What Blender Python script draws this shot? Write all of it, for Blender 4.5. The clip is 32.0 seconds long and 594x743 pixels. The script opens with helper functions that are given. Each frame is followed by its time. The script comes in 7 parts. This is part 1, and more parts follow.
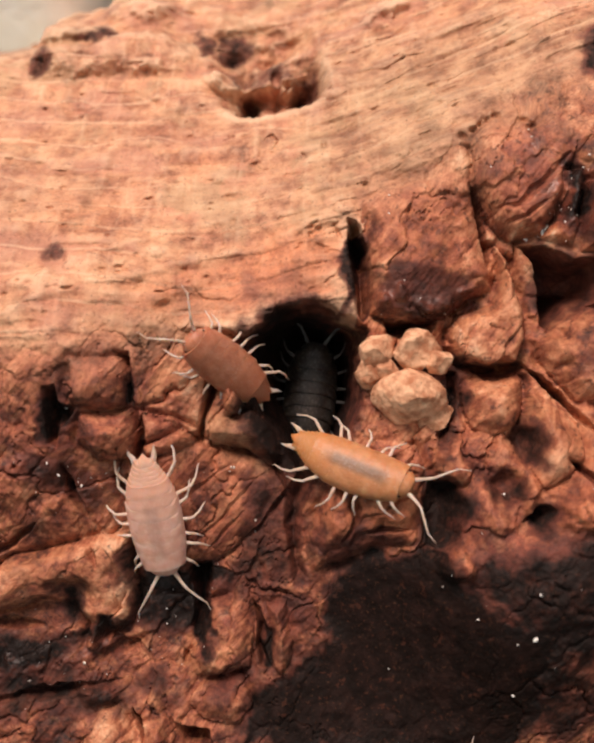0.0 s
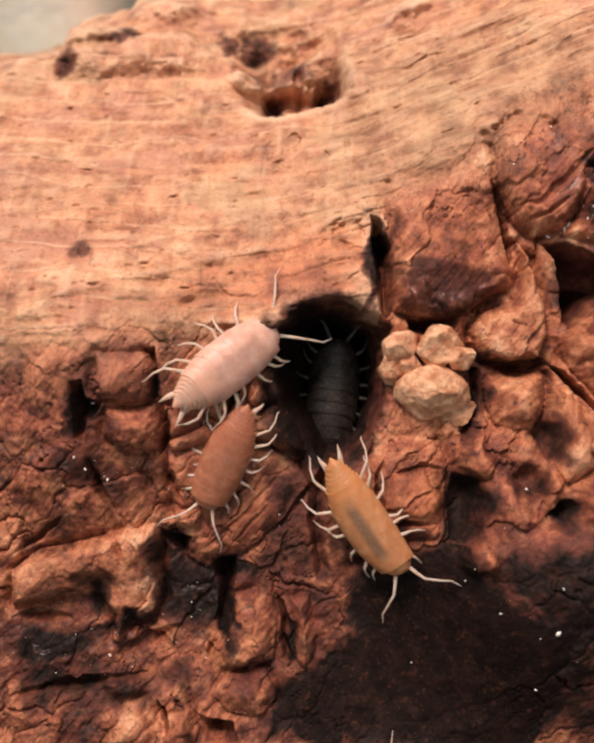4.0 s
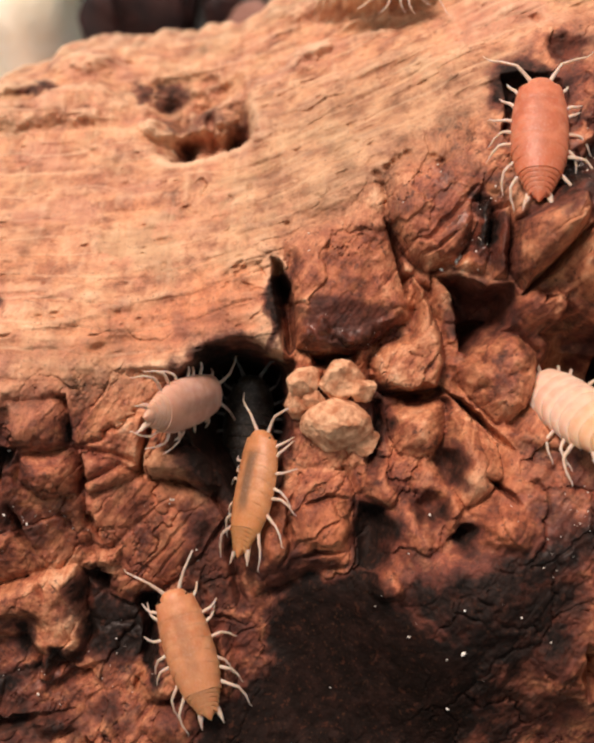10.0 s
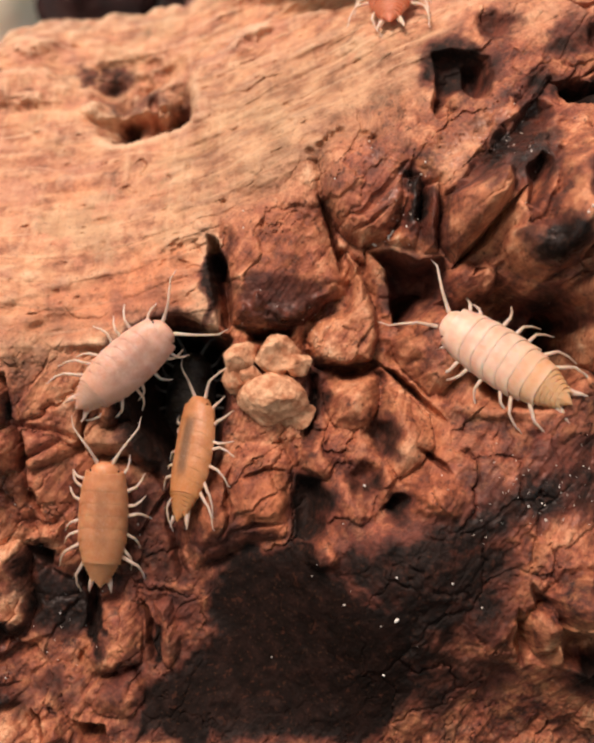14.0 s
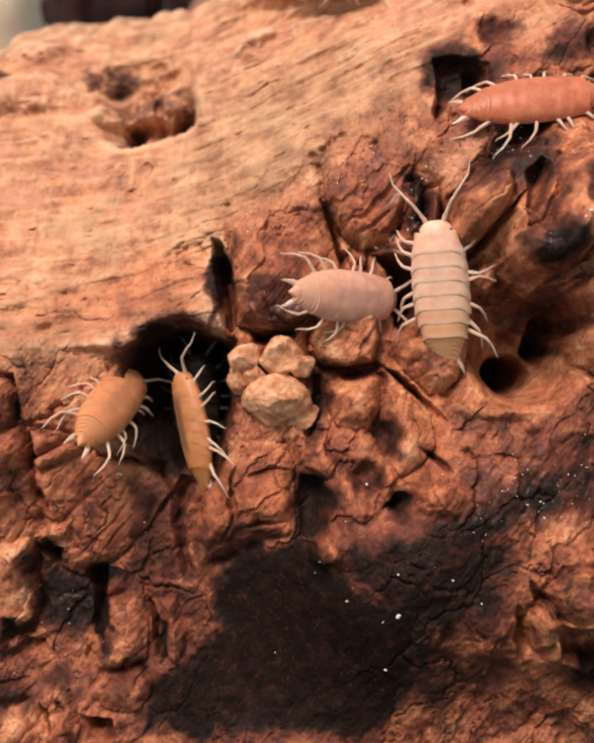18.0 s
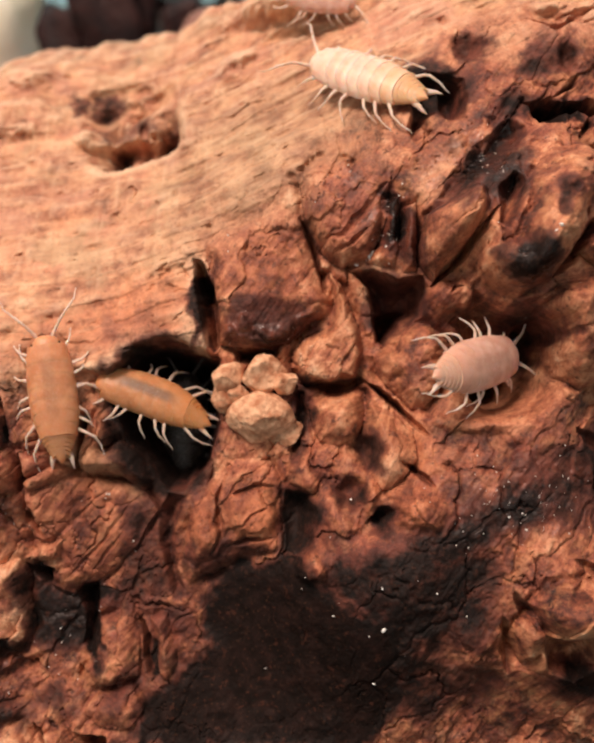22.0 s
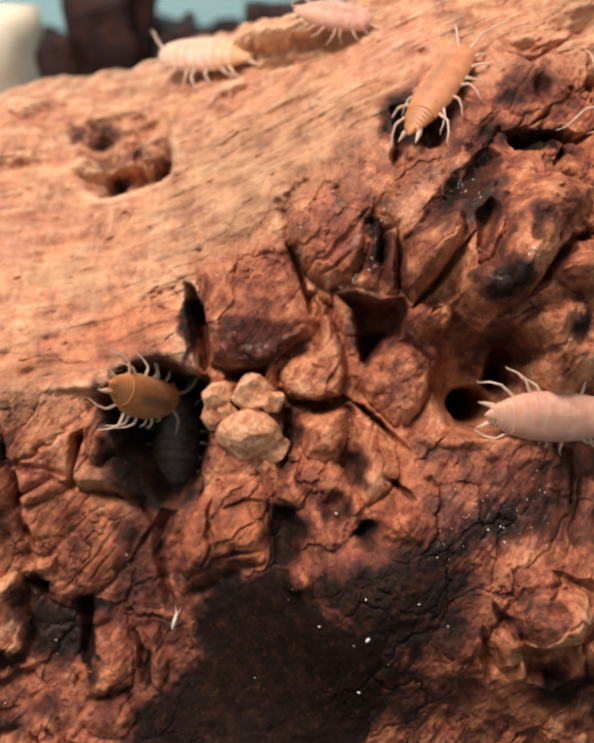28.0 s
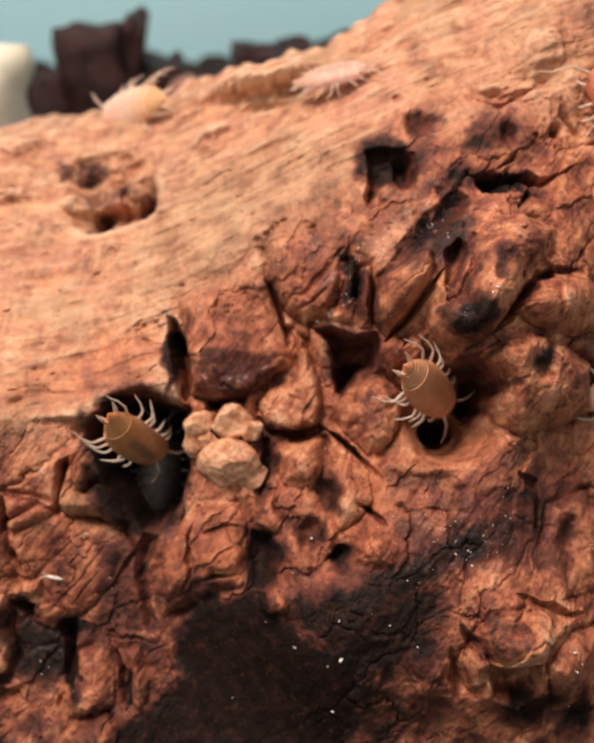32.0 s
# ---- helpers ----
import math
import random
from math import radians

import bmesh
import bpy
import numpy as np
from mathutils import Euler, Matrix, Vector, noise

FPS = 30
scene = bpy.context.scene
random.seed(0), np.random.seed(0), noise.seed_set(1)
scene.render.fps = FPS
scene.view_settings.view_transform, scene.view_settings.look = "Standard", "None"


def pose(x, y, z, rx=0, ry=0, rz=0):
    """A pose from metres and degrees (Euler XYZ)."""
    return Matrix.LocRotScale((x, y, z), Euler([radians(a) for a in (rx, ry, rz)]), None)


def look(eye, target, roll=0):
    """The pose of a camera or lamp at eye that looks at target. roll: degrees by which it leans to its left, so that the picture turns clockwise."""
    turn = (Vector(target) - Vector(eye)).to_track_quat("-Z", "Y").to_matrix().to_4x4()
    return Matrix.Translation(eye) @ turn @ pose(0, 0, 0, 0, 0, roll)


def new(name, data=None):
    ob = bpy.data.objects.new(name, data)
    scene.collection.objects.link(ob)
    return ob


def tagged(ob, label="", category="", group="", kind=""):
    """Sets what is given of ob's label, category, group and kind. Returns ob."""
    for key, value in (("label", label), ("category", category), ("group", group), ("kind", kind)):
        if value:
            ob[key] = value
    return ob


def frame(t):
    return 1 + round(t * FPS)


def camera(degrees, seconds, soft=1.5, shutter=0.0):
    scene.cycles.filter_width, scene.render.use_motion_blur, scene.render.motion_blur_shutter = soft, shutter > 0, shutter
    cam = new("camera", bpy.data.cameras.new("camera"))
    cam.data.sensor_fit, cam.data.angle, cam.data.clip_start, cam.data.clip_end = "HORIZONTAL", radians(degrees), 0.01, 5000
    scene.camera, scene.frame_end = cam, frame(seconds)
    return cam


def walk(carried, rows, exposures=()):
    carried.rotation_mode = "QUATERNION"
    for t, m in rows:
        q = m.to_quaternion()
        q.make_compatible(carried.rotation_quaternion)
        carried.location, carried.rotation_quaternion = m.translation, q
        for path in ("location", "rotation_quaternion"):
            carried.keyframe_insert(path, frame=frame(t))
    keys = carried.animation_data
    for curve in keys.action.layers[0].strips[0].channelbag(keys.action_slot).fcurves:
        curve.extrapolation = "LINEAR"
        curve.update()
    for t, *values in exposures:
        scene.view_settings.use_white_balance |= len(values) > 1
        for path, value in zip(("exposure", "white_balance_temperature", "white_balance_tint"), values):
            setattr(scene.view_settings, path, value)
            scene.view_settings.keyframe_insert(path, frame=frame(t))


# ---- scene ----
PATH = [
    (0, 0.00046, 0.00046, 0.10051, 0.209, -32.276, 0.287),
    (0.5, 0.00033, 0.00047, 0.10053, 0.368, -32.190, 0.252),
    (1, 0.00016, -0.00001, 0.10040, 0.292, -32.068, 0.338),
    (1.5, -0.00016, 0.00015, 0.10082, 0.260, -32.032, 0.343),
    (2, 0.00007, -0.00048, 0.10091, 0.657, -31.994, 0.093),
    (2.5, -0.00016, -0.00075, 0.10150, 0.467, -31.780, 0.253),
    (3, 0.00015, -0.00039, 0.10149, 0.700, -31.892, 0.129),
    (3.5, -0.00038, -0.00064, 0.10071, 0.983, -31.940, -0.039),
    (5.5, -0.00019, 0.00023, 0.10017, 1.375, -32.676, -0.183),
    (6, -0.00061, -0.00034, 0.10067, 1.487, -32.518, -0.135),
    (6.5, -0.00039, -0.00043, 0.10082, 1.575, -32.347, -0.193),
    (7, -0.00001, -0.00039, 0.10067, 1.620, -32.339, -0.310),
    (7.5, 0.00040, -0.00052, 0.10096, 1.458, -32.239, -0.436),
    (8, 0.00117, -0.00046, 0.10110, 0.917, -32.063, -0.353),
    (8.5, 0.00206, -0.00195, 0.10312, 0.435, -31.593, -0.800),
    (9, 0.00458, -0.00196, 0.10338, 0.209, -31.416, -1.486),
    (9.5, 0.00581, -0.00293, 0.10403, 0.698, -31.223, -2.057),
    (10, 0.00711, -0.00183, 0.10336, 0.818, -31.262, -2.622),
    (10.5, 0.00881, -0.00064, 0.10264, 1.369, -31.609, -3.424),
    (11, 0.01079, -0.00065, 0.10321, 1.058, -31.758, -3.786),
    (11.5, 0.01022, -0.00177, 0.10442, 0.956, -31.513, -3.518),
    (12, 0.00945, -0.00259, 0.10490, 1.105, -31.152, -3.236),
    (12.5, 0.00954, -0.00352, 0.10538, 0.800, -30.883, -3.014),
    (13, 0.00975, -0.00286, 0.10430, 0.386, -31.177, -2.915),
    (13.5, 0.01087, -0.00332, 0.10396, 0.022, -31.581, -3.045),
    (14, 0.01143, -0.00381, 0.10265, 0.013, -31.761, -2.968),
    (14.5, 0.01035, -0.00336, 0.10249, 0.100, -31.885, -2.738),
    (15, 0.01094, -0.00385, 0.10273, 0.235, -32.034, -2.934),
    (15.5, 0.01160, -0.00353, 0.10227, 0.168, -32.047, -3.049),
    (17.5, 0.01133, -0.00438, 0.10316, 0.172, -32.149, -3.051),
    (18, 0.01136, -0.00503, 0.10366, 0.183, -31.852, -3.083),
    (18.5, 0.01171, -0.00576, 0.10395, 0.005, -31.557, -3.134),
    (19, 0.01176, -0.00578, 0.10388, 0.166, -31.364, -3.535),
    (19.5, 0.01292, -0.00632, 0.10432, 0.573, -31.108, -4.119),
    (20, 0.01319, -0.00691, 0.10468, 1.008, -30.938, -4.561),
    (20.5, 0.01389, -0.00481, 0.10405, 1.073, -31.125, -4.795),
    (21, 0.01494, -0.00501, 0.10425, 1.120, -31.366, -5.032),
    (21.5, 0.01525, -0.00575, 0.10465, 1.275, -31.218, -5.060),
    (22, 0.01438, -0.00554, 0.10454, 1.294, -31.216, -4.966),
    (22.5, 0.01470, -0.00570, 0.10445, 1.434, -31.175, -4.975),
    (23, 0.01391, -0.00577, 0.10468, 1.200, -31.085, -4.831),
    (23.5, 0.01462, -0.00614, 0.10496, 1.175, -30.932, -4.942),
    (24, 0.01575, -0.00678, 0.10536, 1.278, -30.689, -5.156),
    (24.5, 0.01572, -0.00735, 0.10611, 1.140, -30.485, -5.127),
    (26.5, 0.01640, -0.00853, 0.10676, 1.504, -30.080, -5.707),
    (27, 0.01692, -0.00778, 0.10666, 1.215, -30.273, -5.499),
    (27.5, 0.01628, -0.00778, 0.10632, 1.187, -30.262, -5.296),
    (28, 0.01580, -0.00819, 0.10621, 1.318, -30.227, -5.184),
    (28.5, 0.01609, -0.00931, 0.10667, 0.934, -29.923, -4.976),
    (29, 0.01628, -0.00964, 0.10746, 0.606, -29.525, -4.871),
    (29.5, 0.01635, -0.01052, 0.10808, 0.561, -29.219, -4.894),
    (30, 0.01674, -0.01051, 0.10817, 0.708, -28.973, -4.921),
    (30.5, 0.01612, -0.01086, 0.10797, 0.537, -28.863, -4.771),
    (31, 0.01704, -0.01099, 0.10791, 0.397, -28.827, -4.833),
    (31.5, 0.01695, -0.01118, 0.10826, 0.294, -28.746, -4.693),
    (32, 0.01682, -0.01164, 0.10831, 0.329, -28.609, -4.452),
]


def gaze(x, y, z, yaw, pitch, roll):
    """A camera's pose from its eye and the way it looks, in metres and degrees."""
    yw, pt = radians(yaw), radians(pitch)
    way = Vector((-math.sin(yw) * math.cos(pt), math.cos(yw) * math.cos(pt), math.sin(pt)))
    eye = Vector((x, y, z))
    return look(eye, eye + way, roll)


cam = camera(33.8, 32.0, soft=3.1)
cam.data.dof.use_dof, cam.data.dof.focus_distance, cam.data.dof.aperture_fstop = True, 0.081, 40.0
walk(cam, [(row[0], gaze(*row[1:])) for row in PATH], [(0, 0.0, 6330, 10), (7.5, 0.0, 6330, 10), (10, 0.0, 6570, 10), (26, 0.0, 6570, 10), (29, 0.0, 6450, 10), (32, 0.0, 6450, 10)])

# ---- light: a soft warm lamp over the box, and the dim room ----
world = bpy.data.worlds.new("room")
scene.world = world
world.use_nodes = True
world.node_tree.nodes["Background"].inputs["Color"].default_value = (0.90, 0.79, 0.74, 1)
world.node_tree.nodes["Background"].inputs["Strength"].default_value = 0.55


def lamp(name, eye, target, size, watts, colour):
    light = bpy.data.lights.new(name, "AREA")
    light.shape, light.size, light.energy, light.color = "DISK", size, watts, colour
    ob = new(name, light)
    ob.matrix_world = look(eye, target)
    return ob


lamp("overhead_lamp", (-0.075, 0.010, 0.38), (0.0, 0.075, 0.06), 0.13, 1.46, (1.0, 0.79, 0.68))


# ---- materials ----
def nodes_of(name):
    mat = bpy.data.materials.new(name)
    mat.use_nodes = True
    return mat, mat.node_tree, mat.node_tree.nodes["Principled BSDF"]


class Net:
    """Short ways to add nodes to a material."""

    def __init__(self, tree):
        self.tree = tree

    def add(self, kind, **sockets):
        n = self.tree.nodes.new(kind)
        for key, value in sockets.items():
            self.put(n.inputs[key.replace("_", " ")], value)
        return n

    def put(self, socket, value):
        if isinstance(value, bpy.types.NodeSocket):
            self.tree.links.new(value, socket)
        else:
            socket.default_value = value

    def noise(self, vector, scale, detail=4.0, rough=0.55):
        n = self.add("ShaderNodeTexNoise", Scale=scale, Detail=detail, Roughness=rough)
        self.put(n.inputs["Vector"], vector)
        return n.outputs["Fac"]

    def ramp(self, value, low, high):
        n = self.add("ShaderNodeMapRange")
        n.interpolation_type = "SMOOTHSTEP"
        for k, v in zip(range(5), (value, low, high, 0.0, 1.0)):
            self.put(n.inputs[k], v)
        return n.outputs[0]

    def mix(self, fac, a, b, blend="MIX"):
        n = self.add("ShaderNodeMix")
        n.data_type, n.blend_type = "RGBA", blend
        self.put(n.inputs[0], fac), self.put(n.inputs[6], a), self.put(n.inputs[7], b)
        return n.outputs[2]

    def math(self, op, a, b=0.0):
        n = self.add("ShaderNodeMath")
        n.operation = op
        self.put(n.inputs[0], a), self.put(n.inputs[1], b)
        return n.outputs[0]

    def coords(self):
        return self.add("ShaderNodeTexCoord").outputs["Object"]

    def bump(self, height, depth, strength=1.0):
        n = self.add("ShaderNodeBump", Strength=strength, Distance=depth)
        self.put(n.inputs["Height"], height)
        return n.outputs["Normal"]


def rgb(r, g, b):
    return (r, g, b, 1.0)


def bark_material():
    mat, tree, out = nodes_of("cork_bark")
    net = Net(tree)

    def attribute(name):
        n = net.add("ShaderNodeAttribute")
        n.attribute_name = name
        return n

    first, second = attribute("zones"), attribute("marks")
    split1, split2 = net.add("ShaderNodeSeparateColor"), net.add("ShaderNodeSeparateColor")
    net.put(split1.inputs[0], first.outputs["Color"]), net.put(split2.inputs[0], second.outputs["Color"])
    top_, red, dark = split1.outputs
    face_only = net.math("SUBTRACT", 1.0, top_)
    pale, orange, wet = split2.outputs
    green = attribute("green").outputs["Fac"]
    here = net.coords()
    grain = attribute("grain").outputs["Vector"]
    big, mid, fine = net.noise(here, 160, 5), net.noise(here, 700, 5, 0.65), net.noise(here, 3200, 4, 0.6)
    bands = net.noise(grain, 1.0, 6, 0.62)
    paler = attribute("paler").outputs["Fac"]
    rich = net.noise(here, 300, 10, 0.72)
    streaks = net.noise(grain, 1.3, 6, 0.65)

    def tones(value, stops):
        n = net.add("ShaderNodeValToRGB")
        net.put(n.inputs[0], value)
        while len(n.color_ramp.elements) < len(stops):
            n.color_ramp.elements.new(0.5)
        for spot, (at, colour) in zip(n.color_ramp.elements, stops):
            spot.position, spot.color = at, rgb(*colour)
        return n.outputs[0]

    def total(start, *terms):
        for value, weight in terms:
            start = net.math("ADD", start, net.math("MULTIPLY", value, weight))
        return start

    # the broken face: near black in its depths of colour, red-brown, salmon, tan
    tint = attribute("tint").outputs["Fac"]
    threads = net.noise(grain, 4.2, 4, 0.6)
    level = total(-1.40, (rich, 2.25), (streaks, 0.62), (threads, 0.42), (tint, 0.26), (pale, 0.36), (paler, 0.14), (red, -0.06))
    base_colour = tones(level, ((0.0, (0.022, 0.009, 0.007)), (0.22, (0.108, 0.030, 0.017)), (0.44, (0.31, 0.094, 0.047)), (0.62, (0.51, 0.195, 0.096)), (0.82, (0.68, 0.335, 0.182)), (1.0, (0.80, 0.50, 0.31))))
    base_colour = net.mix(net.math("MULTIPLY", net.ramp(net.noise(here, 290, 7, 0.72), 0.49, 0.64), 0.62), base_colour, net.mix(net.ramp(streaks, 0.35, 0.65), rgb(0.085, 0.018, 0.015), rgb(0.27, 0.066, 0.042)))
    # orange and olive patches, broken up finely
    shifted = net.add("ShaderNodeMapping", Location=(0.31, 0.17, 0.43))
    net.put(shifted.inputs["Vector"], here)
    there = shifted.outputs["Vector"]
    base_colour = net.mix(net.math("MULTIPLY", net.ramp(net.noise(there, 300, 8, 0.72), 0.50, 0.60), 0.55), base_colour, net.mix(net.ramp(streaks, 0.35, 0.65), rgb(0.34, 0.105, 0.042), rgb(0.66, 0.30, 0.140)))
    base_colour = net.mix(net.math("MULTIPLY", net.ramp(net.noise(there, 420, 8, 0.72), 0.48, 0.38), 0.36), base_colour, net.mix(net.ramp(threads, 0.35, 0.65), rgb(0.20, 0.085, 0.045), rgb(0.48, 0.245, 0.135)))
    base_colour = net.mix(net.math("MULTIPLY", red, 0.35), base_colour, net.mix(net.ramp(rich, 0.35, 0.65), rgb(0.13, 0.026, 0.017), rgb(0.47, 0.14, 0.078)))
    # the weathered top with its grain
    plank = total(-1.02, (rich, 2.0), (bands, 0.55), (fine, 0.22), (paler, 0.15))
    wood = tones(plank, ((0.0, (0.15, 0.055, 0.028)), (0.25, (0.40, 0.175, 0.095)), (0.45, (0.58, 0.295, 0.160)), (0.65, (0.68, 0.395, 0.228)), (1.0, (0.80, 0.56, 0.36))))
    blotch = net.noise(here, 330, 5, 0.7)
    patch = net.noise(here, 125, 5, 0.6)
    wood = net.mix(net.math("MULTIPLY", net.ramp(patch, 0.50, 0.60), 0.55), wood, net.mix(bands, rgb(0.34, 0.20, 0.105), rgb(0.52, 0.345, 0.20)))
    wood = net.mix(net.math("MULTIPLY", net.ramp(patch, 0.48, 0.36), 0.55), wood, net.mix(bands, rgb(0.40, 0.165, 0.105), rgb(0.60, 0.30, 0.205)))
    wood = net.mix(net.math("MULTIPLY", paler, 0.55), wood, rgb(0.78, 0.54, 0.36))
    wood = net.mix(net.math("MULTIPLY", net.ramp(blotch, 0.46, 0.34), 0.45), wood, rgb(0.62, 0.265, 0.16))
    wood = net.mix(net.math("MULTIPLY", net.ramp(mid, 0.62, 0.74), 0.55), wood, rgb(0.20, 0.08, 0.045))
    wood = net.mix(net.math("MULTIPLY", red, 0.6), wood, net.mix(bands, rgb(0.30, 0.10, 0.06), rgb(0.56, 0.225, 0.135)))
    base_colour = net.mix(top_, base_colour, wood)
    mossy = net.mix(net.ramp(total(-0.5, (bands, 1.0), (rich, 1.0)), 0.30, 0.70), rgb(0.20, 0.105, 0.052), rgb(0.50, 0.31, 0.175))
    base_colour = net.mix(net.math("MULTIPLY", green, 0.62), base_colour, mossy)
    rust = net.mix(net.ramp(rich, 0.38, 0.62), rgb(0.22, 0.055, 0.024), rgb(0.64, 0.215, 0.09))
    base_colour = net.mix(net.math("MULTIPLY", orange, 0.65), base_colour, rust)
    # umber and near black: dark wood, plus shade painted into holes and gaps
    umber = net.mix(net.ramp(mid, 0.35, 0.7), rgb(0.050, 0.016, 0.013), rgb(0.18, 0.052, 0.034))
    near_black = net.mix(net.ramp(mid, 0.4, 0.75), rgb(0.0095, 0.0062, 0.0052), rgb(0.023, 0.012, 0.0098))
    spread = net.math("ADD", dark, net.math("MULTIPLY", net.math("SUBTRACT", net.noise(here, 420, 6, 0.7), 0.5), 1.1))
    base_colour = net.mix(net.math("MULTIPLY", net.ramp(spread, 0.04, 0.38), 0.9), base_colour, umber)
    base_colour = net.mix(net.math("MULTIPLY", net.ramp(spread, 0.33, 0.70), 0.985), base_colour, near_black)
    specks = net.ramp(fine, 0.58, 0.70)
    base_colour = net.mix(net.math("MULTIPLY", net.ramp(net.noise(here, 1500, 3, 0.6), 0.60, 0.68), net.math("MULTIPLY", face_only, 0.7)), base_colour, rgb(0.06, 0.022, 0.014))
    base_colour = net.mix(net.math("MULTIPLY", specks, 0.5), base_colour, rgb(0.085, 0.036, 0.02))
    net.put(out.inputs["Base Color"], base_colour)
    damp = net.math("MULTIPLY", wet, net.ramp(mid, 0.42, 0.62))
    net.put(out.inputs["Roughness"], net.math("SUBTRACT", net.math("SUBTRACT", 0.86, net.math("MULTIPLY", mid, 0.35)), net.math("MULTIPLY", damp, 0.52)))
    net.put(out.inputs["Specular IOR Level"], total(0.42, (dark, -0.36), (net.math("MULTIPLY", wet, damp), 0.35)))
    relief = net.math("ADD", net.math("MULTIPLY", mid, 0.7), net.math("MULTIPLY", fine, 0.35))
    relief = net.math("ADD", relief, net.math("MULTIPLY", net.math("MULTIPLY", bands, top_), 0.5))
    net.put(out.inputs["Normal"], net.bump(relief, 0.00026, 0.8))
    return mat


def plain(name, dark, light, scale, roughness, depth=0.0, metal=0.0, subsurface=0.0):
    """A two-tone grained material; scale in cells a metre, depth of its relief in metres."""
    mat, tree, out = nodes_of(name)
    net = Net(tree)
    here = net.coords()
    tone = net.noise(here, scale, 5, 0.6)
    net.put(out.inputs["Base Color"], net.mix(net.ramp(tone, 0.32, 0.68), rgb(*dark), rgb(*light)))
    out.inputs["Roughness"].default_value, out.inputs["Metallic"].default_value = roughness, metal
    if subsurface:
        out.inputs["Subsurface Weight"].default_value = subsurface
        out.inputs["Subsurface Radius"].default_value = (0.9, 0.45, 0.25)
        out.inputs["Subsurface Scale"].default_value = 0.0012
    out.inputs["Specular IOR Level"].default_value = 0.3
    if depth:
        net.put(out.inputs["Normal"], net.bump(net.noise(here, scale * 2.5, 5, 0.6), depth, 0.8))
    return mat


def shell_material(name, dark, light, tail, gut, rim=0.0):
    """An isopod's back: mottled, more saturated towards the tail, with the gut dimly seen along the middle."""
    mat, tree, out = nodes_of(name)
    net = Net(tree)
    here = net.coords()
    where = net.add("ShaderNodeSeparateXYZ")
    net.put(where.inputs[0], here)
    x, y = where.outputs[0], where.outputs[1]
    tone = net.mix(net.ramp(net.noise(here, 900, 5), 0.3, 0.7), rgb(*dark), rgb(*light))
    tone = net.mix(net.math("MULTIPLY", net.ramp(x, 0.001, -0.0045), 0.75), tone, rgb(*tail))
    band = net.math("MULTIPLY", net.ramp(net.math("ABSOLUTE", y), 0.0009, 0.0002), net.math("MULTIPLY", net.ramp(x, -0.0028, -0.001), net.ramp(x, 0.0042, 0.0025)))
    tone = net.mix(net.math("MULTIPLY", band, gut), tone, rgb(0.10, 0.075, 0.055))
    edge = net.add("ShaderNodeAttribute")
    edge.attribute_name = "rim"
    tone = net.mix(net.math("MULTIPLY", edge.outputs["Fac"], rim), tone, rgb(*[min(0.95, 1.12 * c) for c in light]))
    dust = net.ramp(net.noise(here, 5200, 3), 0.5, 0.75)
    tone = net.mix(net.math("MULTIPLY", dust, 0.12), tone, rgb(0.80, 0.68, 0.62))
    net.put(out.inputs["Base Color"], tone)
    out.inputs["Roughness"].default_value = 0.42
    out.inputs["Specular IOR Level"].default_value = 0.45
    out.inputs["Subsurface Weight"].default_value = 0.5
    out.inputs["Subsurface Radius"].default_value = (1.0, 0.5, 0.3)
    out.inputs["Subsurface Scale"].default_value = 0.0011
    net.put(out.inputs["Normal"], net.bump(net.noise(here, 3500, 4), 0.00008, 0.6))
    return mat


BARK = bark_material()
CRUMB = plain("cork_crumb", (0.46, 0.19, 0.095), (0.92, 0.56, 0.34), 900, 0.75, 0.0004)
SOIL = plain("soil", (0.012, 0.008, 0.007), (0.05, 0.028, 0.022), 260, 0.75, 0.002)
CHIP = plain("dark_chip", (0.016, 0.008, 0.009), (0.055, 0.022, 0.020), 220, 0.5, 0.001)
WALL = plain("aqua_wall", (0.50, 0.90, 1.0), (0.54, 0.92, 1.0), 12, 0.5)
CREAM = plain("cream_chunk", (0.90, 0.83, 0.64), (0.97, 0.94, 0.82), 90, 0.7, 0.0006)
RUSTY = plain("rusty_skin", (0.30, 0.11, 0.05), (0.52, 0.24, 0.12), 140, 0.7, 0.0005)
DULL = plain("dull_brown", (0.26, 0.13, 0.10), (0.36, 0.19, 0.15), 300, 0.8, 0.0004)
PALE_CHIP = plain("bluish_white", (0.40, 0.44, 0.47), (0.55, 0.60, 0.63), 200, 0.6, 0.0004)
GRIT = plain("pale_grit", (0.70, 0.62, 0.52), (0.95, 0.93, 0.90), 2500, 0.35)
LIMB = plain("pale_limb", (0.60, 0.41, 0.32), (0.76, 0.58, 0.48), 1500, 0.4, 0, 0, 0.4)
GREY_LIMB = plain("grey_limb", (0.05, 0.045, 0.045), (0.12, 0.11, 0.10), 1500, 0.4)
EYE = plain("black_eye", (0.01, 0.01, 0.01), (0.02, 0.02, 0.02), 1500, 0.2)
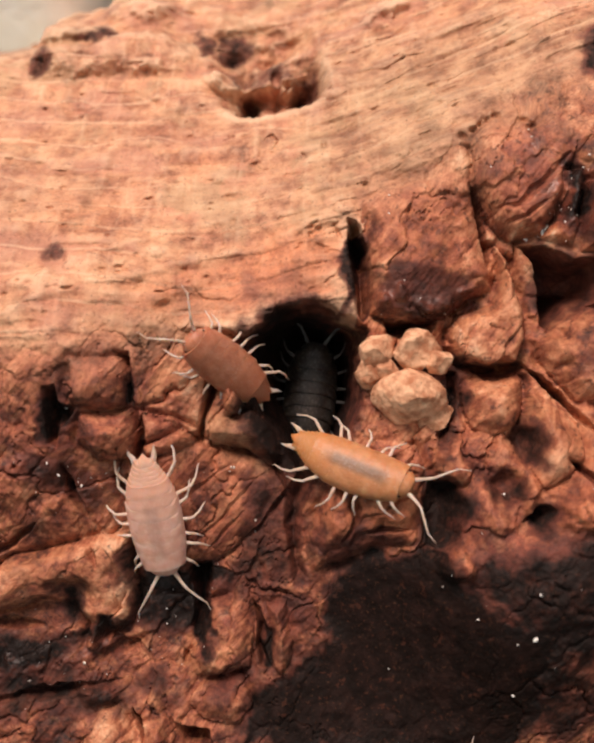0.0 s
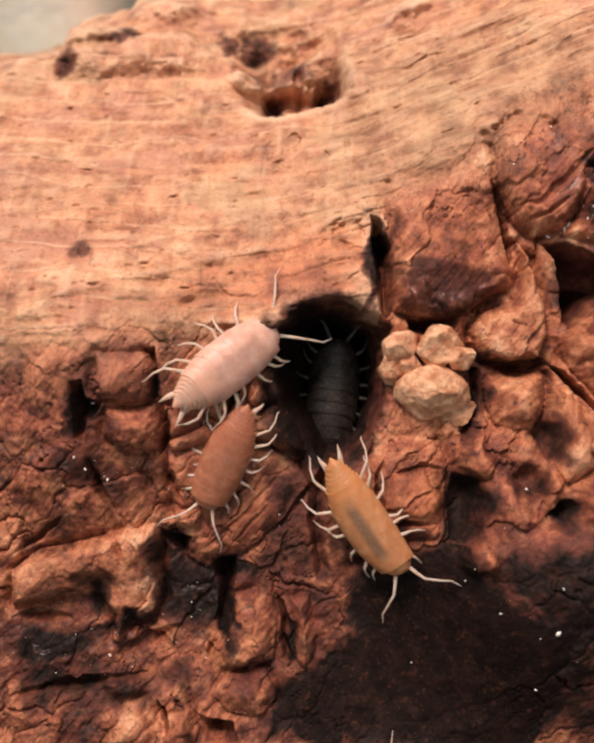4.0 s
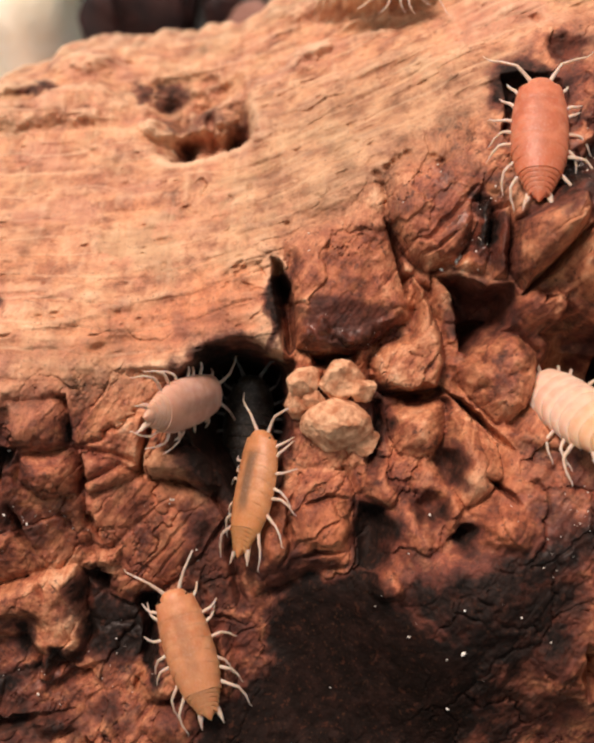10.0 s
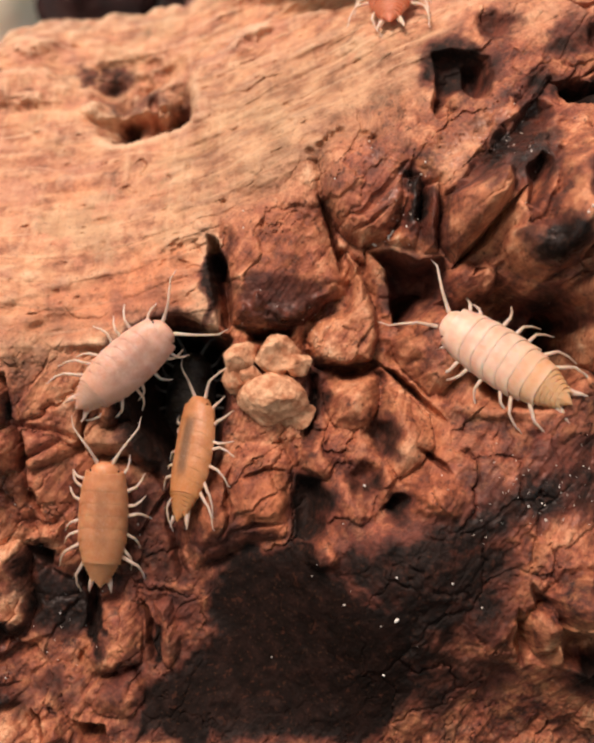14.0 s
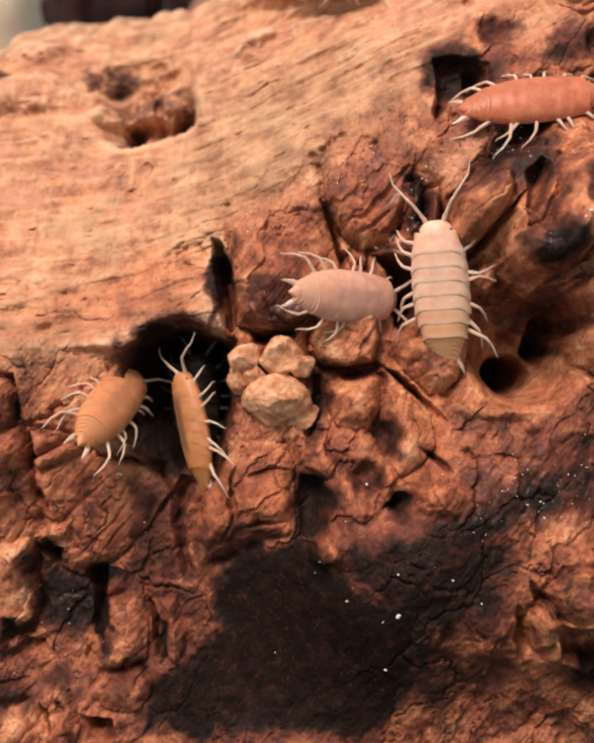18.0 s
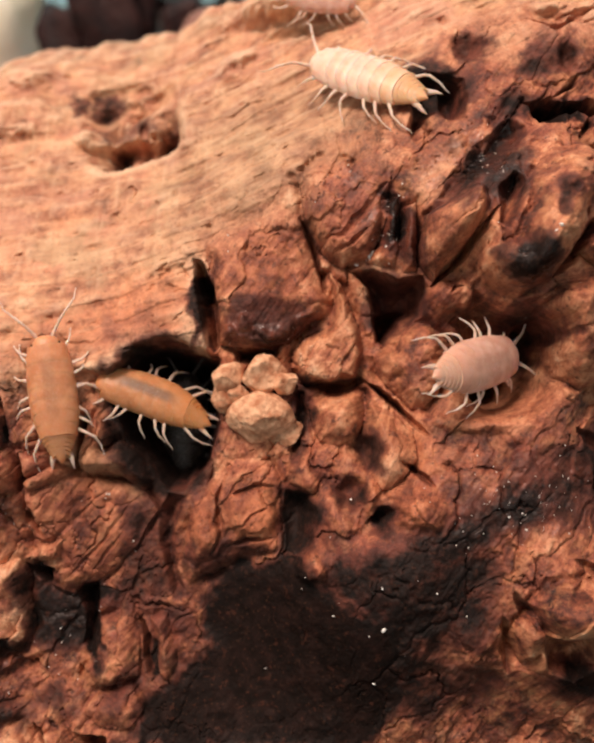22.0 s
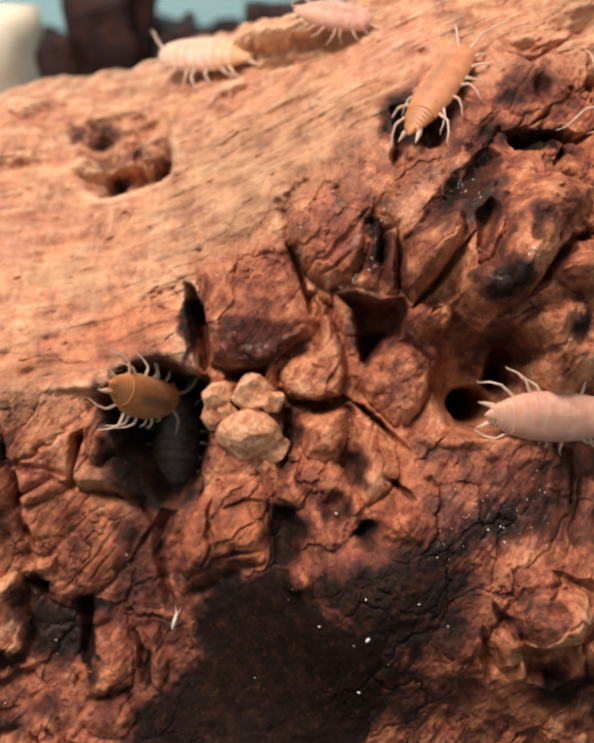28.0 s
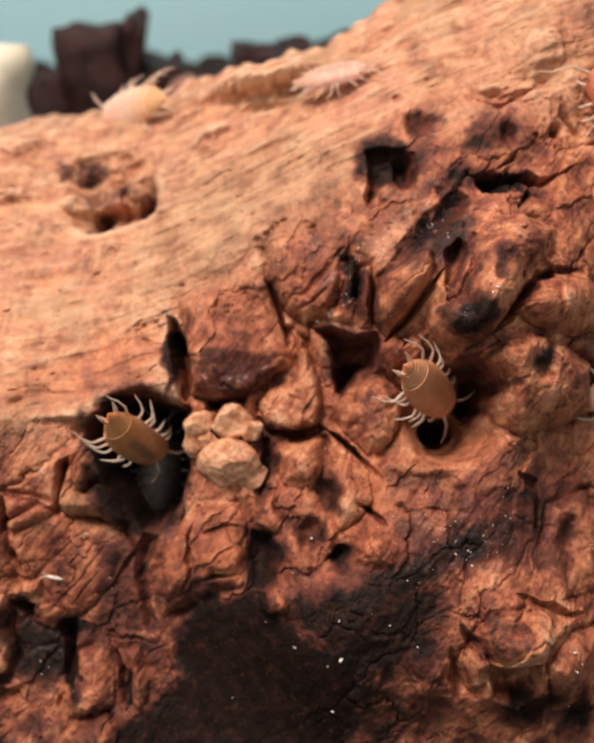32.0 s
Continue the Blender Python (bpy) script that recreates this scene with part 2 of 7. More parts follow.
SHELLS = {
    "pink": shell_material("pink_shell", (0.66, 0.34, 0.25), (0.80, 0.49, 0.39), (0.73, 0.39, 0.27), 0.25),
    "orange": shell_material("orange_shell", (0.47, 0.19, 0.075), (0.60, 0.275, 0.125), (0.58, 0.235, 0.08), 0.7),
    "amber": shell_material("amber_shell", (0.54, 0.21, 0.095), (0.67, 0.31, 0.155), (0.63, 0.265, 0.12), 0.25),
    "brown": shell_material("brown_shell", (0.36, 0.12, 0.06), (0.48, 0.19, 0.105), (0.42, 0.14, 0.07), 0.1),
    "red": shell_material("red_shell", (0.46, 0.125, 0.06), (0.60, 0.21, 0.115), (0.52, 0.15, 0.07), 0.1),
    "pale": shell_material("pale_shell", (0.80, 0.46, 0.33), (0.90, 0.62, 0.49), (0.78, 0.38, 0.15), 0.1, 0.35),
    "grey": shell_material("grey_shell", (0.008, 0.006, 0.005), (0.038, 0.029, 0.023), (0.02, 0.015, 0.012), 0.2),
}


def part(name, bm, material, parent, label=""):
    """Links a bmesh as one mesh object under a thing or a part."""
    mesh = bpy.data.meshes.new(name)
    bm.to_mesh(mesh)
    bm.free()
    mesh.materials.append(material)
    for poly in mesh.polygons:
        poly.use_smooth = True
    mesh.set_sharp_from_angle(angle=0.75)
    ob = new(name, mesh)
    ob.parent = parent
    return tagged(ob, label)


# ---- the bark's relief: millimetres on a sheet that leans back 31.5 degrees ----
LEAN_BACK = radians(31.5)
ORIGIN = np.array((0.010, 0.066, 0.056))
SIDE = np.array((1.0, 0.0, 0.0))
RISE = np.array((0.0, math.sin(LEAN_BACK), math.cos(LEAN_BACK)))
OUT = np.array((0.0, -math.cos(LEAN_BACK), math.sin(LEAN_BACK)))
A0, A1, B0, B1, STEP = -46.0, 56.0, -38.0, 52.0, 0.1
ga, gb = np.arange(A0, A1 + 0.01, STEP), np.arange(B0, B1 + 0.01, STEP)
A, B = np.meshgrid(ga, gb)
LATTICE = np.random.RandomState(7).rand(256, 256)


def value_noise(x, y, seed=0):
    """Smooth noise from -1 to 1, about one cell a unit."""
    x, y = x + seed * 17.31, y + seed * 9.77
    xi, yi = np.floor(x).astype(int), np.floor(y).astype(int)
    fx, fy = x - xi, y - yi
    fx, fy = fx * fx * fx * (fx * (fx * 6 - 15) + 10), fy * fy * fy * (fy * (fy * 6 - 15) + 10)
    x0, x1, y0, y1 = xi & 255, (xi + 1) & 255, yi & 255, (yi + 1) & 255
    low = LATTICE[y0, x0] * (1 - fx) + LATTICE[y0, x1] * fx
    high = LATTICE[y1, x0] * (1 - fx) + LATTICE[y1, x1] * fx
    return 2 * (low * (1 - fy) + high * fy) - 1


def fractal(x, y, seed=0, octaves=4, gain=0.5):
    total, amount = 0, 1.0
    for n in range(octaves):
        total = total + amount * value_noise(x * 2**n, y * 2**n, seed + n * 3)
        amount *= gain
    return total


def soft(x, w):
    return 0.5 * (x + np.sqrt(x * x + w * w))


def bump(a, b, ca, cb, ra, rb):
    return np.exp(-(((a - ca) / ra) ** 2) - ((b - cb) / rb) ** 2)


def brow(a):
    """The line along which the steep face turns over into the top."""
    return 11 + 0.62 * soft(a + 14, 6)


def back_edge(a):
    rim = 45.0 + 2.5 / (1 + np.exp(-(a + 7) / 0.7)) + 1.7 * soft(a - 16.5, 2) - 4.2 / (1 + np.exp((a + 30.8) / 0.4)) - 7.0 / (1 + np.exp((a + 36.7) / 0.4))
    return rim + 0.5 * np.sin(a * 0.9) + 0.35 * np.sin(a * 2.3 + 1)


def base(a, b):
    """The large form: a face that bulges to the right, and the top that falls back."""
    h = 0.31 - 0.86 * soft(b - brow(a), 4)
    h = h + 6.06 * bump(a, b, 9, -14, 9, 10) + 10.46 * bump(a, b, 24, 14, 10, 9) + 4.68 * bump(a, b, 20, -6, 9, 8)
    h = h + 3.91 * bump(a, b, -30, 3, 9, 10) - 0.91 * bump(a, b, 0, 0, 9, 9) + 1.04 * bump(a, b, 6, 16, 10, 8)
    h = h - 0.47 * bump(a, b, -14, 8, 10, 8) - 2.92 * bump(a, b, -18, -16, 10, 9) - 0.95 * bump(a, b, 28, 34, 14, 10)
    h = h - 2.6 * bump(a, b, 7, 11.5, 6, 6) - 1.6 * bump(a, b, -14, -6, 6, 4) - 1.2 * bump(a, b, -1, -8, 4, 4)
    h = h + 5.0 * bump(a, b, 25, -18, 7, 7) + 1.6 * bump(a, b, 26, 31, 6, 5) + 3.5 * bump(a, b, 24, -18, 6, 6) + 2.2 * bump(a, b, 24, 1, 4, 7) - 3.2 * bump(a, b, 17.5, 9.5, 3.5, 4)
    return h - 2.2 * soft(b - back_edge(a), 2.5)


WARP_A = 0.42 * fractal(A / 2.6, B / 2.6, 11, 3) + 0.11 * fractal(A / 0.55, B / 0.55, 12, 2)
WARP_B = 0.42 * fractal(A / 2.6, B / 2.6, 31, 3) + 0.11 * fractal(A / 0.55, B / 0.55, 32, 2)
H = base(A, B)
MASK = {name: np.zeros_like(A) for name in ("top", "red", "dark", "pale", "orange", "wet", "green", "calm")}
PIECE = np.zeros(A.shape, int)
PIECES = []


def window(a, b, reach):
    i0, i1 = np.searchsorted(ga, (a - reach, a + reach))
    j0, j1 = np.searchsorted(gb, (b - reach, b + reach))
    return slice(max(j0, 0), j1), slice(max(i0, 0), i1)


def oval(a, b, ra, rb, turn, w, rough=1.0, square=2.0):
    """Distance from an oval's middle, 1 on its ragged edge."""
    c, s = math.cos(radians(turn)), math.sin(radians(turn))
    da, db = A[w] + rough * WARP_A[w] - a, B[w] + rough * WARP_B[w] - b
    u, v = np.abs(c * da + s * db) / ra, np.abs(c * db - s * da) / rb
    return (u**square + v**square) ** (1 / square) + 1e-6


def lump(a, b, ra, rb, turn, height, sharp=2.5, piece="", rough=1.0):
    """A raised mound or block; with a name it becomes a piece of its own."""
    w = window(a, b, 2.2 * max(ra, rb) + 1)
    r = oval(a, b, ra, rb, turn, w, rough, 3.5 if sharp > 4.5 else 2.0)
    H[w] += height * np.exp(-(r**sharp))
    if piece:
        PIECES.append(piece)
        PIECE[w][r < 1.02] = len(PIECES)


def pit(a, b, ra, rb, turn, depth, sharp=4.0, rough=0.6):
    w = window(a, b, 2.2 * max(ra, rb) + 1)
    H[w] -= depth * np.exp(-(oval(a, b, ra, rb, turn, w, rough, 3.5 if sharp == 6 else 2.0) ** sharp))


def away(points, rough):
    """Distance to a broken line, and the window round it."""
    p = np.array(points, float)
    mid, reach = p.mean(0), np.abs(p - p.mean(0)).max() + 5
    w = window(mid[0], mid[1], reach)
    x, y, d = A[w] + rough * WARP_A[w], B[w] + rough * WARP_B[w], None
    length, gone, along = np.hypot(*np.diff(p, axis=0).T).sum(), 0.0, 0.0
    for (xa, ya), (xb, yb) in zip(p[:-1], p[1:]):
        l2 = (xb - xa) ** 2 + (yb - ya) ** 2
        k = np.clip(((x - xa) * (xb - xa) + (y - ya) * (yb - ya)) / l2, 0, 1)
        e = np.hypot(x - xa - k * (xb - xa), y - ya - k * (yb - ya))
        part_way = (gone + k * math.sqrt(l2)) / length
        d, along = (e, part_way) if d is None else (np.minimum(d, e), np.where(e < d, part_way, along))
        gone += math.sqrt(l2)
    return d, w, np.clip(np.minimum(along, 1 - along) / 0.4, 0.02, 1) ** 0.7


def crack(points, width, depth, rough=0.4):
    d, w, taper = away(points, rough)
    if depth < 0:
        H[w] -= depth * np.exp(-((d / width) ** 1.6))
    else:
        gape = width * 0.75 * taper * (1 + 0.5 * fractal(A[w] / 1.3, B[w] / 1.3, 77, 2)) + 0.03
        H[w] -= depth * taper * (0.9 * np.clip(1 - d / np.clip(gape, 0.04, None), 0, 1) ** 0.75 + 0.09 * np.exp(-((d / (2.2 * width + 0.2)) ** 2)))


def inside(points, rough):
    """How far a place lies inside a closed outline (below 0: outside), and the window round it."""
    p = np.array(points, float)
    low, high = p.min(0) - 3, p.max(0) + 3
    i0, i1 = np.searchsorted(ga, (low[0], high[0]))
    j0, j1 = np.searchsorted(gb, (low[1], high[1]))
    w = slice(j0, j1), slice(i0, i1)
    x, y = A[w] + rough * WARP_A[w], B[w] + rough * WARP_B[w]
    d, within = np.full(x.shape, 99.0), np.zeros(x.shape, bool)
    for (xa, ya), (xb, yb) in zip(p, np.roll(p, -1, 0)):
        l2 = (xb - xa) ** 2 + (yb - ya) ** 2 + 1e-9
        k = np.clip(((x - xa) * (xb - xa) + (y - ya) * (yb - ya)) / l2, 0, 1)
        d = np.minimum(d, np.hypot(x - xa - k * (xb - xa), y - ya - k * (yb - ya)))
        if ya != yb:
            within ^= ((ya > y) != (yb > y)) & (x < (xb - xa) * (y - ya) / (yb - ya) + xa)
    return np.where(within, d, -d), w


def block(points, height, wall, dome, groove, piece="", rough=0.35, fall=None):
    """A raised piece with that outline: a steep worn wall, a domed top and a groove round its foot; fall: the way in which it sinks into the rest."""
    d, w = inside(points, rough)
    p = np.array(points, float)
    groove = 1.3 * groove
    rise = 1 - np.exp(-(np.clip(d, 0, None) / wall) ** 1.4)
    arch = np.clip(d / (0.25 + np.clip(d, 0, None).max()), 0, 1)
    amount = 1.0
    if fall:
        way = p @ np.array(fall, float)
        amount = np.clip(1.15 * (way.max() - A[w] * fall[0] - B[w] * fall[1]) / (way.max() - way.min()), 0, 1)
    H[w] += height * amount * ((1 - dome) * rise + dome * np.sin(arch * math.pi / 2)) - groove * amount * np.exp(-(np.clip(-d, 0, None) / 0.45) ** 2) * (d < 0) * np.clip(1 + 1.2 * fractal(A[w] / 2, B[w] / 2, 78, 2), 0, 1.6)
    MASK["calm"][w] = np.maximum(MASK["calm"][w], 0.38 * np.clip(d / 0.5, 0, 1))
    if piece:
        PIECES.append(piece)
        PIECE[w][d > 0.02] = len(PIECES)


def gouge(points, depth, wall, rough=0.35):
    """A hollow with that outline."""
    d, w = inside(points, rough)
    H[w] -= depth * (1 - np.exp(-(np.clip(d, 0, None) / wall) ** 1.4))


def ledge(points, height, width):
    """The sheet above a line that runs from left to right stands out by height; it fades past the line's ends."""
    p = np.array(points, float)
    edge = np.interp(A + 0.7 * WARP_A, p[:, 0], p[:, 1])
    over = 1 / (1 + np.exp(-np.clip((B + 0.7 * WARP_B - edge) / width, -40, 40)))
    fade = np.exp(-(np.clip(B - edge, 0, None) / 5) ** 2)
    ends = 1 / (1 + np.exp(-np.clip((p[-1, 0] - A) / 0.35, -40, 40))) / (1 + np.exp(-np.clip((A - p[0, 0]) / 0.9, -40, 40)))
    H[:] += height * over * fade * ends


def top_zone(points):
    """The weathered top lies above this line."""
    p = np.array(points, float)
    edge = np.interp(A + 1.1 * WARP_A, p[:, 0], p[:, 1])
    MASK["top"][:] = 1 / (1 + np.exp(-np.clip((B + 1.6 * WARP_B - edge) / np.where((A > -16) & (A < -4), 0.35, 1.0), -40, 40)))


def facets(x, y, seed):
    """Broken facets, about one a unit, each with its own height and lean; and how far a place lies from their edges."""
    xi, yi = np.floor(x).astype(int), np.floor(y).astype(int)
    one, two, level = np.full(x.shape, 9.0), np.full(x.shape, 9.0), np.zeros(x.shape)
    for i in (-1, 0, 1):
        for j in (-1, 0, 1):
            u, v = (xi + i + seed * 7) & 255, (yi + j + seed * 13) & 255
            dx, dy = x - xi - i - LATTICE[v, u], y - yi - j - LATTICE[u, v]
            d = np.abs(dx) ** 1.6 + np.abs(dy) ** 1.6
            mine = LATTICE[(3 * v + u) & 255, (5 * u + v) & 255] + 0.9 * (LATTICE[u, (v + 60) & 255] - 0.5) * dx + 0.9 * (LATTICE[v, (u + 90) & 255] - 0.5) * dy
            level = np.where(d < one, mine, level)
            two = np.minimum(two, np.maximum(one, d))
            one = np.minimum(one, d)
    return level, two - one


# a ragged oval in a mask; dark ones hold real stains and painted shade
def stain_shade(kind, a, b, ra, rb, turn, strength=1.0, sharp=2.5, rough=2.0):
    w = window(a, b, 2.2 * max(ra, rb) + 2)
    r = oval(a, b, ra, rb, turn, w, rough)
    MASK[kind][w] = np.maximum(MASK[kind][w], strength * np.exp(-(r**sharp)))


def tinge(kind, points, strength, blur, rough):
    """A patch of colour with that outline."""
    d, w = inside(points, rough)
    MASK[kind][w] = np.maximum(MASK[kind][w], strength / (1 + np.exp(-np.clip(d / (0.35 * blur), -30, 30))))


# small forms, from the brow down
ledge([(-16.28, 5.77), (-13.39, 5.34), (-11.27, 7.07), (-9.34, 8.29), (-7.4, 8.18), (-4.75, 6.26)], 2.6, 0.14)
top_zone([(-33.41, 4.04), (-27.81, 4.64), (-22.57, 5.1), (-17.79, 4.98), (-13.39, 5.34), (-11.27, 7.07), (-9.34, 8.29), (-7.4, 8.18), (-5.06, 6.26), (-4.91, 15.76), (-4.31, 16.75), (-1.24, 18.19), (3.13, 20.76), (5.86, 23.81), (10.38, 27.35), (13.97, 28), (17.99, 34.29), (23.13, 40.05), (30.99, 40.97)])
# main hole
gouge([(-14.3, 4.7), (-13.2, 6.3), (-10.0, 7.5), (-5.5, 7.4), (-4.0, 6.2), (-4.7, 3.7), (-4.6, 0.2), (-6.0, -3.6), (-7.9, -5.6), (-9.6, -5.4), (-11.3, -2.9), (-13.0, -0.6), (-13.8, 2.0)], 9.0, 1.3, 0.35)
pit(-9.12, 5.84, 2.9, 1.9, 0.34, 3, 3)
gouge([(-6.6, 6.7), (-4.0, 6.0), (-4.5, 3.6), (-4.4, 0.2), (-5.7, -3.4), (-7.5, -4.9)], 3.5, 0.4, 0.35)
# the folded block beside the brow's end, and the gaps round it
block([(-4.2, 14.5), (-4.4, 16.1), (-2.8, 17.9), (-0.2, 19.2), (2.3, 19.7), (3.6, 18.7), (4.1, 17.0), (4.7, 14.7), (5.3, 12.4), (6.2, 10.9), (6.2, 9.3), (4.2, 8.7), (3.2, 7.7), (1.8, 7.0), (-0.9, 6.8), (-2.8, 7.0), (-4.0, 7.3), (-3.9, 10.8)], 2.6, 0.55, 0.25, 0.5, "bark_block", 0.35, fall=(0, 1))
gouge([(-5.9, 15.2), (-5.0, 14.9), (-4.0, 12.5), (-3.7, 10.7), (-3.9, 7.3), (-4.5, 6.5), (-5.1, 7.3), (-5.4, 10.4)], 5.0, 0.4, 0.35)
gouge([(3.7, 18.0), (4.3, 17.4), (5.1, 15.3), (5.6, 13.4), (6.1, 13.0), (6.0, 10.9), (5.6, 11.2), (5.0, 13.4), (4.4, 15.8)], 4.0, 0.35, 0.35)
gouge([(-3.2, 6.9), (-0.9, 6.7), (1.3, 6.8), (0.9, 6.1), (-0.8, 5.7), (-2.4, 5.8)], 4.0, 0.5, 0.35)
gouge([(-4.0, 10.3), (-2.2, 10.6), (0.9, 11.2), (3.7, 11.1), (5.7, 10.4), (6.3, 9.3), (4.2, 8.5), (3.2, 7.5), (1.8, 6.9), (-0.8, 6.6), (-2.8, 6.8), (-4.0, 7.1)], 1.3, 2.2, 0.35)
lump(-2.9, 8.4, 0.60, 0.50, 0, 0.6, 3)
lump(-1.3, 8.8, 0.80, 0.50, 10, 0.7, 3)
lump(0.4, 8.1, 0.70, 0.50, -10, 0.7, 3)
lump(2.0, 8.6, 0.61, 0.61, 0, 0.6, 3)
lump(-0.3, 7.3, 0.90, 0.30, 0, 0.6, 3)
lump(3.8, 9.3, 0.70, 0.41, 20, 0.6, 3)
pit(-0.8, 15.4, 0.22, 0.40, 0, 0.5, 2)
# the pale tongue under it
block([(6.3, 12.9), (7.3, 11.7), (8.0, 9.8), (8.6, 8.2), (8.6, 5.1), (7.9, 3.4), (7.0, 2.8), (4.9, 2.9), (3.2, 3.2), (2.2, 4.7), (2.4, 6.2), (3.3, 7.2), (4.8, 7.7), (6.0, 8.4), (6.7, 10.1)], 2.7, 0.4, 0.05, 0.4, "bark_tongue", 0.35)
# the dark hollow between tongue, splinter and wedge
gouge([(7.9, 12.8), (9.0, 11.3), (9.7, 9.1), (9.6, 6.4), (10.5, 5.8), (11.7, 7.0), (13.8, 8.4), (14.6, 10.7), (14.0, 11.9), (12.0, 11.8), (10.0, 12.8)], 6.0, 0.6, 0.35)
gouge([(9.8, 9.0), (11.5, 9.3), (13.1, 9.1), (11.7, 7.3), (10.4, 6.0), (9.7, 6.6)], 4.0, 0.6, 0.35)
# the second block, with wet torn edges
block([(4.2, 17.8), (4.1, 21.1), (5.5, 23.8), (8.5, 25.4), (11.0, 24.7), (12.4, 21.8), (11.6, 18.4), (10.8, 15.4), (9.4, 13.7), (7.5, 13.2), (6.0, 14.0), (5.1, 15.4)], 2.4, 0.6, 0.3, 0.4, "bark_block", 0.35, fall=(0.3, 1))
crack([(5.5, 15.4), (7.7, 15.9), (9.9, 18.1), (12.0, 20.5)], 0.5, 0.7)
crack([(6.3, 14.2), (8.0, 15.0), (10.0, 16.5)], 0.35, 0.6)
pit(4.3, 22.3, 0.32, 0.30, 0, 0.8, 2)
pit(4.9, 22.8, 0.30, 0.30, 0, 0.8, 2)
pit(5.4, 23.1, 0.32, 0.32, 0, 0.8, 2)
pit(6.1, 23.5, 0.32, 0.30, 0, 0.8, 2)
pit(3.5, 21.7, 0.32, 0.30, 0, 0.8, 2)
pit(8.8, 22.1, 0.41, 0.61, 0, 0.9, 2)
pit(8.3, 23.1, 0.30, 0.30, 0, 0.6, 2)
block([(11.2, 18.5), (12.5, 18.7), (12.4, 14.5), (11.7, 12.6), (9.6, 13.3), (10.8, 15.4)], 1.0, 0.5, 0.2, 0.3, "bark_sliver", 0.35)
block([(12.9, 17.8), (14.0, 18.1), (13.8, 14.2), (13.6, 12.3), (12.5, 12.3), (12.4, 14.5)], 1.2, 0.4, 0.2, 0.5, "bark_sliver", 0.35)
# the pointed splinter and the crack beside it
block([(14.0, 12.6), (13.9, 14.2), (14.7, 16.7), (16.2, 17.4), (18.5, 18.8), (19.5, 18.2), (19.4, 16.8), (17.9, 14.1), (16.1, 12.6), (14.8, 11.0)], 3.0, 0.5, 0.3, 0.5, "bark_splinter", 0.35)
crack([(14.4, 10.4), (16.1, 12.1), (17.8, 13.6), (19.1, 15.1), (20.1, 16.3)], 0.45, 3.5)
# the wet trough above it
gouge([(15.5, 17.7), (16.9, 20.3), (19.5, 22.7), (22.6, 24.6), (23.9, 23.7), (23.0, 21.5), (20.7, 19.4), (18.8, 19.1), (16.4, 17.6)], 2.0, 0.8, 0.35)
gouge([(20.1, 17.9), (21.6, 19.5), (22.3, 18.6), (21.7, 16.0), (20.7, 14.2), (19.9, 14.9)], 3.4, 0.7, 0.35)
# the square hole above
gouge([(14.6, 30.1), (16.5, 30.4), (19.3, 29.3), (19.5, 27.1), (18.9, 25.3), (17.5, 25.1), (16.7, 26.0), (15.4, 25.2), (14.5, 23.5), (14.0, 24.8), (14.7, 27.4)], 2.6, 0.5, 0.35)
gouge([(17.4, 29.1), (19.3, 28.8), (19.2, 25.8), (17.9, 25.6), (17.3, 27.0)], 2.0, 0.5, 0.35)
gouge([(14.3, 26.1), (16.0, 25.9), (16.2, 24.2), (14.5, 23.4)], 1.5, 0.5, 0.35)
# the slanting knob
block([(22.4, 18.4), (24.7, 21.0), (27.8, 21.7), (31.0, 19.7), (29.8, 17.3), (26.5, 15.4), (25.9, 13.0), (23.5, 10.5), (21.3, 9.1), (19.2, 10.2), (18.2, 12.0), (19.0, 13.4), (21.1, 13.7), (22.2, 15.8)], 3.0, 0.8, 0.4, 0.5, "bark_knob", 0.35)
lump(21.3, 12.1, 2.11, 1.81, 0, 1.0, 3)
pit(21.5, 12.5, 1.12, 1.10, 0, 0.9, 2.5)
pit(24.7, 17.0, 0.90, 0.73, 0, 0.8, 2)
pit(24.0, 15.6, 0.71, 0.61, 0, 0.7, 2)
# the knobs beside the bore
block([(25.6, 12.3), (26.9, 14.0), (29.4, 15.2), (33.2, 15.7), (35.7, 14.0), (35.4, 10.3), (31.6, 9.7), (28.5, 10.4), (27.1, 11.0)], 2.4, 0.9, 0.4, 0.4, "bark_knob", 0.35)
block([(23.2, 8.0), (24.6, 10.0), (27.1, 10.2), (31.1, 8.9), (33.6, 7.2), (33.6, 2.9), (29.8, 1.4), (25.9, 1.3), (24.3, 2.3), (23.6, 4.9)], 4.2, 0.9, 0.4, 0.5, "bark_knob", 0.35)
crack([(23.4, 10.3), (25.4, 11.9), (26.8, 13.8), (28.0, 15.1), (32.7, 15.9)], 0.8, 3.0)
pit(27.6, 7.8, 1.60, 1.32, 0, 1.6, 3)
lump(27.8, 8.1, 0.91, 0.71, 0, 1.0, 2.5)
pit(27.9, 6.3, 0.90, 0.51, 0, 1.0, 2.5)
pit(24.3, 7.1, 0.32, 0.20, 0, 0.7, 2)
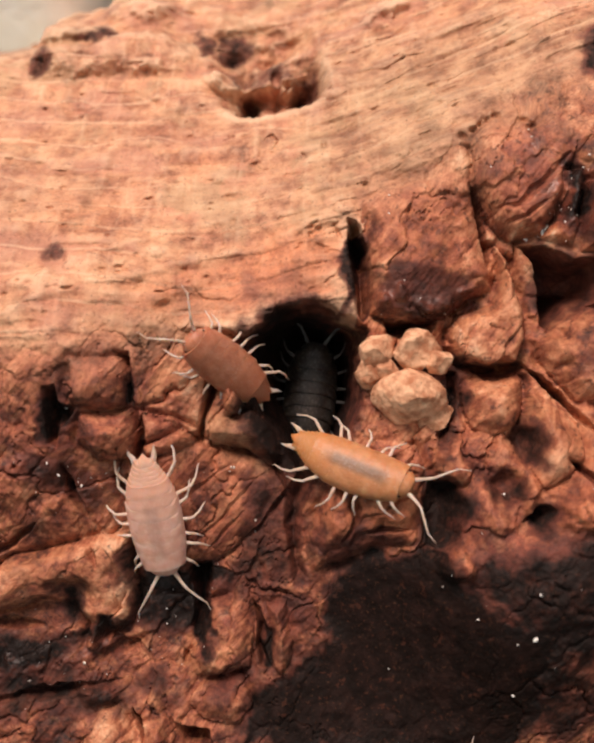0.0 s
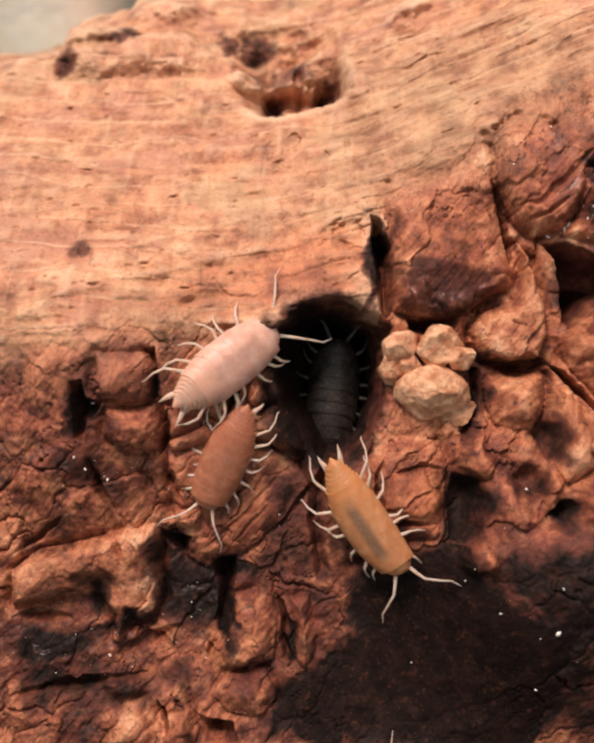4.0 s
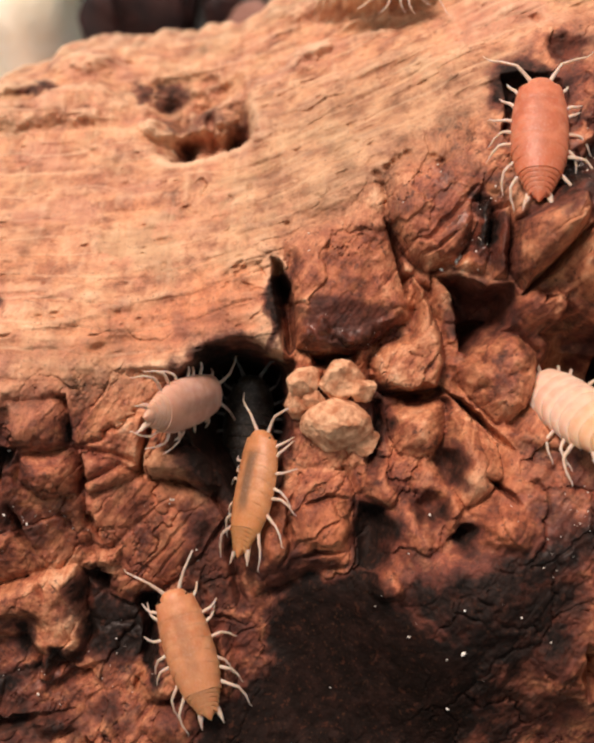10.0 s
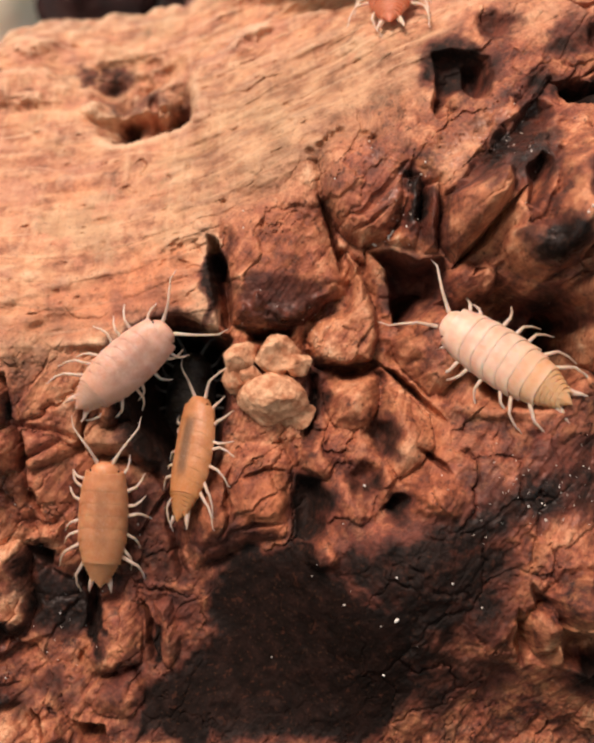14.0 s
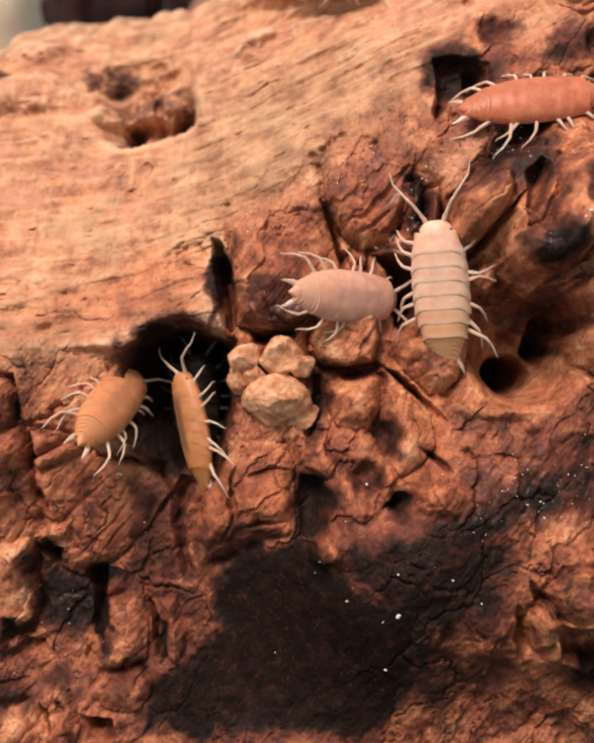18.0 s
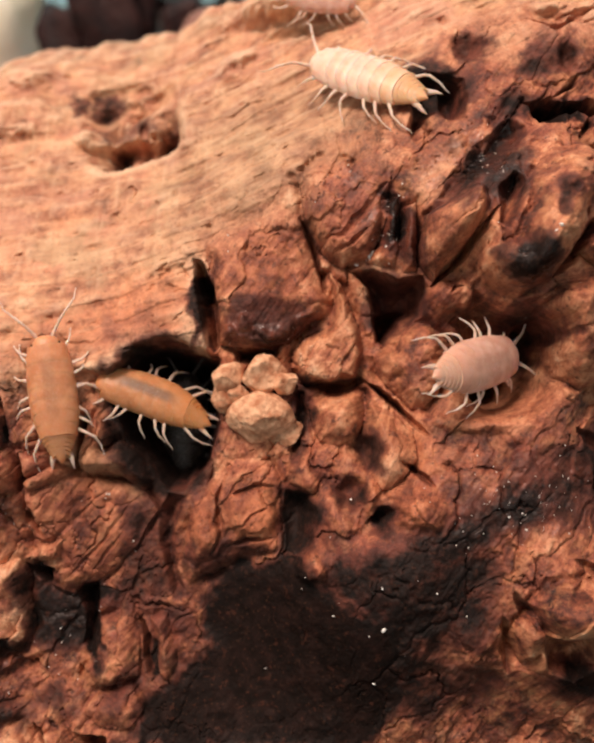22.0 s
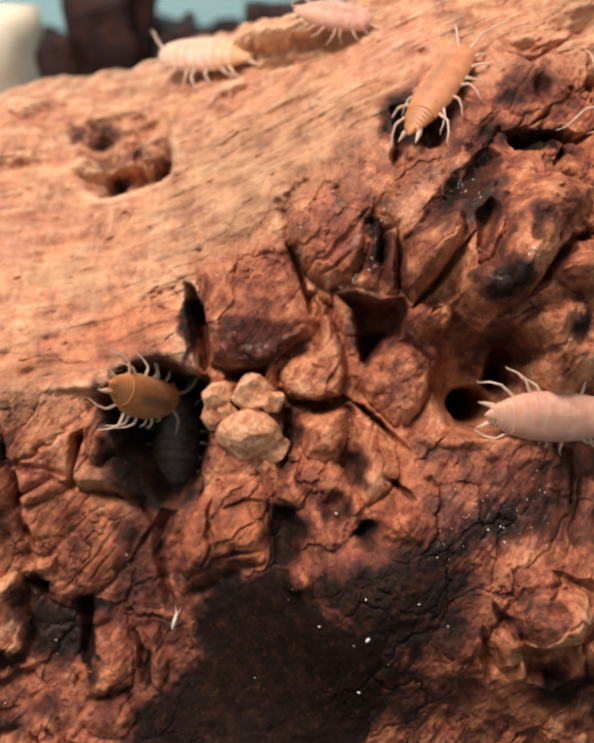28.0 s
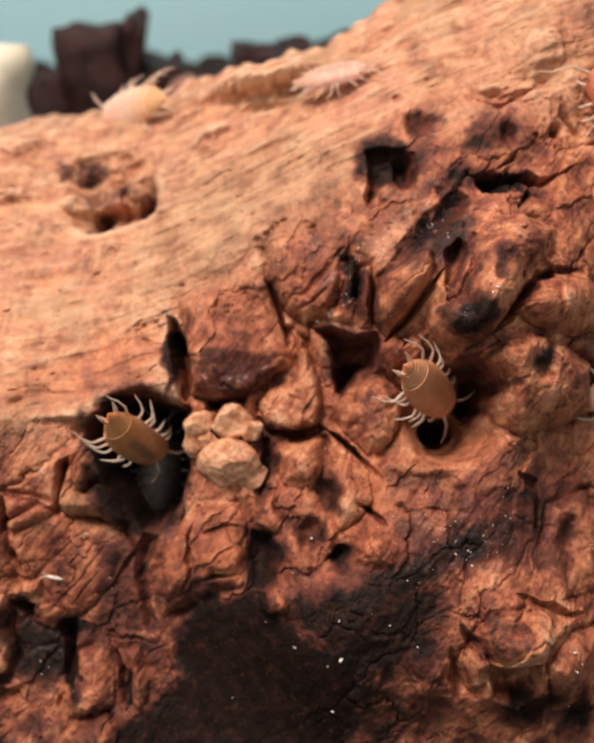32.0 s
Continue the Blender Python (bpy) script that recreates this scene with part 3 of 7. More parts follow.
# the bowl over the bore
gouge([(17.3, 8.7), (18.0, 10.5), (19.7, 9.2), (21.7, 8.9), (23.0, 9.2), (23.8, 7.8), (23.7, 5.6), (22.6, 5.1), (19.8, 6.0), (17.5, 6.4), (16.0, 7.5)], 4.0, 1.2, 0.35)
# round bore
pit(20.2, 3.5, 4.2, 3.9, -3.54, 5.5, 7, 0.3)
pit(20.1, 3.0, 3.0, 2.7, -3.54, 2.0, 5, 0.2)
pit(19.71, 1.66, 1.8, 1.6, -3.54, 18, 8, 0.1)
pit(23.19, 5.33, 1.34, 2.45, -23.54, 7, 4)
lump(16.1, 9.7, 1.91, 1.60, 20, 2.2, 3.5, "bark_nodule")
crack([(16.1, 10.0), (16.5, 10.6), (17.2, 10.5)], 0.3, 1.0)
# the wedge between the cracks
block([(9.5, 5.2), (11.2, 6.5), (13.0, 7.9), (14.4, 7.6), (16.0, 6.2), (15.8, 4.2), (14.9, 1.8), (13.5, 0.4), (12.3, 0.3), (11.2, 1.7), (9.9, 3.4)], 1.9, 0.7, 0.4, 0.6, "bark_wedge", 0.35)
crack([(8.4, 3.2), (9.8, 2.1), (11.1, 0.6), (12.3, -0.9), (13.5, -2.0)], 0.5, 4.0)
pit(11.3, 3.6, 0.40, 0.30, 20, 0.6, 2)
pit(11.1, 5.6, 0.40, 0.30, 20, 0.6, 2)
pit(14.7, 4.7, 0.40, 0.30, 20, 0.6, 2)
pit(13.5, 0.0, 0.60, 0.50, 0, 0.9, 2)
lump(16.9, -1.0, 4.31, 0.82, -5, 0.9, 3)
# the nodules under the tongue
block([(3.4, 1.5), (4.9, 2.6), (7.7, 2.7), (8.6, 2.0), (8.0, -0.6), (7.3, -2.0), (5.8, -2.4), (4.3, -2.0), (3.6, -0.4)], 2.8, 1.4, 0.6, 0.4, "bark_nodule", 0.35)
block([(8.5, 1.9), (10.6, 0.2), (12.1, -1.7), (12.3, -3.7), (11.0, -5.2), (9.2, -6.0), (8.4, -4.8), (8.0, -3.5), (7.9, -1.5)], 2.5, 1.5, 0.6, 0.3, "bark_nodule", 0.35)
crack([(2.7, 3.3), (4.5, 3.1), (6.7, 3.1), (8.9, 3.0)], 0.9, 4.0)
gouge([(2.1, 5.7), (3.0, 5.2), (3.0, 2.6), (3.1, 0.1), (2.7, -2.2), (1.7, -3.2), (1.2, -2.5), (2.2, -0.3), (2.3, 2.7)], 3.0, 0.6, 0.35)
pit(7.8, -2.9, 1.00, 1.30, 20, 1.8, 3)
pit(6.8, -6.1, 1.30, 1.10, 0, 1.8, 3)
lump(8.1, -6.5, 0.80, 1.40, 0, 1.3, 3)
lump(11.9, -7.5, 1.80, 1.51, 20, 1.6, 3, "bark_nodule")
lump(2.7, -4.7, 1.50, 1.50, 0, 1.8, 4, "bark_nodule")
lump(4.5, -7.7, 1.70, 1.60, 0, 0.9, 3)
crack([(10.8, -3.6), (12.1, -4.6), (13.7, -6.1)], 0.35, 2.0)
crack([(7.5, -8.6), (9.0, -8.0), (10.1, -7.8)], 0.7, 1.6)
pit(8.9, -8.4, 1.60, 0.61, 20, 1.2, 2.5)
lump(2.7, -12.3, 1.20, 1.30, 0, 1.6, 4, "bark_nodule")
# the column under the crumbs
block([(-5.4, -4.1), (-3.3, -2.9), (-0.3, -3.2), (0.5, -5.2), (0.5, -7.8), (-0.3, -10.9), (-2.4, -11.3), (-5.9, -13.1), (-8.5, -14.0), (-9.2, -11.0), (-7.5, -7.3)], 1.6, 0.8, 0.3, 0.3, "bark_column", 0.35)
lump(-2.0, -7.3, 2.01, 2.00, 0, 1.0, 4, "bark_nodule")
lump(-6.9, -8.3, 1.10, 2.20, 25, 0.8, 3)
crack([(-4.5, -4.5), (-5.2, -6.5), (-4.9, -9.0), (-6.0, -11.2)], 0.5, 1.4)
crack([(-3.8, -5.9), (-1.7, -5.3), (0.2, -5.6)], 0.45, 1.2)
crack([(-4.4, -10.4), (-2.4, -9.8), (-0.3, -9.8)], 0.4, 1.0)
# gaps round the crumbs
gouge([(-2.9, 6.7), (0.0, 6.8), (1.4, 6.5), (0.9, 5.6), (-0.9, 5.3), (-2.5, 5.6)], 4.0, 0.45, 0.35)
gouge([(2.3, 2.7), (3.2, 2.7), (3.4, 0.4), (3.1, -1.7), (2.3, -1.4), (2.7, 0.4)], 2.4, 0.5, 0.35)
gouge([(0.9, -5.9), (2.8, -5.9), (3.7, -7.8), (3.1, -10.5), (1.7, -11.2), (0.3, -11.3), (0.2, -9.0)], 2.6, 0.8, 0.35)
gouge([(-9.6, -5.4), (-7.8, -5.9), (-9.0, -8.6), (-9.4, -11.2), (-8.8, -14.3), (-10.0, -15.2), (-10.8, -11.2), (-10.8, -7.3)], 2.4, 0.8, 0.35)
# the curled flap left of the hole
gouge([(-17.1, 2.0), (-15.9, 2.4), (-16.4, 0.3), (-17.6, -3.3), (-18.0, -2.6), (-17.5, -0.0)], 3.6, 0.4, 0.35)
block([(-17.3, -2.0), (-16.3, -0.9), (-14.9, -1.3), (-13.5, -0.5), (-11.9, -1.8), (-10.9, -4.2), (-11.8, -5.1), (-13.9, -3.9), (-16.0, -3.5), (-17.2, -2.8)], 1.5, 0.6, 0.4, 0.4, "bark_flap", 0.35)
block([(-16.0, 1.3), (-15.1, 2.3), (-14.1, -0.1), (-14.6, -1.1), (-15.7, -0.2)], 1.6, 0.5, 0.4, 0.3, "bark_flap", 0.35)
# the slanting splinters below it
block([(-22.1, -3.6), (-19.1, -2.1), (-17.2, -3.6), (-13.9, -4.2), (-11.7, -5.2), (-10.7, -7.1), (-13.0, -10.4), (-15.9, -12.6), (-18.6, -14.3), (-20.8, -13.2), (-22.0, -9.3)], 1.1, 0.7, 0.3, 0.4, "bark_splinter", 0.35)
crack([(-21.4, -9.8), (-17.6, -7.0), (-14.6, -4.7)], 0.35, 0.35)
crack([(-19.7, -12.8), (-16.6, -10.2), (-12.8, -6.0)], 0.4, 0.4)
crack([(-17.2, -12.5), (-15.6, -10.6), (-13.9, -8.7)], 0.3, 0.35)
gouge([(-22.1, -5.9), (-21.6, -6.0), (-21.0, -8.0), (-21.6, -8.0)], 2.0, 0.4, 0.35)
# the far left blocks
gouge([(-29.5, 1.4), (-28.5, 1.6), (-28.2, 0.2), (-27.1, -0.2), (-27.5, -1.2), (-28.2, -2.1), (-28.5, -3.6), (-29.2, -3.3), (-29.3, -1.0)], 2.8, 0.4, 0.35)
gouge([(-24.5, 4.3), (-23.1, 4.2), (-22.8, 2.8), (-22.7, -0.0), (-23.2, -0.2), (-23.4, 2.5)], 2.6, 0.4, 0.35)
block([(-27.6, 3.8), (-23.6, 3.8), (-23.4, -0.2), (-25.2, -0.6), (-27.0, -0.1), (-27.9, 0.9)], 1.3, 0.6, 0.3, 0.2, "bark_block", 0.35)
block([(-26.9, -0.8), (-23.1, -0.5), (-22.4, -2.1), (-22.8, -4.3), (-25.4, -4.5), (-27.2, -2.9)], 1.4, 0.7, 0.4, 0.3, "bark_block", 0.35)
block([(-22.5, -0.6), (-19.6, -1.2), (-17.9, -2.0), (-18.3, -3.4), (-21.7, -4.5), (-22.4, -2.9)], 1.2, 0.6, 0.3, 0.3, "bark_block", 0.35)
lump(-24.5, -3.0, 1.40, 1.20, 0, 0.6, 4)
crack([(-22.3, -1.0), (-22.1, -3.3), (-22.9, -4.9)], 0.4, 1.8)
gouge([(-22.4, -6.1), (-21.8, -6.2), (-21.4, -7.8), (-20.8, -9.2), (-21.6, -8.4), (-22.2, -7.2)], 2.4, 0.3, 0.35)
crack([(-28.4, -4.9), (-27.7, -7.3), (-26.7, -9.5)], 0.5, 1.8)
lump(-32.1, -6.3, 2.50, 1.90, 10, 0.8, 3)
lump(-30.1, -9.2, 2.10, 1.60, 10, 0.8, 3)
# the pale block low on the left
block([(-34.9, -14.2), (-32.6, -12.6), (-29.1, -11.7), (-26.1, -10.9), (-23.5, -10.6), (-22.7, -11.9), (-23.0, -13.9), (-22.7, -16.7), (-23.1, -18.2), (-24.3, -18.9), (-25.4, -19.1), (-26.1, -20.4), (-26.9, -20.2), (-26.5, -18.1), (-28.1, -16.5), (-31.1, -16.4), (-35.0, -17.3)], 2.0, 0.5, 0.3, 0.4, "bark_block", 0.35)
pit(-27.8, -15.4, 1.80, 1.10, -15, 1.6, 3)
pit(-25.4, -18.4, 0.50, 0.70, 0, 0.8, 2.5)
crack([(-26.8, -11.2), (-26.3, -12.4), (-25.8, -13.5)], 0.4, 0.8)
gouge([(-23.3, -10.6), (-22.6, -11.1), (-20.2, -11.5), (-20.7, -13.2), (-22.4, -12.5)], 2.2, 0.5, 0.35)
gouge([(-18.7, -13.4), (-16.7, -13.4), (-16.8, -16.9), (-17.8, -19.4), (-18.6, -18.9), (-18.3, -16.2)], 2.6, 0.5, 0.35)
gouge([(-26.6, -20.8), (-24.3, -19.5), (-20.8, -18.8), (-22.4, -20.4), (-25.8, -21.6)], 1.4, 0.6, 0.35)
block([(-21.5, -9.4), (-19.5, -9.0), (-19.8, -10.6), (-21.8, -11.1), (-22.9, -10.4)], 1.0, 0.5, 0.4, 0.2, "bark_nodule", 0.35)
# the ridges low on the left
block([(-16.9, -16.7), (-13.6, -15.8), (-13.3, -17.8), (-13.6, -21.6), (-15.5, -22.7), (-17.9, -22.5), (-18.5, -20.9), (-17.6, -19.3)], 1.7, 0.7, 0.3, 0.3, "bark_splinter", 0.35)
gouge([(-13.4, -16.3), (-12.6, -16.9), (-11.9, -18.8), (-12.4, -19.7), (-11.9, -21.7), (-12.8, -21.8), (-13.3, -20.1), (-13.1, -18.2)], 3.0, 0.45, 0.35)
block([(-12.2, -16.6), (-10.6, -16.4), (-10.0, -20.9), (-11.1, -22.4), (-11.7, -21.6), (-11.7, -18.8)], 1.4, 0.6, 0.3, 0.2, "bark_splinter", 0.35)
block([(-17.8, -23.2), (-14.3, -22.4), (-13.1, -24.7), (-14.6, -26.3), (-17.4, -25.9), (-18.4, -24.4)], 1.2, 0.9, 0.4, 0.3, "bark_nodule", 0.35)
block([(-27.0, -25.8), (-24.3, -24.7), (-22.7, -27.1), (-23.5, -29.0), (-27.4, -28.8)], 1.4, 0.8, 0.4, 0.3, "bark_nodule", 0.35)
block([(-22.2, -26.1), (-20.2, -25.1), (-19.4, -27.3), (-20.0, -29.2), (-22.0, -29.1)], 1.4, 0.7, 0.4, 0.3, "bark_nodule", 0.35)
gouge([(-19.9, -25.5), (-19.0, -26.3), (-16.6, -26.7), (-16.2, -28.4), (-18.9, -28.5)], 3.2, 0.5, 0.35)
crack([(-23.2, -24.9), (-22.5, -26.3), (-22.0, -27.9)], 0.5, 2.6)
crack([(-35.1, -18.3), (-32.8, -17.7), (-30.1, -18.2)], 0.6, 1.4)
crack([(-34.9, -24.6), (-31.9, -23.6), (-27.3, -23.4), (-23.8, -22.6)], 0.8, 1.8)
lump(-25.7, -23.6, 1.50, 1.00, 0, 1.0, 3)
crack([(-19.0, -20.7), (-18.5, -21.8)], 0.4, 1.2)
crack([(-34.9, -12.8), (-32.6, -11.3), (-30.5, -9.6)], 0.5, 1.6)
# the hollow low on the right, and the lumps round it
gouge([(21.2, -18.2), (23.0, -18.3), (25.5, -18.3), (25.4, -20.7), (23.6, -22.8), (21.3, -21.6), (20.8, -19.6)], 5.0, 0.8, 0.35)
block([(21.4, -14.3), (24.4, -13.8), (26.7, -14.6), (27.2, -16.6), (25.5, -18.2), (22.7, -18.2), (20.8, -17.3), (20.2, -15.5)], 2.0, 0.9, 0.4, 0.4, "bark_nodule", 0.35)
block([(19.0, -17.0), (20.5, -16.4), (21.2, -18.1), (20.5, -20.4), (19.3, -20.7), (18.6, -18.8)], 1.6, 0.7, 0.4, 0.5, "bark_nodule", 0.35)
block([(26.0, -18.5), (29.3, -16.4), (32.1, -16.8), (31.7, -24.7), (26.9, -23.6)], 1.8, 0.8, 0.4, 0.4, "bark_nodule", 0.35)
crack([(24.1, -12.4), (25.4, -13.3), (27.2, -14.0), (28.8, -15.0), (30.8, -15.0)], 0.7, 2.4)
gouge([(25.4, -1.8), (27.7, -2.9), (27.8, -5.3), (27.2, -7.7), (26.6, -7.2), (27.0, -4.3), (25.6, -2.9)], 1.8, 0.5, 0.35)
block([(28.4, -5.4), (32.4, -4.5), (33.9, -7.7), (32.7, -13.6), (27.8, -13.4), (26.9, -10.1)], 1.4, 0.9, 0.3, 0.3, "bark_nodule", 0.35)
pit(30.6, -8.6, 1.32, 2.02, 0, 1.8, 2.5)
crack([(18.1, -16.6), (18.6, -19.3), (18.4, -22.2)], 0.7, 2.4)
lump(16.1, -19.2, 1.90, 2.20, 0, 1.2, 3)
pit(24.1, -14.5, 1.22, 0.45, 25, 1.0, 2.5)
crack([(19.2, -14.5), (19.8, -16.2), (20.6, -17.7)], 0.6, 1.6)
# the cracks high on the right
crack([(23.6, 26.3), (25.3, 25.3), (28.1, 25.4), (30.8, 25.0), (34.6, 26.4)], 0.7, 3.4)
gouge([(24.6, 26.1), (26.4, 26.5), (27.3, 25.0), (26.7, 23.7), (24.9, 23.6), (24.5, 24.8)], 3.0, 0.6, 0.35)
crack([(29.9, 25.1), (29.3, 23.8), (27.9, 22.0)], 0.5, 2.2)
crack([(26.4, 26.2), (28.4, 27.5), (29.1, 28.4)], 0.4, 1.4)
pit(28.4, 30.0, 0.71, 1.22, 0, 1.4, 2.5)
pit(20.7, 31.9, 1.14, 1.02, 0, 1.0, 2.5)
pit(27.7, 34.1, 1.12, 0.41, 0, 1.2, 2.5)
pit(32.7, 30.1, 0.41, 0.50, 0, 1.6, 2.5)
crack([(33.7, 33.3), (33.7, 31.5), (34.4, 30.0)], 0.25, 0.9)
crack([(27.9, 34.1), (30.2, 34.3), (32.5, 34.9)], 0.35, 1.0)
pit(30.8, 40.0, 0.45, 0.51, 0, 0.8, 2)
pit(28.6, 20.8, 0.41, 0.32, 0, 0.6, 2)
pit(28.6, 19.8, 0.51, 0.32, 0, 0.6, 2)
pit(27.1, 19.3, 0.40, 0.22, 0, 0.6, 2)
block([(20.1, 23.3), (23.8, 27.3), (24.1, 26.6), (21.4, 23.1), (19.6, 21.1)], 0.8, 0.5, 0.2, 0.2, "bark_sliver", 0.35)
# notch and back ridge
pit(-11.86, 28.37, 3.74, 1.63, 8.46, 5.0, 6, 1.0)
pit(-13.07, 31.93, 4.87, 3.67, 1.46, 2.8, 6, 1.2)
pit(-15.27, 28.01, 1.64, 1.45, 8.46, 3, 3)
pit(-9.05, 29.95, 1.44, 1.64, 8.46, 3, 3)
pit(-14.17, 35.3, 5.53, 2.31, -0.54, 1.8, 5)
lump(-11.61, 33.42, 1.7, 1.5, -3.54, 0.6, 3)
lump(-17.86, 30.71, 1.59, 0.99, 16.46, 1.30, 3)
lump(-2.03, 37.13, 2.57, 1.29, 26.46, 1.82, 3)
pit(-1.78, 36.64, 0.98, 0.49, 26.46, 0.7, 2)
lump(4.58, 43.37, 6.45, 1.94, -2.92, 5.5, 4, "bark_hump")
pit(4.44, 39.41, 3.12, 0.62, -1.92, 1.6, 2.5)
crack([(-4.29, 30.04), (-1.87, 29.91), (-0.18, 31.12), (1.96, 31.47)], 0.28, 0.5)
crack([(-2.81, 33.45), (-0.58, 34.11), (0.69, 35.72)], 0.24, 0.5)
lump(-28.57, 34.46, 7.29, 3.01, -0.35, 2.2, 6)
lump(-34.53, 36.69, 2.74, 1.99, -0.35, 1.3, 4)
lump(-26.04, 40.43, 4.1, 2.05, 9.65, 2.34, 3)
pit(-31.2, 35.22, 2.94, 0.69, 9.65, 1.0, 2.5)
pit(-28.43, 36.49, 2.97, 0.59, 4.65, 0.8, 2.5)
pit(-35.67, 32.29, 1.24, 1.43, -0.35, 1.4, 2.5)
pit(-24.09, 41.18, 2.06, 0.72, -0.35, 0.8, 2.5)
# small marks on the top
crack([(-12.87, 22.84), (-12.32, 23.47), (-11.57, 23.03), (-11.72, 22.32), (-12.28, 22.17)], 0.17, 0.54)
pit(-7.42, 22.27, 0.29, 0.42, 19.65, 0.6, 2)
pit(-5.34, 23.67, 0.84, 0.92, -0.35, 0.5, 2)
pit(-29.41, 11.39, 0.93, 0.7, 19.65, 0.5, 2.5)
pit(-15.86, 17.37, 0.74, 0.25, -10.35, 0.5, 2)
pit(-20.49, 7.73, 0.54, 0.39, -0.35, 0.7, 2)
pit(-0.15, 26.7, 0.38, 0.33, -0.35, 0.6, 2)
pit(1.48, 27.34, 0.33, 0.29, -0.35, 0.5, 2)
pit(-23.54, 28.03, 0.41, 0.32, -0.35, 0.5, 2)
pit(-30.71, 26.94, 1.09, 0.36, -0.35, 0.5, 2)
pit(-34.65, 27.09, 1.09, 0.55, -0.35, 0.5, 2)
crack([(-9.5, 21.65), (-9, 20.75)], 0.13, 0.48)
crack([(-21.47, 8.97), (-20.49, 8.91)], 0.12, 0.60)
crack([(-18.85, 9.93), (-17.27, 8.56), (-15.32, 8.37), (-14.15, 9.37)], 0.2, 0.27)
crack([(-8.66, 13.11), (-7.09, 12.49), (-5.92, 12.16)], 0.2, 0.43)
crack([(-7.09, 14.89), (-6.12, 13.26)], 0.2, 0.38)
crack([(-30.01, 29.29), (-24.4, 29.23)], 0.23, 0.27)
pit(-6.68, 24.37, 0.96, 1.19, -4.87, 0.5, 2)
# colours; dark ovals over holes, slots and gaps paint their shade
stain_shade("top", 16.05, 20.98, 1.21, 4.43, -33.54, 0.5, 3)
stain_shade("red", 0.59, 13.34, 6.24, 6.24, 21.46, 0.5, 4)
stain_shade("red", 8.38, 18.96, 4.53, 4.94, 36.46, 0.75, 4)
stain_shade("red", -25.92, 2.33, 4.12, 3.37, -0.35, 0.8, 3)
stain_shade("red", -18.83, -6.76, 7.45, 5.09, 29.65, 0.8, 3)
stain_shade("red", -31.26, -2.6, 4.13, 6.01, -0.35, 0.8, 3)
stain_shade("red", 19.62, -4.48, 7.44, 4.7, 26.46, 0.9, 3)
stain_shade("red", -1.88, -7.13, 3.32, 2.91, -3.54, 0.6, 3)
stain_shade("red", 11.79, -5.63, 3.55, 3.55, -3.54, 0.7, 3)
stain_shade("red", 4.08, -4.28, 2.87, 2.05, -3.54, 0.7, 3)
stain_shade("red", 5, -13.06, 4.32, 4.32, -3.54, 0.9, 3)
stain_shade("red", 27.67, 30.29, 5.8, 3.57, -4.87, 0.6, 3)
stain_shade("dark", 0.7, 8.36, 3.97, 1.67, 11.46, 0.55, 3)
stain_shade("dark", 13.61, -10.62, 7.36, 2.9, 24.46, 0.62, 3, 3)
# shade painted into the sockets of the nodules
stain_shade("dark", 7.82, -2.82, 1.47, 1.83, -3.54, 0.45, 2.5)
stain_shade("dark", 5.64, -5.87, 1.45, 1.45, -3.54, 0.5, 2.5)
stain_shade("dark", 11.83, 17.26, 1.05, 3.85, 6.46, 0.75, 3)
stain_shade("dark", 19.19, 19.82, 1.87, 4.58, -39.87, 0.7, 3)
# the square hole is coloured dark for its shade
stain_shade("dark", 16.72, 28.5, 3.13, 2.68, -4.87, 0.75, 3)
stain_shade("dark", 22.12, 12.26, 1.9, 1.34, 5.13, 0.95, 3)
stain_shade("dark", 27.88, 8.07, 1.24, 1.41, -4.87, 0.7, 2.5)
stain_shade("dark", 24.94, 17.46, 1.04, 1.36, -4.87, 0.7, 2.5)
stain_shade("dark", 26.64, 29.39, 3.12, 1.51, -4.87, 0.6, 2.5)
stain_shade("dark", 20.78, 18.99, 1.84, 3.27, -34.87, 0.6, 3)
# two slots on the left, their shade laid on as colour
stain_shade("dark", -28.45, -1.24, 0.97, 2.62, -5.35, 0.8, 3, 2)
stain_shade("dark", -22.96, 1.25, 0.61, 1.9, -8.35, 0.8, 3, 2)
stain_shade("dark", -32.11, -20.1, 5.06, 1.75, 9.65, 0.8, 2.5)
stain_shade("dark", -20.19, -16.3, 3.41, 3.61, 9.65, 0.8, 4)
stain_shade("dark", -28.23, -6.56, 3.83, 1.53, -20.35, 0.6, 2.5)
stain_shade("dark", -28.14, -16.11, 1.41, 1.1, -0.35, 0.75, 2.5)
stain_shade("dark", -29.41, 11.39, 0.93, 0.7, 19.65, 0.3, 2.5)
stain_shade("dark", -12.58, -12.46, 2.78, 4.77, -20.35, 0.5, 2.5)
# the main hole's shade, painted near black over its walls and floor
stain_shade("dark", -9.67, 1.18, 5.04, 7.36, 0.34, 1.0, 5, 1.0)
stain_shade("dark", -16.58, 35.35, 2.06, 1.34, -3.54, 0.6, 2.5)
stain_shade("dark", -19.55, 35.72, 0.93, 1.76, -3.54, 0.6, 2.5)
stain_shade("dark", -35.67, 32.29, 1.24, 1.43, -0.35, 0.6, 2.5)
stain_shade("dark", -29.86, 36.16, 2.96, 0.69, 7.65, 0.5, 2.5)
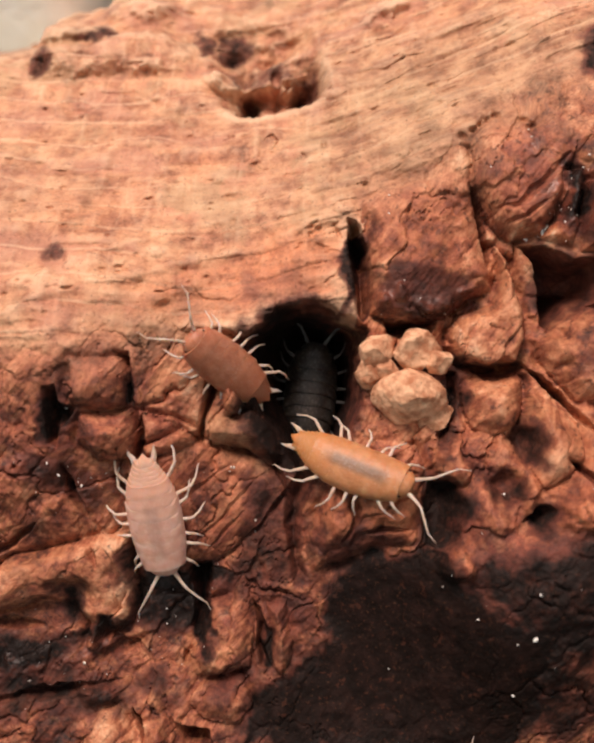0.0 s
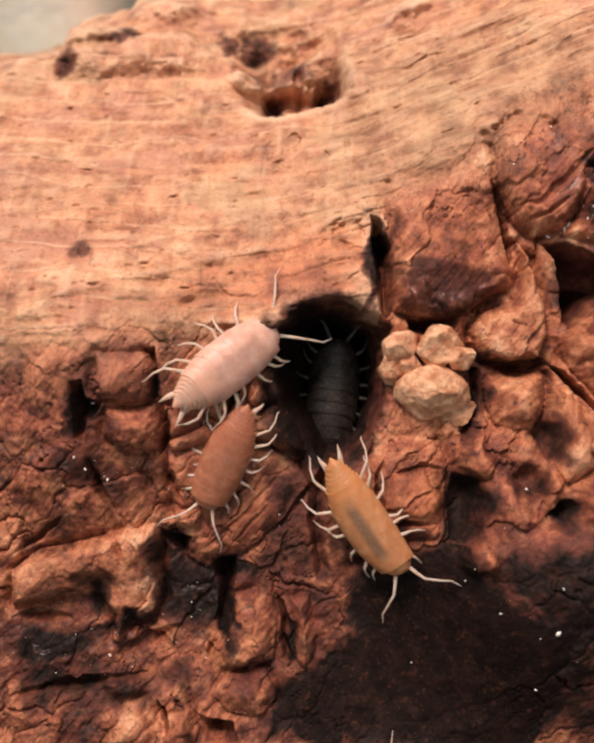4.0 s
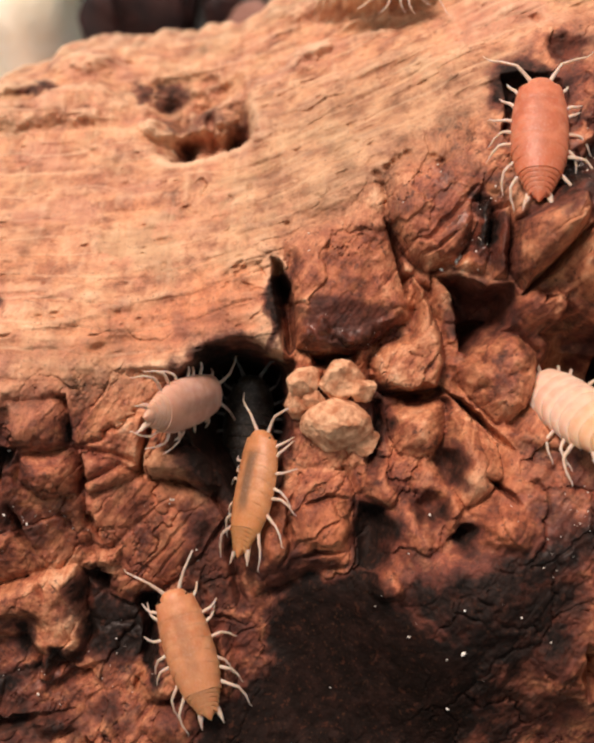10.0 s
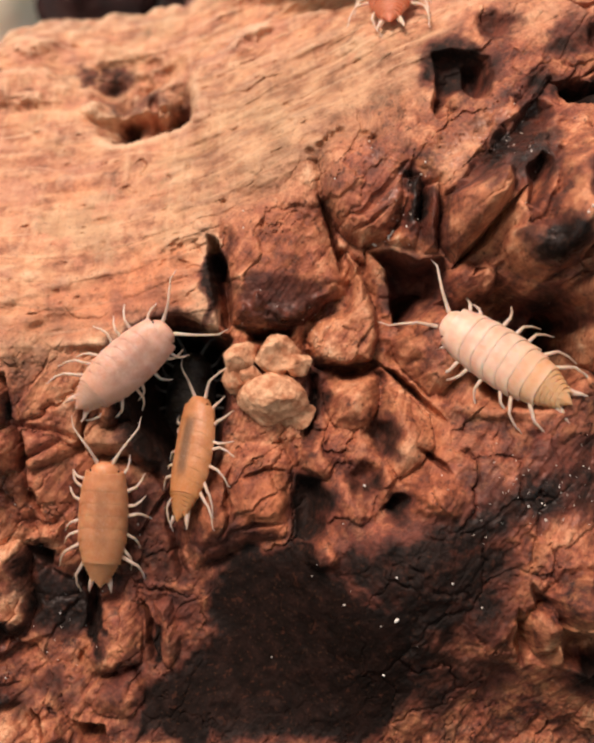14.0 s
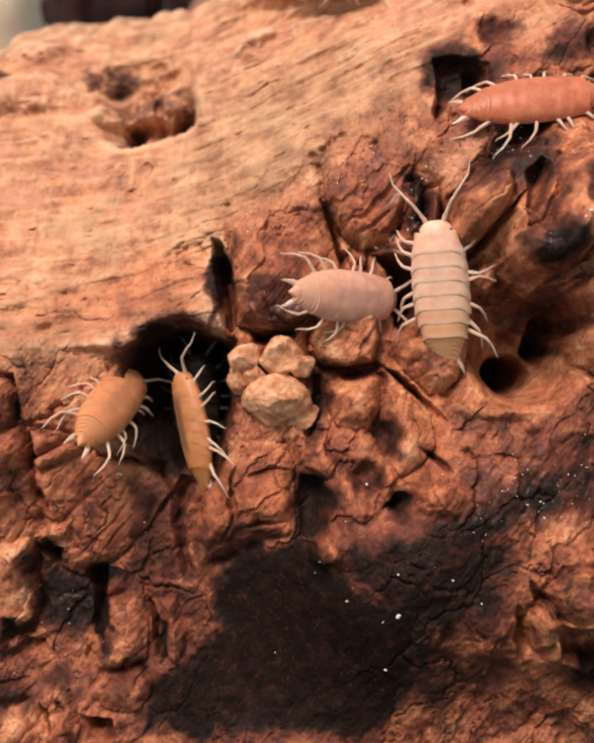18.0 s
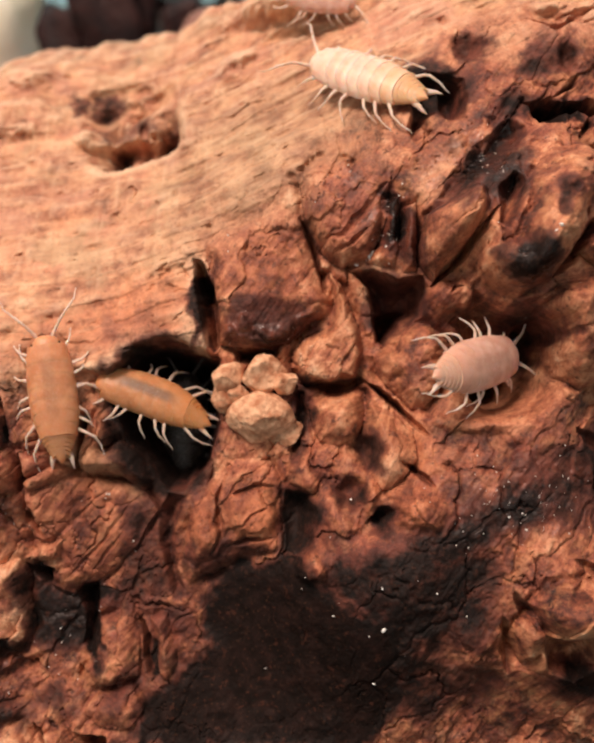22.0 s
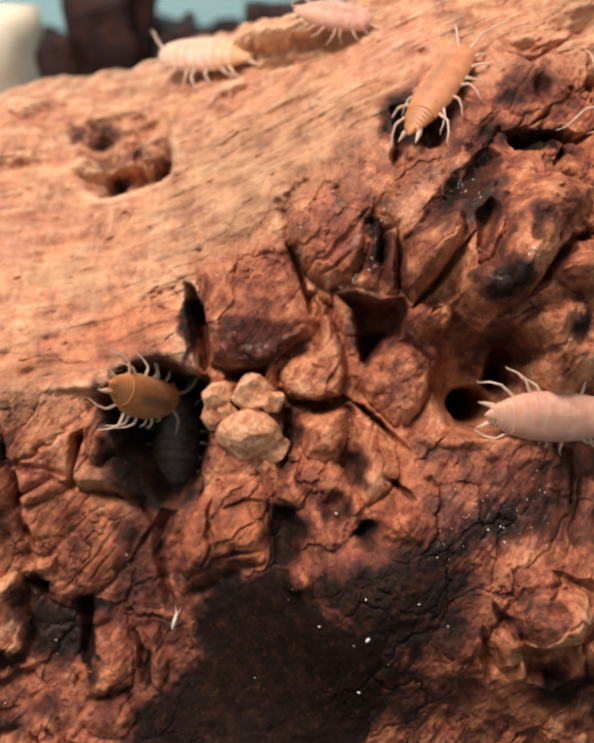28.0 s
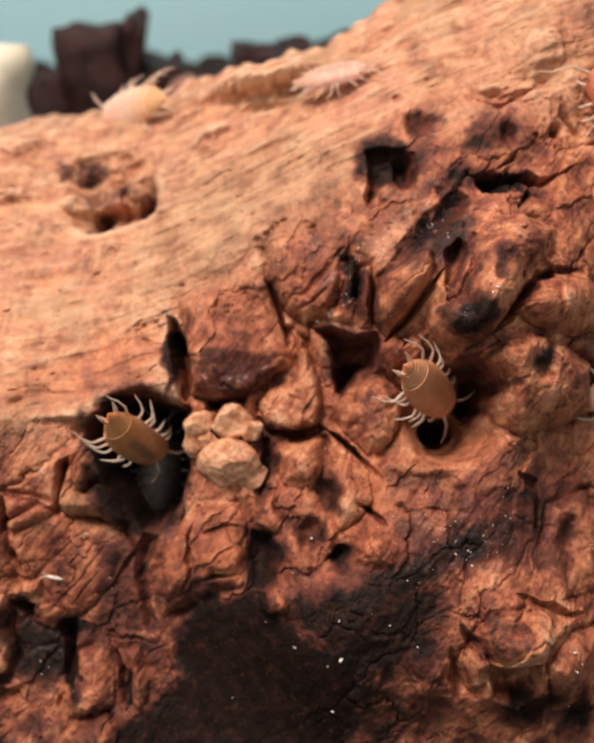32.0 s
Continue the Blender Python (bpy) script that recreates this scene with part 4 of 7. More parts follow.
# the hollow low on the right, darkened for its shade
stain_shade("dark", 24.82, -22.29, 3.09, 2.29, 10.13, 0.9, 3)
stain_shade("dark", 29.8, -23.15, 1.5, 2.91, -4.87, 0.85, 3)
stain_shade("dark", 11.28, -22.67, 6.86, 3.86, -4.87, 0.6, 3)
# shade of the gap beside the crumbs, as a dark tone
stain_shade("dark", 2.46, -0.76, 1.25, 3.34, -3.54, 0.7, 3)
stain_shade("pale", 5.04, 0.56, 2.08, 2.29, -3.54, 0.45, 3)
stain_shade("pale", 11.49, 2.47, 2.63, 3.12, 6.46, 0.5, 3)
stain_shade("pale", 4.68, 4.76, 2.51, 1.88, -3.54, 0.45, 3)
stain_shade("pale", 10.7, -1.74, 2.84, 2.84, -3.54, 0.4, 3)
stain_shade("pale", -24.9, -14.06, 2.38, 3.96, -5.35, 0.8, 4)
stain_shade("pale", -30.56, -14.22, 4.68, 2.34, 21.65, 0.5, 3)
stain_shade("pale", -21.13, -10.67, 2.18, 1.19, -0.35, 0.7, 3)
stain_shade("pale", -20.5, -0.2, 1.92, 1.85, -0.35, 0.5, 3)
stain_shade("pale", -20.51, 3.46, 1.69, 2.69, -0.35, 0.4, 3)
stain_shade("pale", -15.06, -2.19, 3.51, 1.17, -28.35, 0.45, 3)
stain_shade("pale", 25.38, -17.25, 2.19, 2.63, -14.87, 0.6, 3)
stain_shade("pale", 20.26, -20.43, 1.75, 2.62, -4.87, 0.4, 3)
stain_shade("pale", 29.99, -14.84, 2.02, 3.08, -4.87, 0.5, 3)
stain_shade("pale", 25.78, 18.88, 2.85, 4.06, -29.87, 0.35, 3)
stain_shade("pale", 28.94, 12.4, 3.23, 2.42, 10.13, 0.4, 3)
stain_shade("pale", 27.48, 7.18, 3.74, 3.12, -4.87, 0.35, 3)
stain_shade("pale", 20.53, 11.77, 3, 2.2, 5.13, 0.35, 3)
stain_shade("pale", 18.59, 4.79, 4.68, 3.83, -4.87, 0.4, 3)
stain_shade("pale", 31.63, 37.12, 7.21, 4.05, -4.87, 0.9, 3)
stain_shade("pale", -25.11, -24.52, 3.52, 2.35, 19.65, 0.4, 3)
stain_shade("orange", -11.02, 11.75, 5.91, 1.97, 17.65, 0.9, 2.5)
stain_shade("orange", -17.28, 8.95, 3.53, 1.57, 4.65, 0.6, 2.5)
stain_shade("orange", -18.53, 21.46, 2.58, 1.12, -0.35, 0.6, 2.5)
stain_shade("orange", -27.73, 15.61, 4.46, 2.84, 9.65, 0.5, 2.5)
stain_shade("orange", -1.08, -7.76, 2.28, 2.48, -3.54, 0.8, 2.5)
stain_shade("orange", 11.61, -7.12, 2.35, 2.35, -3.54, 0.7, 2.5)
stain_shade("orange", 2.39, -11.26, 1.61, 2.01, -3.54, 0.6, 2.5)
stain_shade("orange", -7.43, -7.96, 2.1, 1.51, 51.46, 0.6, 2.5)
stain_shade("orange", 16.89, 13.96, 4.52, 2.05, 51.13, 0.6, 2.5)
stain_shade("orange", 7.75, 7.03, 2.64, 5.28, -24.87, 0.35, 2.5)
stain_shade("green", -0.18, 23.37, 9.54, 2.6, 18.46, 0.8, 2)
stain_shade("green", -6.04, 18.35, 6.86, 2.57, 11.46, 0.6, 2)
stain_shade("green", -33.58, 17.54, 5.39, 3.73, -0.35, 0.4, 2)
stain_shade("green", 19.35, 3.46, 5.11, 4.68, -4.87, 0.35, 2)
stain_shade("green", 16.89, 13.96, 3.7, 1.85, 51.13, 0.4, 2.5)
stain_shade("green", -15.65, -3.17, 2.73, 1.56, -28.35, 0.5, 2.5)
stain_shade("wet", 1.1, 7.91, 4.6, 1.67, 6.46, 0.9, 3)
stain_shade("wet", 11.38, 16.48, 2.43, 3.65, 16.46, 1.0, 3)
stain_shade("wet", 19.38, 20.8, 3.78, 4.62, -39.87, 1.0, 3)
stain_shade("wet", 22.12, 12.26, 1.97, 1.42, 5.13, 1.0, 3)
stain_shade("wet", 20.59, -8.06, 7.44, 3.13, 11.46, 0.8, 3)
stain_shade("wet", -26.37, -6.59, 5.38, 2.69, -0.35, 0.8, 3)
stain_shade("wet", -30.57, -20.53, 6.63, 2.34, -0.35, 0.8, 3)
stain_shade("wet", -19.88, -15.91, 4.42, 3.62, -0.35, 0.7, 3)
stain_shade("wet", 8.18, 21.63, 2.08, 2.08, -3.54, 0.6, 3)
stain_shade("wet", 29.28, -18.74, 1.32, 2.65, -4.87, 0.8, 3)
# patches with an outline; dark ones that trace hollows paint their shade
# shade of the groove below the hole, as colour
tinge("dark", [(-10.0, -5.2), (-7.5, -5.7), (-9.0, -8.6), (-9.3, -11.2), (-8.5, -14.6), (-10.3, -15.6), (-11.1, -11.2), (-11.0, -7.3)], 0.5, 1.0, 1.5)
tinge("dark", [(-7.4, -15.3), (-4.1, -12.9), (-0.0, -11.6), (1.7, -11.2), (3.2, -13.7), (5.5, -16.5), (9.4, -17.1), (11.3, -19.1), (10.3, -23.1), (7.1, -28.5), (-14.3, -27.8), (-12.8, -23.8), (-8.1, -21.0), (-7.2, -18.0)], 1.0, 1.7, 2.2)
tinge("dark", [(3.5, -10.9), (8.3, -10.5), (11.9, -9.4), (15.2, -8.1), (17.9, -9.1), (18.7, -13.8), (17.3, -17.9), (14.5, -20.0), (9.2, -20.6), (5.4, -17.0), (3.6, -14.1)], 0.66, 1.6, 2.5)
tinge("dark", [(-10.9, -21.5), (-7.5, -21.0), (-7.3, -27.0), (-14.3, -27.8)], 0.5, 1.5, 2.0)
# gaps by the column and crumbs, and the sockets: shade painted dark
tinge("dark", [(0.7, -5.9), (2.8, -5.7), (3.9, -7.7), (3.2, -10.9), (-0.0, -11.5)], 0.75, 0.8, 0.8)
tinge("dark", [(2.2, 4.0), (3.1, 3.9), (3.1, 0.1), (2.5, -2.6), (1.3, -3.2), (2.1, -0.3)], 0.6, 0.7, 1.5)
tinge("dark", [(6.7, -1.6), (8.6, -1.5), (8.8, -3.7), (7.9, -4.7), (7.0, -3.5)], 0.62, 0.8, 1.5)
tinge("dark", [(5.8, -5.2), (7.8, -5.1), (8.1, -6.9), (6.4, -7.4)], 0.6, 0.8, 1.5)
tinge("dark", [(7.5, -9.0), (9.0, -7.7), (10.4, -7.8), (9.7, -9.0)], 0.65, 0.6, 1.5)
tinge("dark", [(5.5, -10.4), (10.0, -9.4), (10.4, -13.6), (5.6, -15.2)], 0.4, 1.5, 2.0)
# the block's underside: dark wet wood, with its shade painted in too
tinge("dark", [(-4.0, 9.2), (-1.8, 10.7), (0.9, 12.2), (2.9, 10.4), (3.8, 8.5), (1.8, 7.3), (-0.9, 6.7), (-4.0, 7.2)], 0.42, 1.6, 3.5)
tinge("wet", [(-4.0, 9.2), (-1.8, 10.3), (3.8, 9.3), (5.7, 8.9), (1.8, 7.1), (-0.9, 6.7), (-4.0, 7.2)], 0.9, 1.0, 1.5)
tinge("orange", [(-22.6, 10.1), (-16.4, 11.4), (-9.4, 13.2), (-5.7, 14.8), (-5.6, 10.7), (-9.5, 9.6), (-14.0, 8.7), (-18.5, 7.4), (-22.5, 7.2)], 0.75, 1.5, 2.0)
tinge("red", [(-17.6, 9.5), (-9.4, 11.4), (-5.5, 12.9), (-5.3, 9.3), (-9.6, 9.0), (-14.0, 7.9)], 0.5, 1.2, 2.0)
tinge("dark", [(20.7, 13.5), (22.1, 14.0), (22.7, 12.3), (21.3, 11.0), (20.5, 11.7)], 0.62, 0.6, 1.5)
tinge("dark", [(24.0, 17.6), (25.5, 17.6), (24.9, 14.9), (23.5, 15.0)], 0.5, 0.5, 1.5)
tinge("dark", [(15.9, 17.5), (17.5, 20.1), (19.8, 22.6), (22.6, 24.4), (23.7, 23.5), (22.7, 21.3), (20.4, 19.5), (18.7, 18.8)], 0.6, 0.8, 1.5)
tinge("wet", [(15.9, 17.5), (17.5, 20.1), (19.8, 22.6), (22.6, 24.4), (23.7, 23.5), (22.7, 21.3), (20.4, 19.5), (18.7, 18.8)], 1.0, 0.8, 1.5)
tinge("wet", [(7.9, 13.5), (9.7, 14.5), (10.8, 15.6), (12.1, 18.4), (12.9, 18.3), (13.7, 14.2), (13.6, 12.3), (10.4, 12.8)], 1.0, 0.6, 1.5)
tinge("dark", [(11.3, 17.2), (12.5, 18.3), (14.1, 16.7), (13.7, 12.7), (11.7, 13.0)], 0.45, 0.7, 1.5)
tinge("pale", [(-34.9, -14.2), (-29.1, -11.7), (-23.5, -10.6), (-22.7, -11.9), (-23.0, -13.9), (-22.7, -16.7), (-23.1, -18.2), (-24.3, -18.6), (-26.0, -15.2), (-31.0, -15.5)], 0.75, 0.8, 1.5)
tinge("pale", [(6.3, 12.5), (8.0, 9.8), (8.6, 8.2), (8.6, 5.1), (7.0, 3.0), (3.2, 3.4), (2.4, 6.2), (6.0, 8.4)], 0.55, 0.5, 1.5)
tinge("pale", [(-0.2, 18.6), (3.6, 18.7), (4.7, 14.7), (5.8, 10.9), (2.1, 11.1), (0.9, 14.6)], 0.4, 1.2, 1.5)
tinge("orange", [(-4.0, 13.9), (-2.1, 17.4), (2.1, 18.5), (3.6, 16.6), (2.1, 11.5), (-1.8, 11.1)], 0.35, 1.0, 1.5)
tinge("green", [(-17.0, -1.0), (-13.4, -0.5), (-11.0, -4.2), (-9.4, -5.2), (-12.0, -5.8), (-16.8, -3.4)], 0.9, 0.8, 1.5)
tinge("green", [(-15.2, 2.4), (-13.6, 3.1), (-11.3, -1.5), (-9.3, -4.8), (-11.1, -5.0), (-13.8, -0.8)], 0.8, 0.8, 1.5)
tinge("orange", [(-4.1, -5.7), (-0.4, -5.4), (0.5, -7.8), (-0.3, -10.6), (-3.3, -9.5)], 0.9, 0.7, 1.5)
tinge("orange", [(-8.1, -7.8), (-5.2, -5.3), (-4.8, -7.7), (-7.8, -10.3)], 0.7, 0.7, 1.5)
tinge("pale", [(16.4, 4.2), (17.5, 5.9), (16.1, 1.2), (19.2, -0.5), (23.4, 0.7), (20.9, -0.2), (17.7, 0.6)], 0.5, 0.4, 1.5)
tinge("green", [(16.4, 4.2), (18.4, 6.7), (23.6, 6.5), (23.9, 1.9), (19.6, -0.4), (16.9, 1.1)], 0.8, 0.6, 0.6)
tinge("calm", [(16.0, 4.3), (18.0, 7.6), (24.0, 6.9), (24.3, 1.9), (19.6, -0.7), (16.5, 1.2)], 1.0, 0.5, 0.5)
tinge("green", [(-9.1, 30.0), (-1.7, 33.4), (6.8, 32.7), (13.8, 30.7), (13.3, 26.1), (5.2, 22.4), (3.6, 18.9), (-3.5, 18.5), (-8.4, 22.4)], 0.75, 3.0, 2.5)
# shade under the hole's lower left, put into the bark's colour
tinge("dark", [(-10.4, -6.9), (-8.0, -6.1), (-9.3, -11.2), (-8.2, -14.4), (-11.9, -15.5), (-11.9, -10.2)], 0.42, 1.2, 2.0)
tinge("dark", [(-13.9, -3.9), (-9.8, -5.4), (-8.5, -5.3), (-10.0, -7.8), (-12.1, -7.1)], 0.35, 1.0, 1.5)
tinge("red", [(-7.5, -4.0), (0.6, -3.1), (0.5, -10.7), (-8.2, -13.9)], 0.6, 1.0, 1.5)
tinge("red", [(0.5, -10.7), (6.3, -6.6), (10.0, -9.0), (8.9, -12.7), (3.1, -15.0)], 0.8, 1.5, 1.5)
# the hollow beside the tongue: its shade is a dark patch
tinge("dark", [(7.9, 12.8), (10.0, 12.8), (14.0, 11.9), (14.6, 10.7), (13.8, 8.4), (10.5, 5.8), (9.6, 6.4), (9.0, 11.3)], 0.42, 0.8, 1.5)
tinge("dark", [(-12.3, -15.0), (-7.4, -15.3), (-7.9, -21.0), (-12.3, -23.8), (-16.8, -26.4), (-18.9, -23.5), (-14.3, -19.5)], 0.3, 1.6, 2.5)
tinge("dark", [(-7.7, -9.4), (-3.2, -9.1), (0.1, -9.8), (-0.9, -11.9), (-6.4, -13.6), (-9.5, -13.9)], 0.36, 1.2, 2.0)
# the upper right crest is painted paler for the strong light on it
tinge("pale", [(16.7, 39.0), (22.1, 39.7), (33.7, 37.3), (33.2, 32.5), (26.2, 34.3), (22.0, 34.3), (17.6, 33.1)], 1.0, 2.0, 2.0)
tinge("top", [(17.5, 38.7), (22.1, 39.7), (33.7, 37.3), (33.4, 33.8), (26.2, 34.9), (22.1, 34.9), (17.8, 34.3)], 1.0, 1.5, 2.0)
tinge("green", [(-9.1, 30.0), (-1.7, 33.4), (6.8, 32.7), (12.8, 29.8), (12.4, 26.2), (5.2, 22.4), (3.6, 18.9), (-3.5, 18.5), (-8.4, 22.4)], 0.85, 4.0, 3.5)
# thin raised lines on the top, and pale rims
crack([(-33.59, 6.46), (-30.26, 8.37), (-26.34, 9.79), (-21.57, 10.7), (-17.76, 11.77), (-13.41, 12.38), (-9.45, 14.56), (-5.91, 15.46)], 0.56, -0.30)
crack([(-33.97, 9.18), (-29.8, 10.36), (-26.69, 12.26), (-19.92, 14.32), (-15.94, 15.27)], 0.38, -0.15)
crack([(-32.82, 21.31), (-26.76, 21.43), (-19.91, 22.26), (-14.67, 22.34)], 0.43, -0.12)
crack([(-34.63, 28.98), (-27.08, 28.54), (-19.64, 28.3), (-16.88, 28.43)], 0.46, -0.12)
crack([(-12.83, 19.71), (-7.84, 20.73), (-2.2, 22.49), (2.58, 24.81)], 0.42, -0.12)
crack([(-3.17, 18.03), (0.7, 19.91), (3.85, 22.3)], 0.47, -0.15)
stain_shade("pale", 4.89, 12.19, 1.08, 3.31, -68.54, 0.6, 3)
stain_shade("pale", 1.33, 18.8, 3.76, 1.67, 26.46, 0.35, 3)
stain_shade("pale", 8.72, 8.26, 0.88, 3.94, -24.87, 0.4, 3)
# the gap beside the folded block gets its shade as colour
stain_shade("dark", -5.23, 11.26, 0.67, 3.78, -13.54, 0.8, 3)
stain_shade("red", -15.17, 8.12, 4.66, 1.55, 10.34, 0.5, 2.5)
# low left: dark rough wood, and shade painted into the slots
stain_shade("dark", -17.45, -17.91, 0.88, 2.81, -0.35, 0.85, 3)
stain_shade("dark", -17.86, -14.7, 4.42, 1.21, -5.35, 0.8, 3)
stain_shade("dark", -21.8, -12.96, 2.39, 1.99, -0.35, 0.7, 3)
stain_shade("dark", -12.56, -19.63, 0.71, 2.38, -10.35, 0.85, 3)
stain_shade("dark", -26.42, -18.76, 4.73, 0.87, 7.65, 0.7, 3)
stain_shade("dark", -12.55, -8.77, 2.36, 2.76, -0.35, 0.5, 3)
stain_shade("red", -11.36, -18.78, 2.38, 4.36, -0.35, 0.6, 3)
stain_shade("red", -15.68, -24.59, 4.33, 2.36, -0.35, 0.6, 3)
stain_shade("orange", -16.07, -5.56, 3.52, 1.57, 34.65, 0.35, 3)
stain_shade("dark", -21.68, -22.76, 2.37, 1.19, -0.35, 0.5, 3)
stain_shade("dark", 13.2, 15.39, 0.96, 4.4, 16.46, 0.5, 3)
stain_shade("pale", 16.15, 14.1, 2.07, 1.66, 51.13, 0.3, 3)
stain_shade("dark", 23.4, 26.09, 2.63, 1.05, -9.87, 0.6, 3)
stain_shade("dark", 27.14, 24.96, 3.91, 0.7, -4.87, 0.8, 3)
# darker wood in the notch, with shade painted into its corners
stain_shade("red", -11.8, 28.97, 3.86, 2.17, 8.46, 0.2, 3)
stain_shade("dark", -15.02, 27.98, 1.74, 1.35, -3.54, 0.4, 3)
stain_shade("dark", -9.04, 29.64, 1.25, 1.44, -3.54, 0.45, 3)
# the cavity beside the bore, toned dark as shade
stain_shade("dark", 22.21, 6.55, 2.49, 2.08, -4.87, 0.6, 3)
lump(-11.51, 32.08, 1.48, 1.68, -3.54, 0.4, 4)
lump(-16.94, 30.22, 1.48, 0.99, -3.54, 1.4, 6)
lump(-14.58, 34.01, 1.32, 1.52, -3.54, 0.9, 4)
lump(-9.79, 34.01, 1.1, 1.3, -3.54, 1.0, 4)
stain_shade("pale", 5.42, 43.41, 8.03, 2.14, -2.92, 0.6, 3)
crack([(25.06, 34.25), (27.63, 33.13), (30.45, 34.04), (31.92, 35.08)], 0.37, 1.2)
pit(32.93, 30.28, 0.63, 0.72, -4.92, 1.6, 2.5)
pit(27.6, 34.65, 1.37, 0.37, -4.92, 0.9, 2.5)
pit(19.84, 32.41, 1.19, 1.19, -4.92, 1.2, 2.5)
pit(18.57, 36.1, 0.57, 0.47, -4.92, 0.7, 2)
pit(30.84, 40.51, 0.74, 0.55, -4.92, 0.7, 2)
crack([(33.78, 33.66), (34.12, 30.74), (35.21, 28.72)], 0.23, 0.9)
stain_shade("dark", 28.21, 30.59, 2.26, 1.81, -4.92, 0.55, 2.5)
stain_shade("dark", 20.28, 32.33, 1.65, 1.56, -4.92, 0.5, 2.5)
stain_shade("red", 27.54, 32.4, 5.45, 3.18, -4.92, 0.5, 2.5)
stain_shade("dark", -4.63, -10.97, 2.5, 2.5, 16.46, 0.4, 3)
stain_shade("calm", 20.29, 3.27, 5.2, 4.6, -3.54, 1.0, 5)
stain_shade("pale", 19.9, 2.97, 4.61, 4.01, -3.54, 0.3, 4)
stain_shade("orange", 19.48, 2.2, 4.41, 3.61, -3.54, 0.35, 4)
stain_shade("calm", -9.67, 1.18, 5.04, 7.36, 0.34, 0.8, 4)
pit(-3.04, -19.49, 6.84, 7.67, -3.54, 1.7, 3, 1.5)
stain_shade("calm", -2, -19.68, 7.85, 7.44, -3.54, 0.7, 4)
stain_shade("calm", 5.04, 0.56, 2.5, 2.5, -3.54, 0.5, 3)
stain_shade("calm", 11.47, 2.27, 2.88, 3.29, -3.54, 0.5, 3)
stain_shade("calm", 10.18, -2.9, 4.04, 4.44, -3.54, 0.6, 3)
stain_shade("calm", -1.9, -7.34, 3.32, 3.74, -3.54, 0.5, 3)
stain_shade("calm", 27.23, 7.39, 4.15, 3.73, -4.87, 0.4, 3)
stain_shade("pale", 9.75, -3.28, 3.63, 3.23, 16.46, 0.35, 3)
stain_shade("orange", 9.96, -4.82, 3.99, 3.59, 16.46, 0.4, 3)
stain_shade("pale", 29.95, 40.18, 7.78, 4.12, -24.87, 0.9, 3)
stain_shade("pale", 34.09, 31.59, 2.68, 6.25, -4.87, 0.7, 3)
stain_shade("pale", 23.9, 32.2, 5.4, 3.15, -4.87, 0.5, 3)
stain_shade("red", -13.34, -7.97, 4.72, 2.36, 39.65, 0.7, 3)
stain_shade("dark", 20.17, -8.02, 5.48, 2.74, 24.46, 0.65, 3, 3)
stain_shade("dark", -29.77, -22.87, 6.24, 2.34, -0.35, 0.6, 3, 3)
stain_shade("red", -22.52, -3.88, 12.7, 6.16, 9.65, 0.7, 3)
stain_shade("red", 23.37, -6.5, 8.41, 6.31, 20.13, 0.8, 3)
stain_shade("red", 13.02, 11.83, 3.61, 3.61, -3.54, 0.4, 3)
stain_shade("dark", 22.34, 25.14, 2.17, 1.3, -4.87, 0.5, 3)
stain_shade("red", 21.5, 27.87, 7.08, 3.98, -4.87, 0.6, 3)
stain_shade("calm", -27.54, -13.93, 5.89, 3.93, -0.35, 0.7, 3)
stain_shade("pale", -26.76, -13.15, 5.5, 2.75, 9.65, 0.5, 3)
stain_shade("top", 32.6, 37.95, 6.76, 5.85, -4.87, 0.9, 3)
stain_shade("top", 23.97, 32.7, 4.96, 2.7, -4.87, 0.5, 3)
pit(-15.06, 31.89, 0.7, 1.5, -3.54, 1.4, 3)
pit(-12.02, 30.58, 0.54, 1.66, -3.54, 1.5, 3)
pit(-10.2, 29.45, 0.48, 1.15, 4.46, 1.2, 3)
pit(-13.22, 33.75, 1.01, 0.61, -3.54, 0.9, 3)
stain_shade("dark", -13.05, 31.73, 3.97, 1.98, 4.46, 0.35, 3)
stain_shade("orange", -12.37, 29.7, 3.89, 1.94, 4.46, 0.15, 3)
stain_shade("pale", 7.47, 7.93, 1.93, 4.18, -18.87, 0.5, 3)
stain_shade("orange", -22.63, 9.67, 2.33, 2.33, -0.35, 0.4, 2.5)
stain_shade("red", -27.81, 18, 4.99, 1.66, 4.65, 0.35, 2.5)
stain_shade("red", -23.24, 24.18, 5.3, 1.77, 4.65, 0.35, 2.5)
stain_shade("pale", 7.5, 8.29, 1.46, 4.09, -17.18, 0.7, 4)
stain_shade("pale", 5.5, 5.39, 3.03, 2.08, -5.18, 0.5, 4)
stain_shade("orange", -11.4, 10.55, 6.69, 1.97, 15.65, 0.9, 2.5)
stain_shade("red", -18.04, 8.55, 7.82, 1.56, 7.65, 0.5, 2.5)
stain_shade("dark", -30.55, -22.46, 6.63, 2.34, -0.35, 0.6, 3, 3)
stain_shade("pale", -24.35, -15.11, 1.99, 4.37, -5.35, 0.8, 5)
stain_shade("pale", -18.72, 3.85, 1.55, 3.1, -0.35, 0.5, 4)
stain_shade("pale", -17.95, -0.81, 2.33, 1.94, -0.35, 0.4, 4)
stain_shade("red", -11.01, 9.76, 6.68, 1.77, 15.65, 0.8, 3)
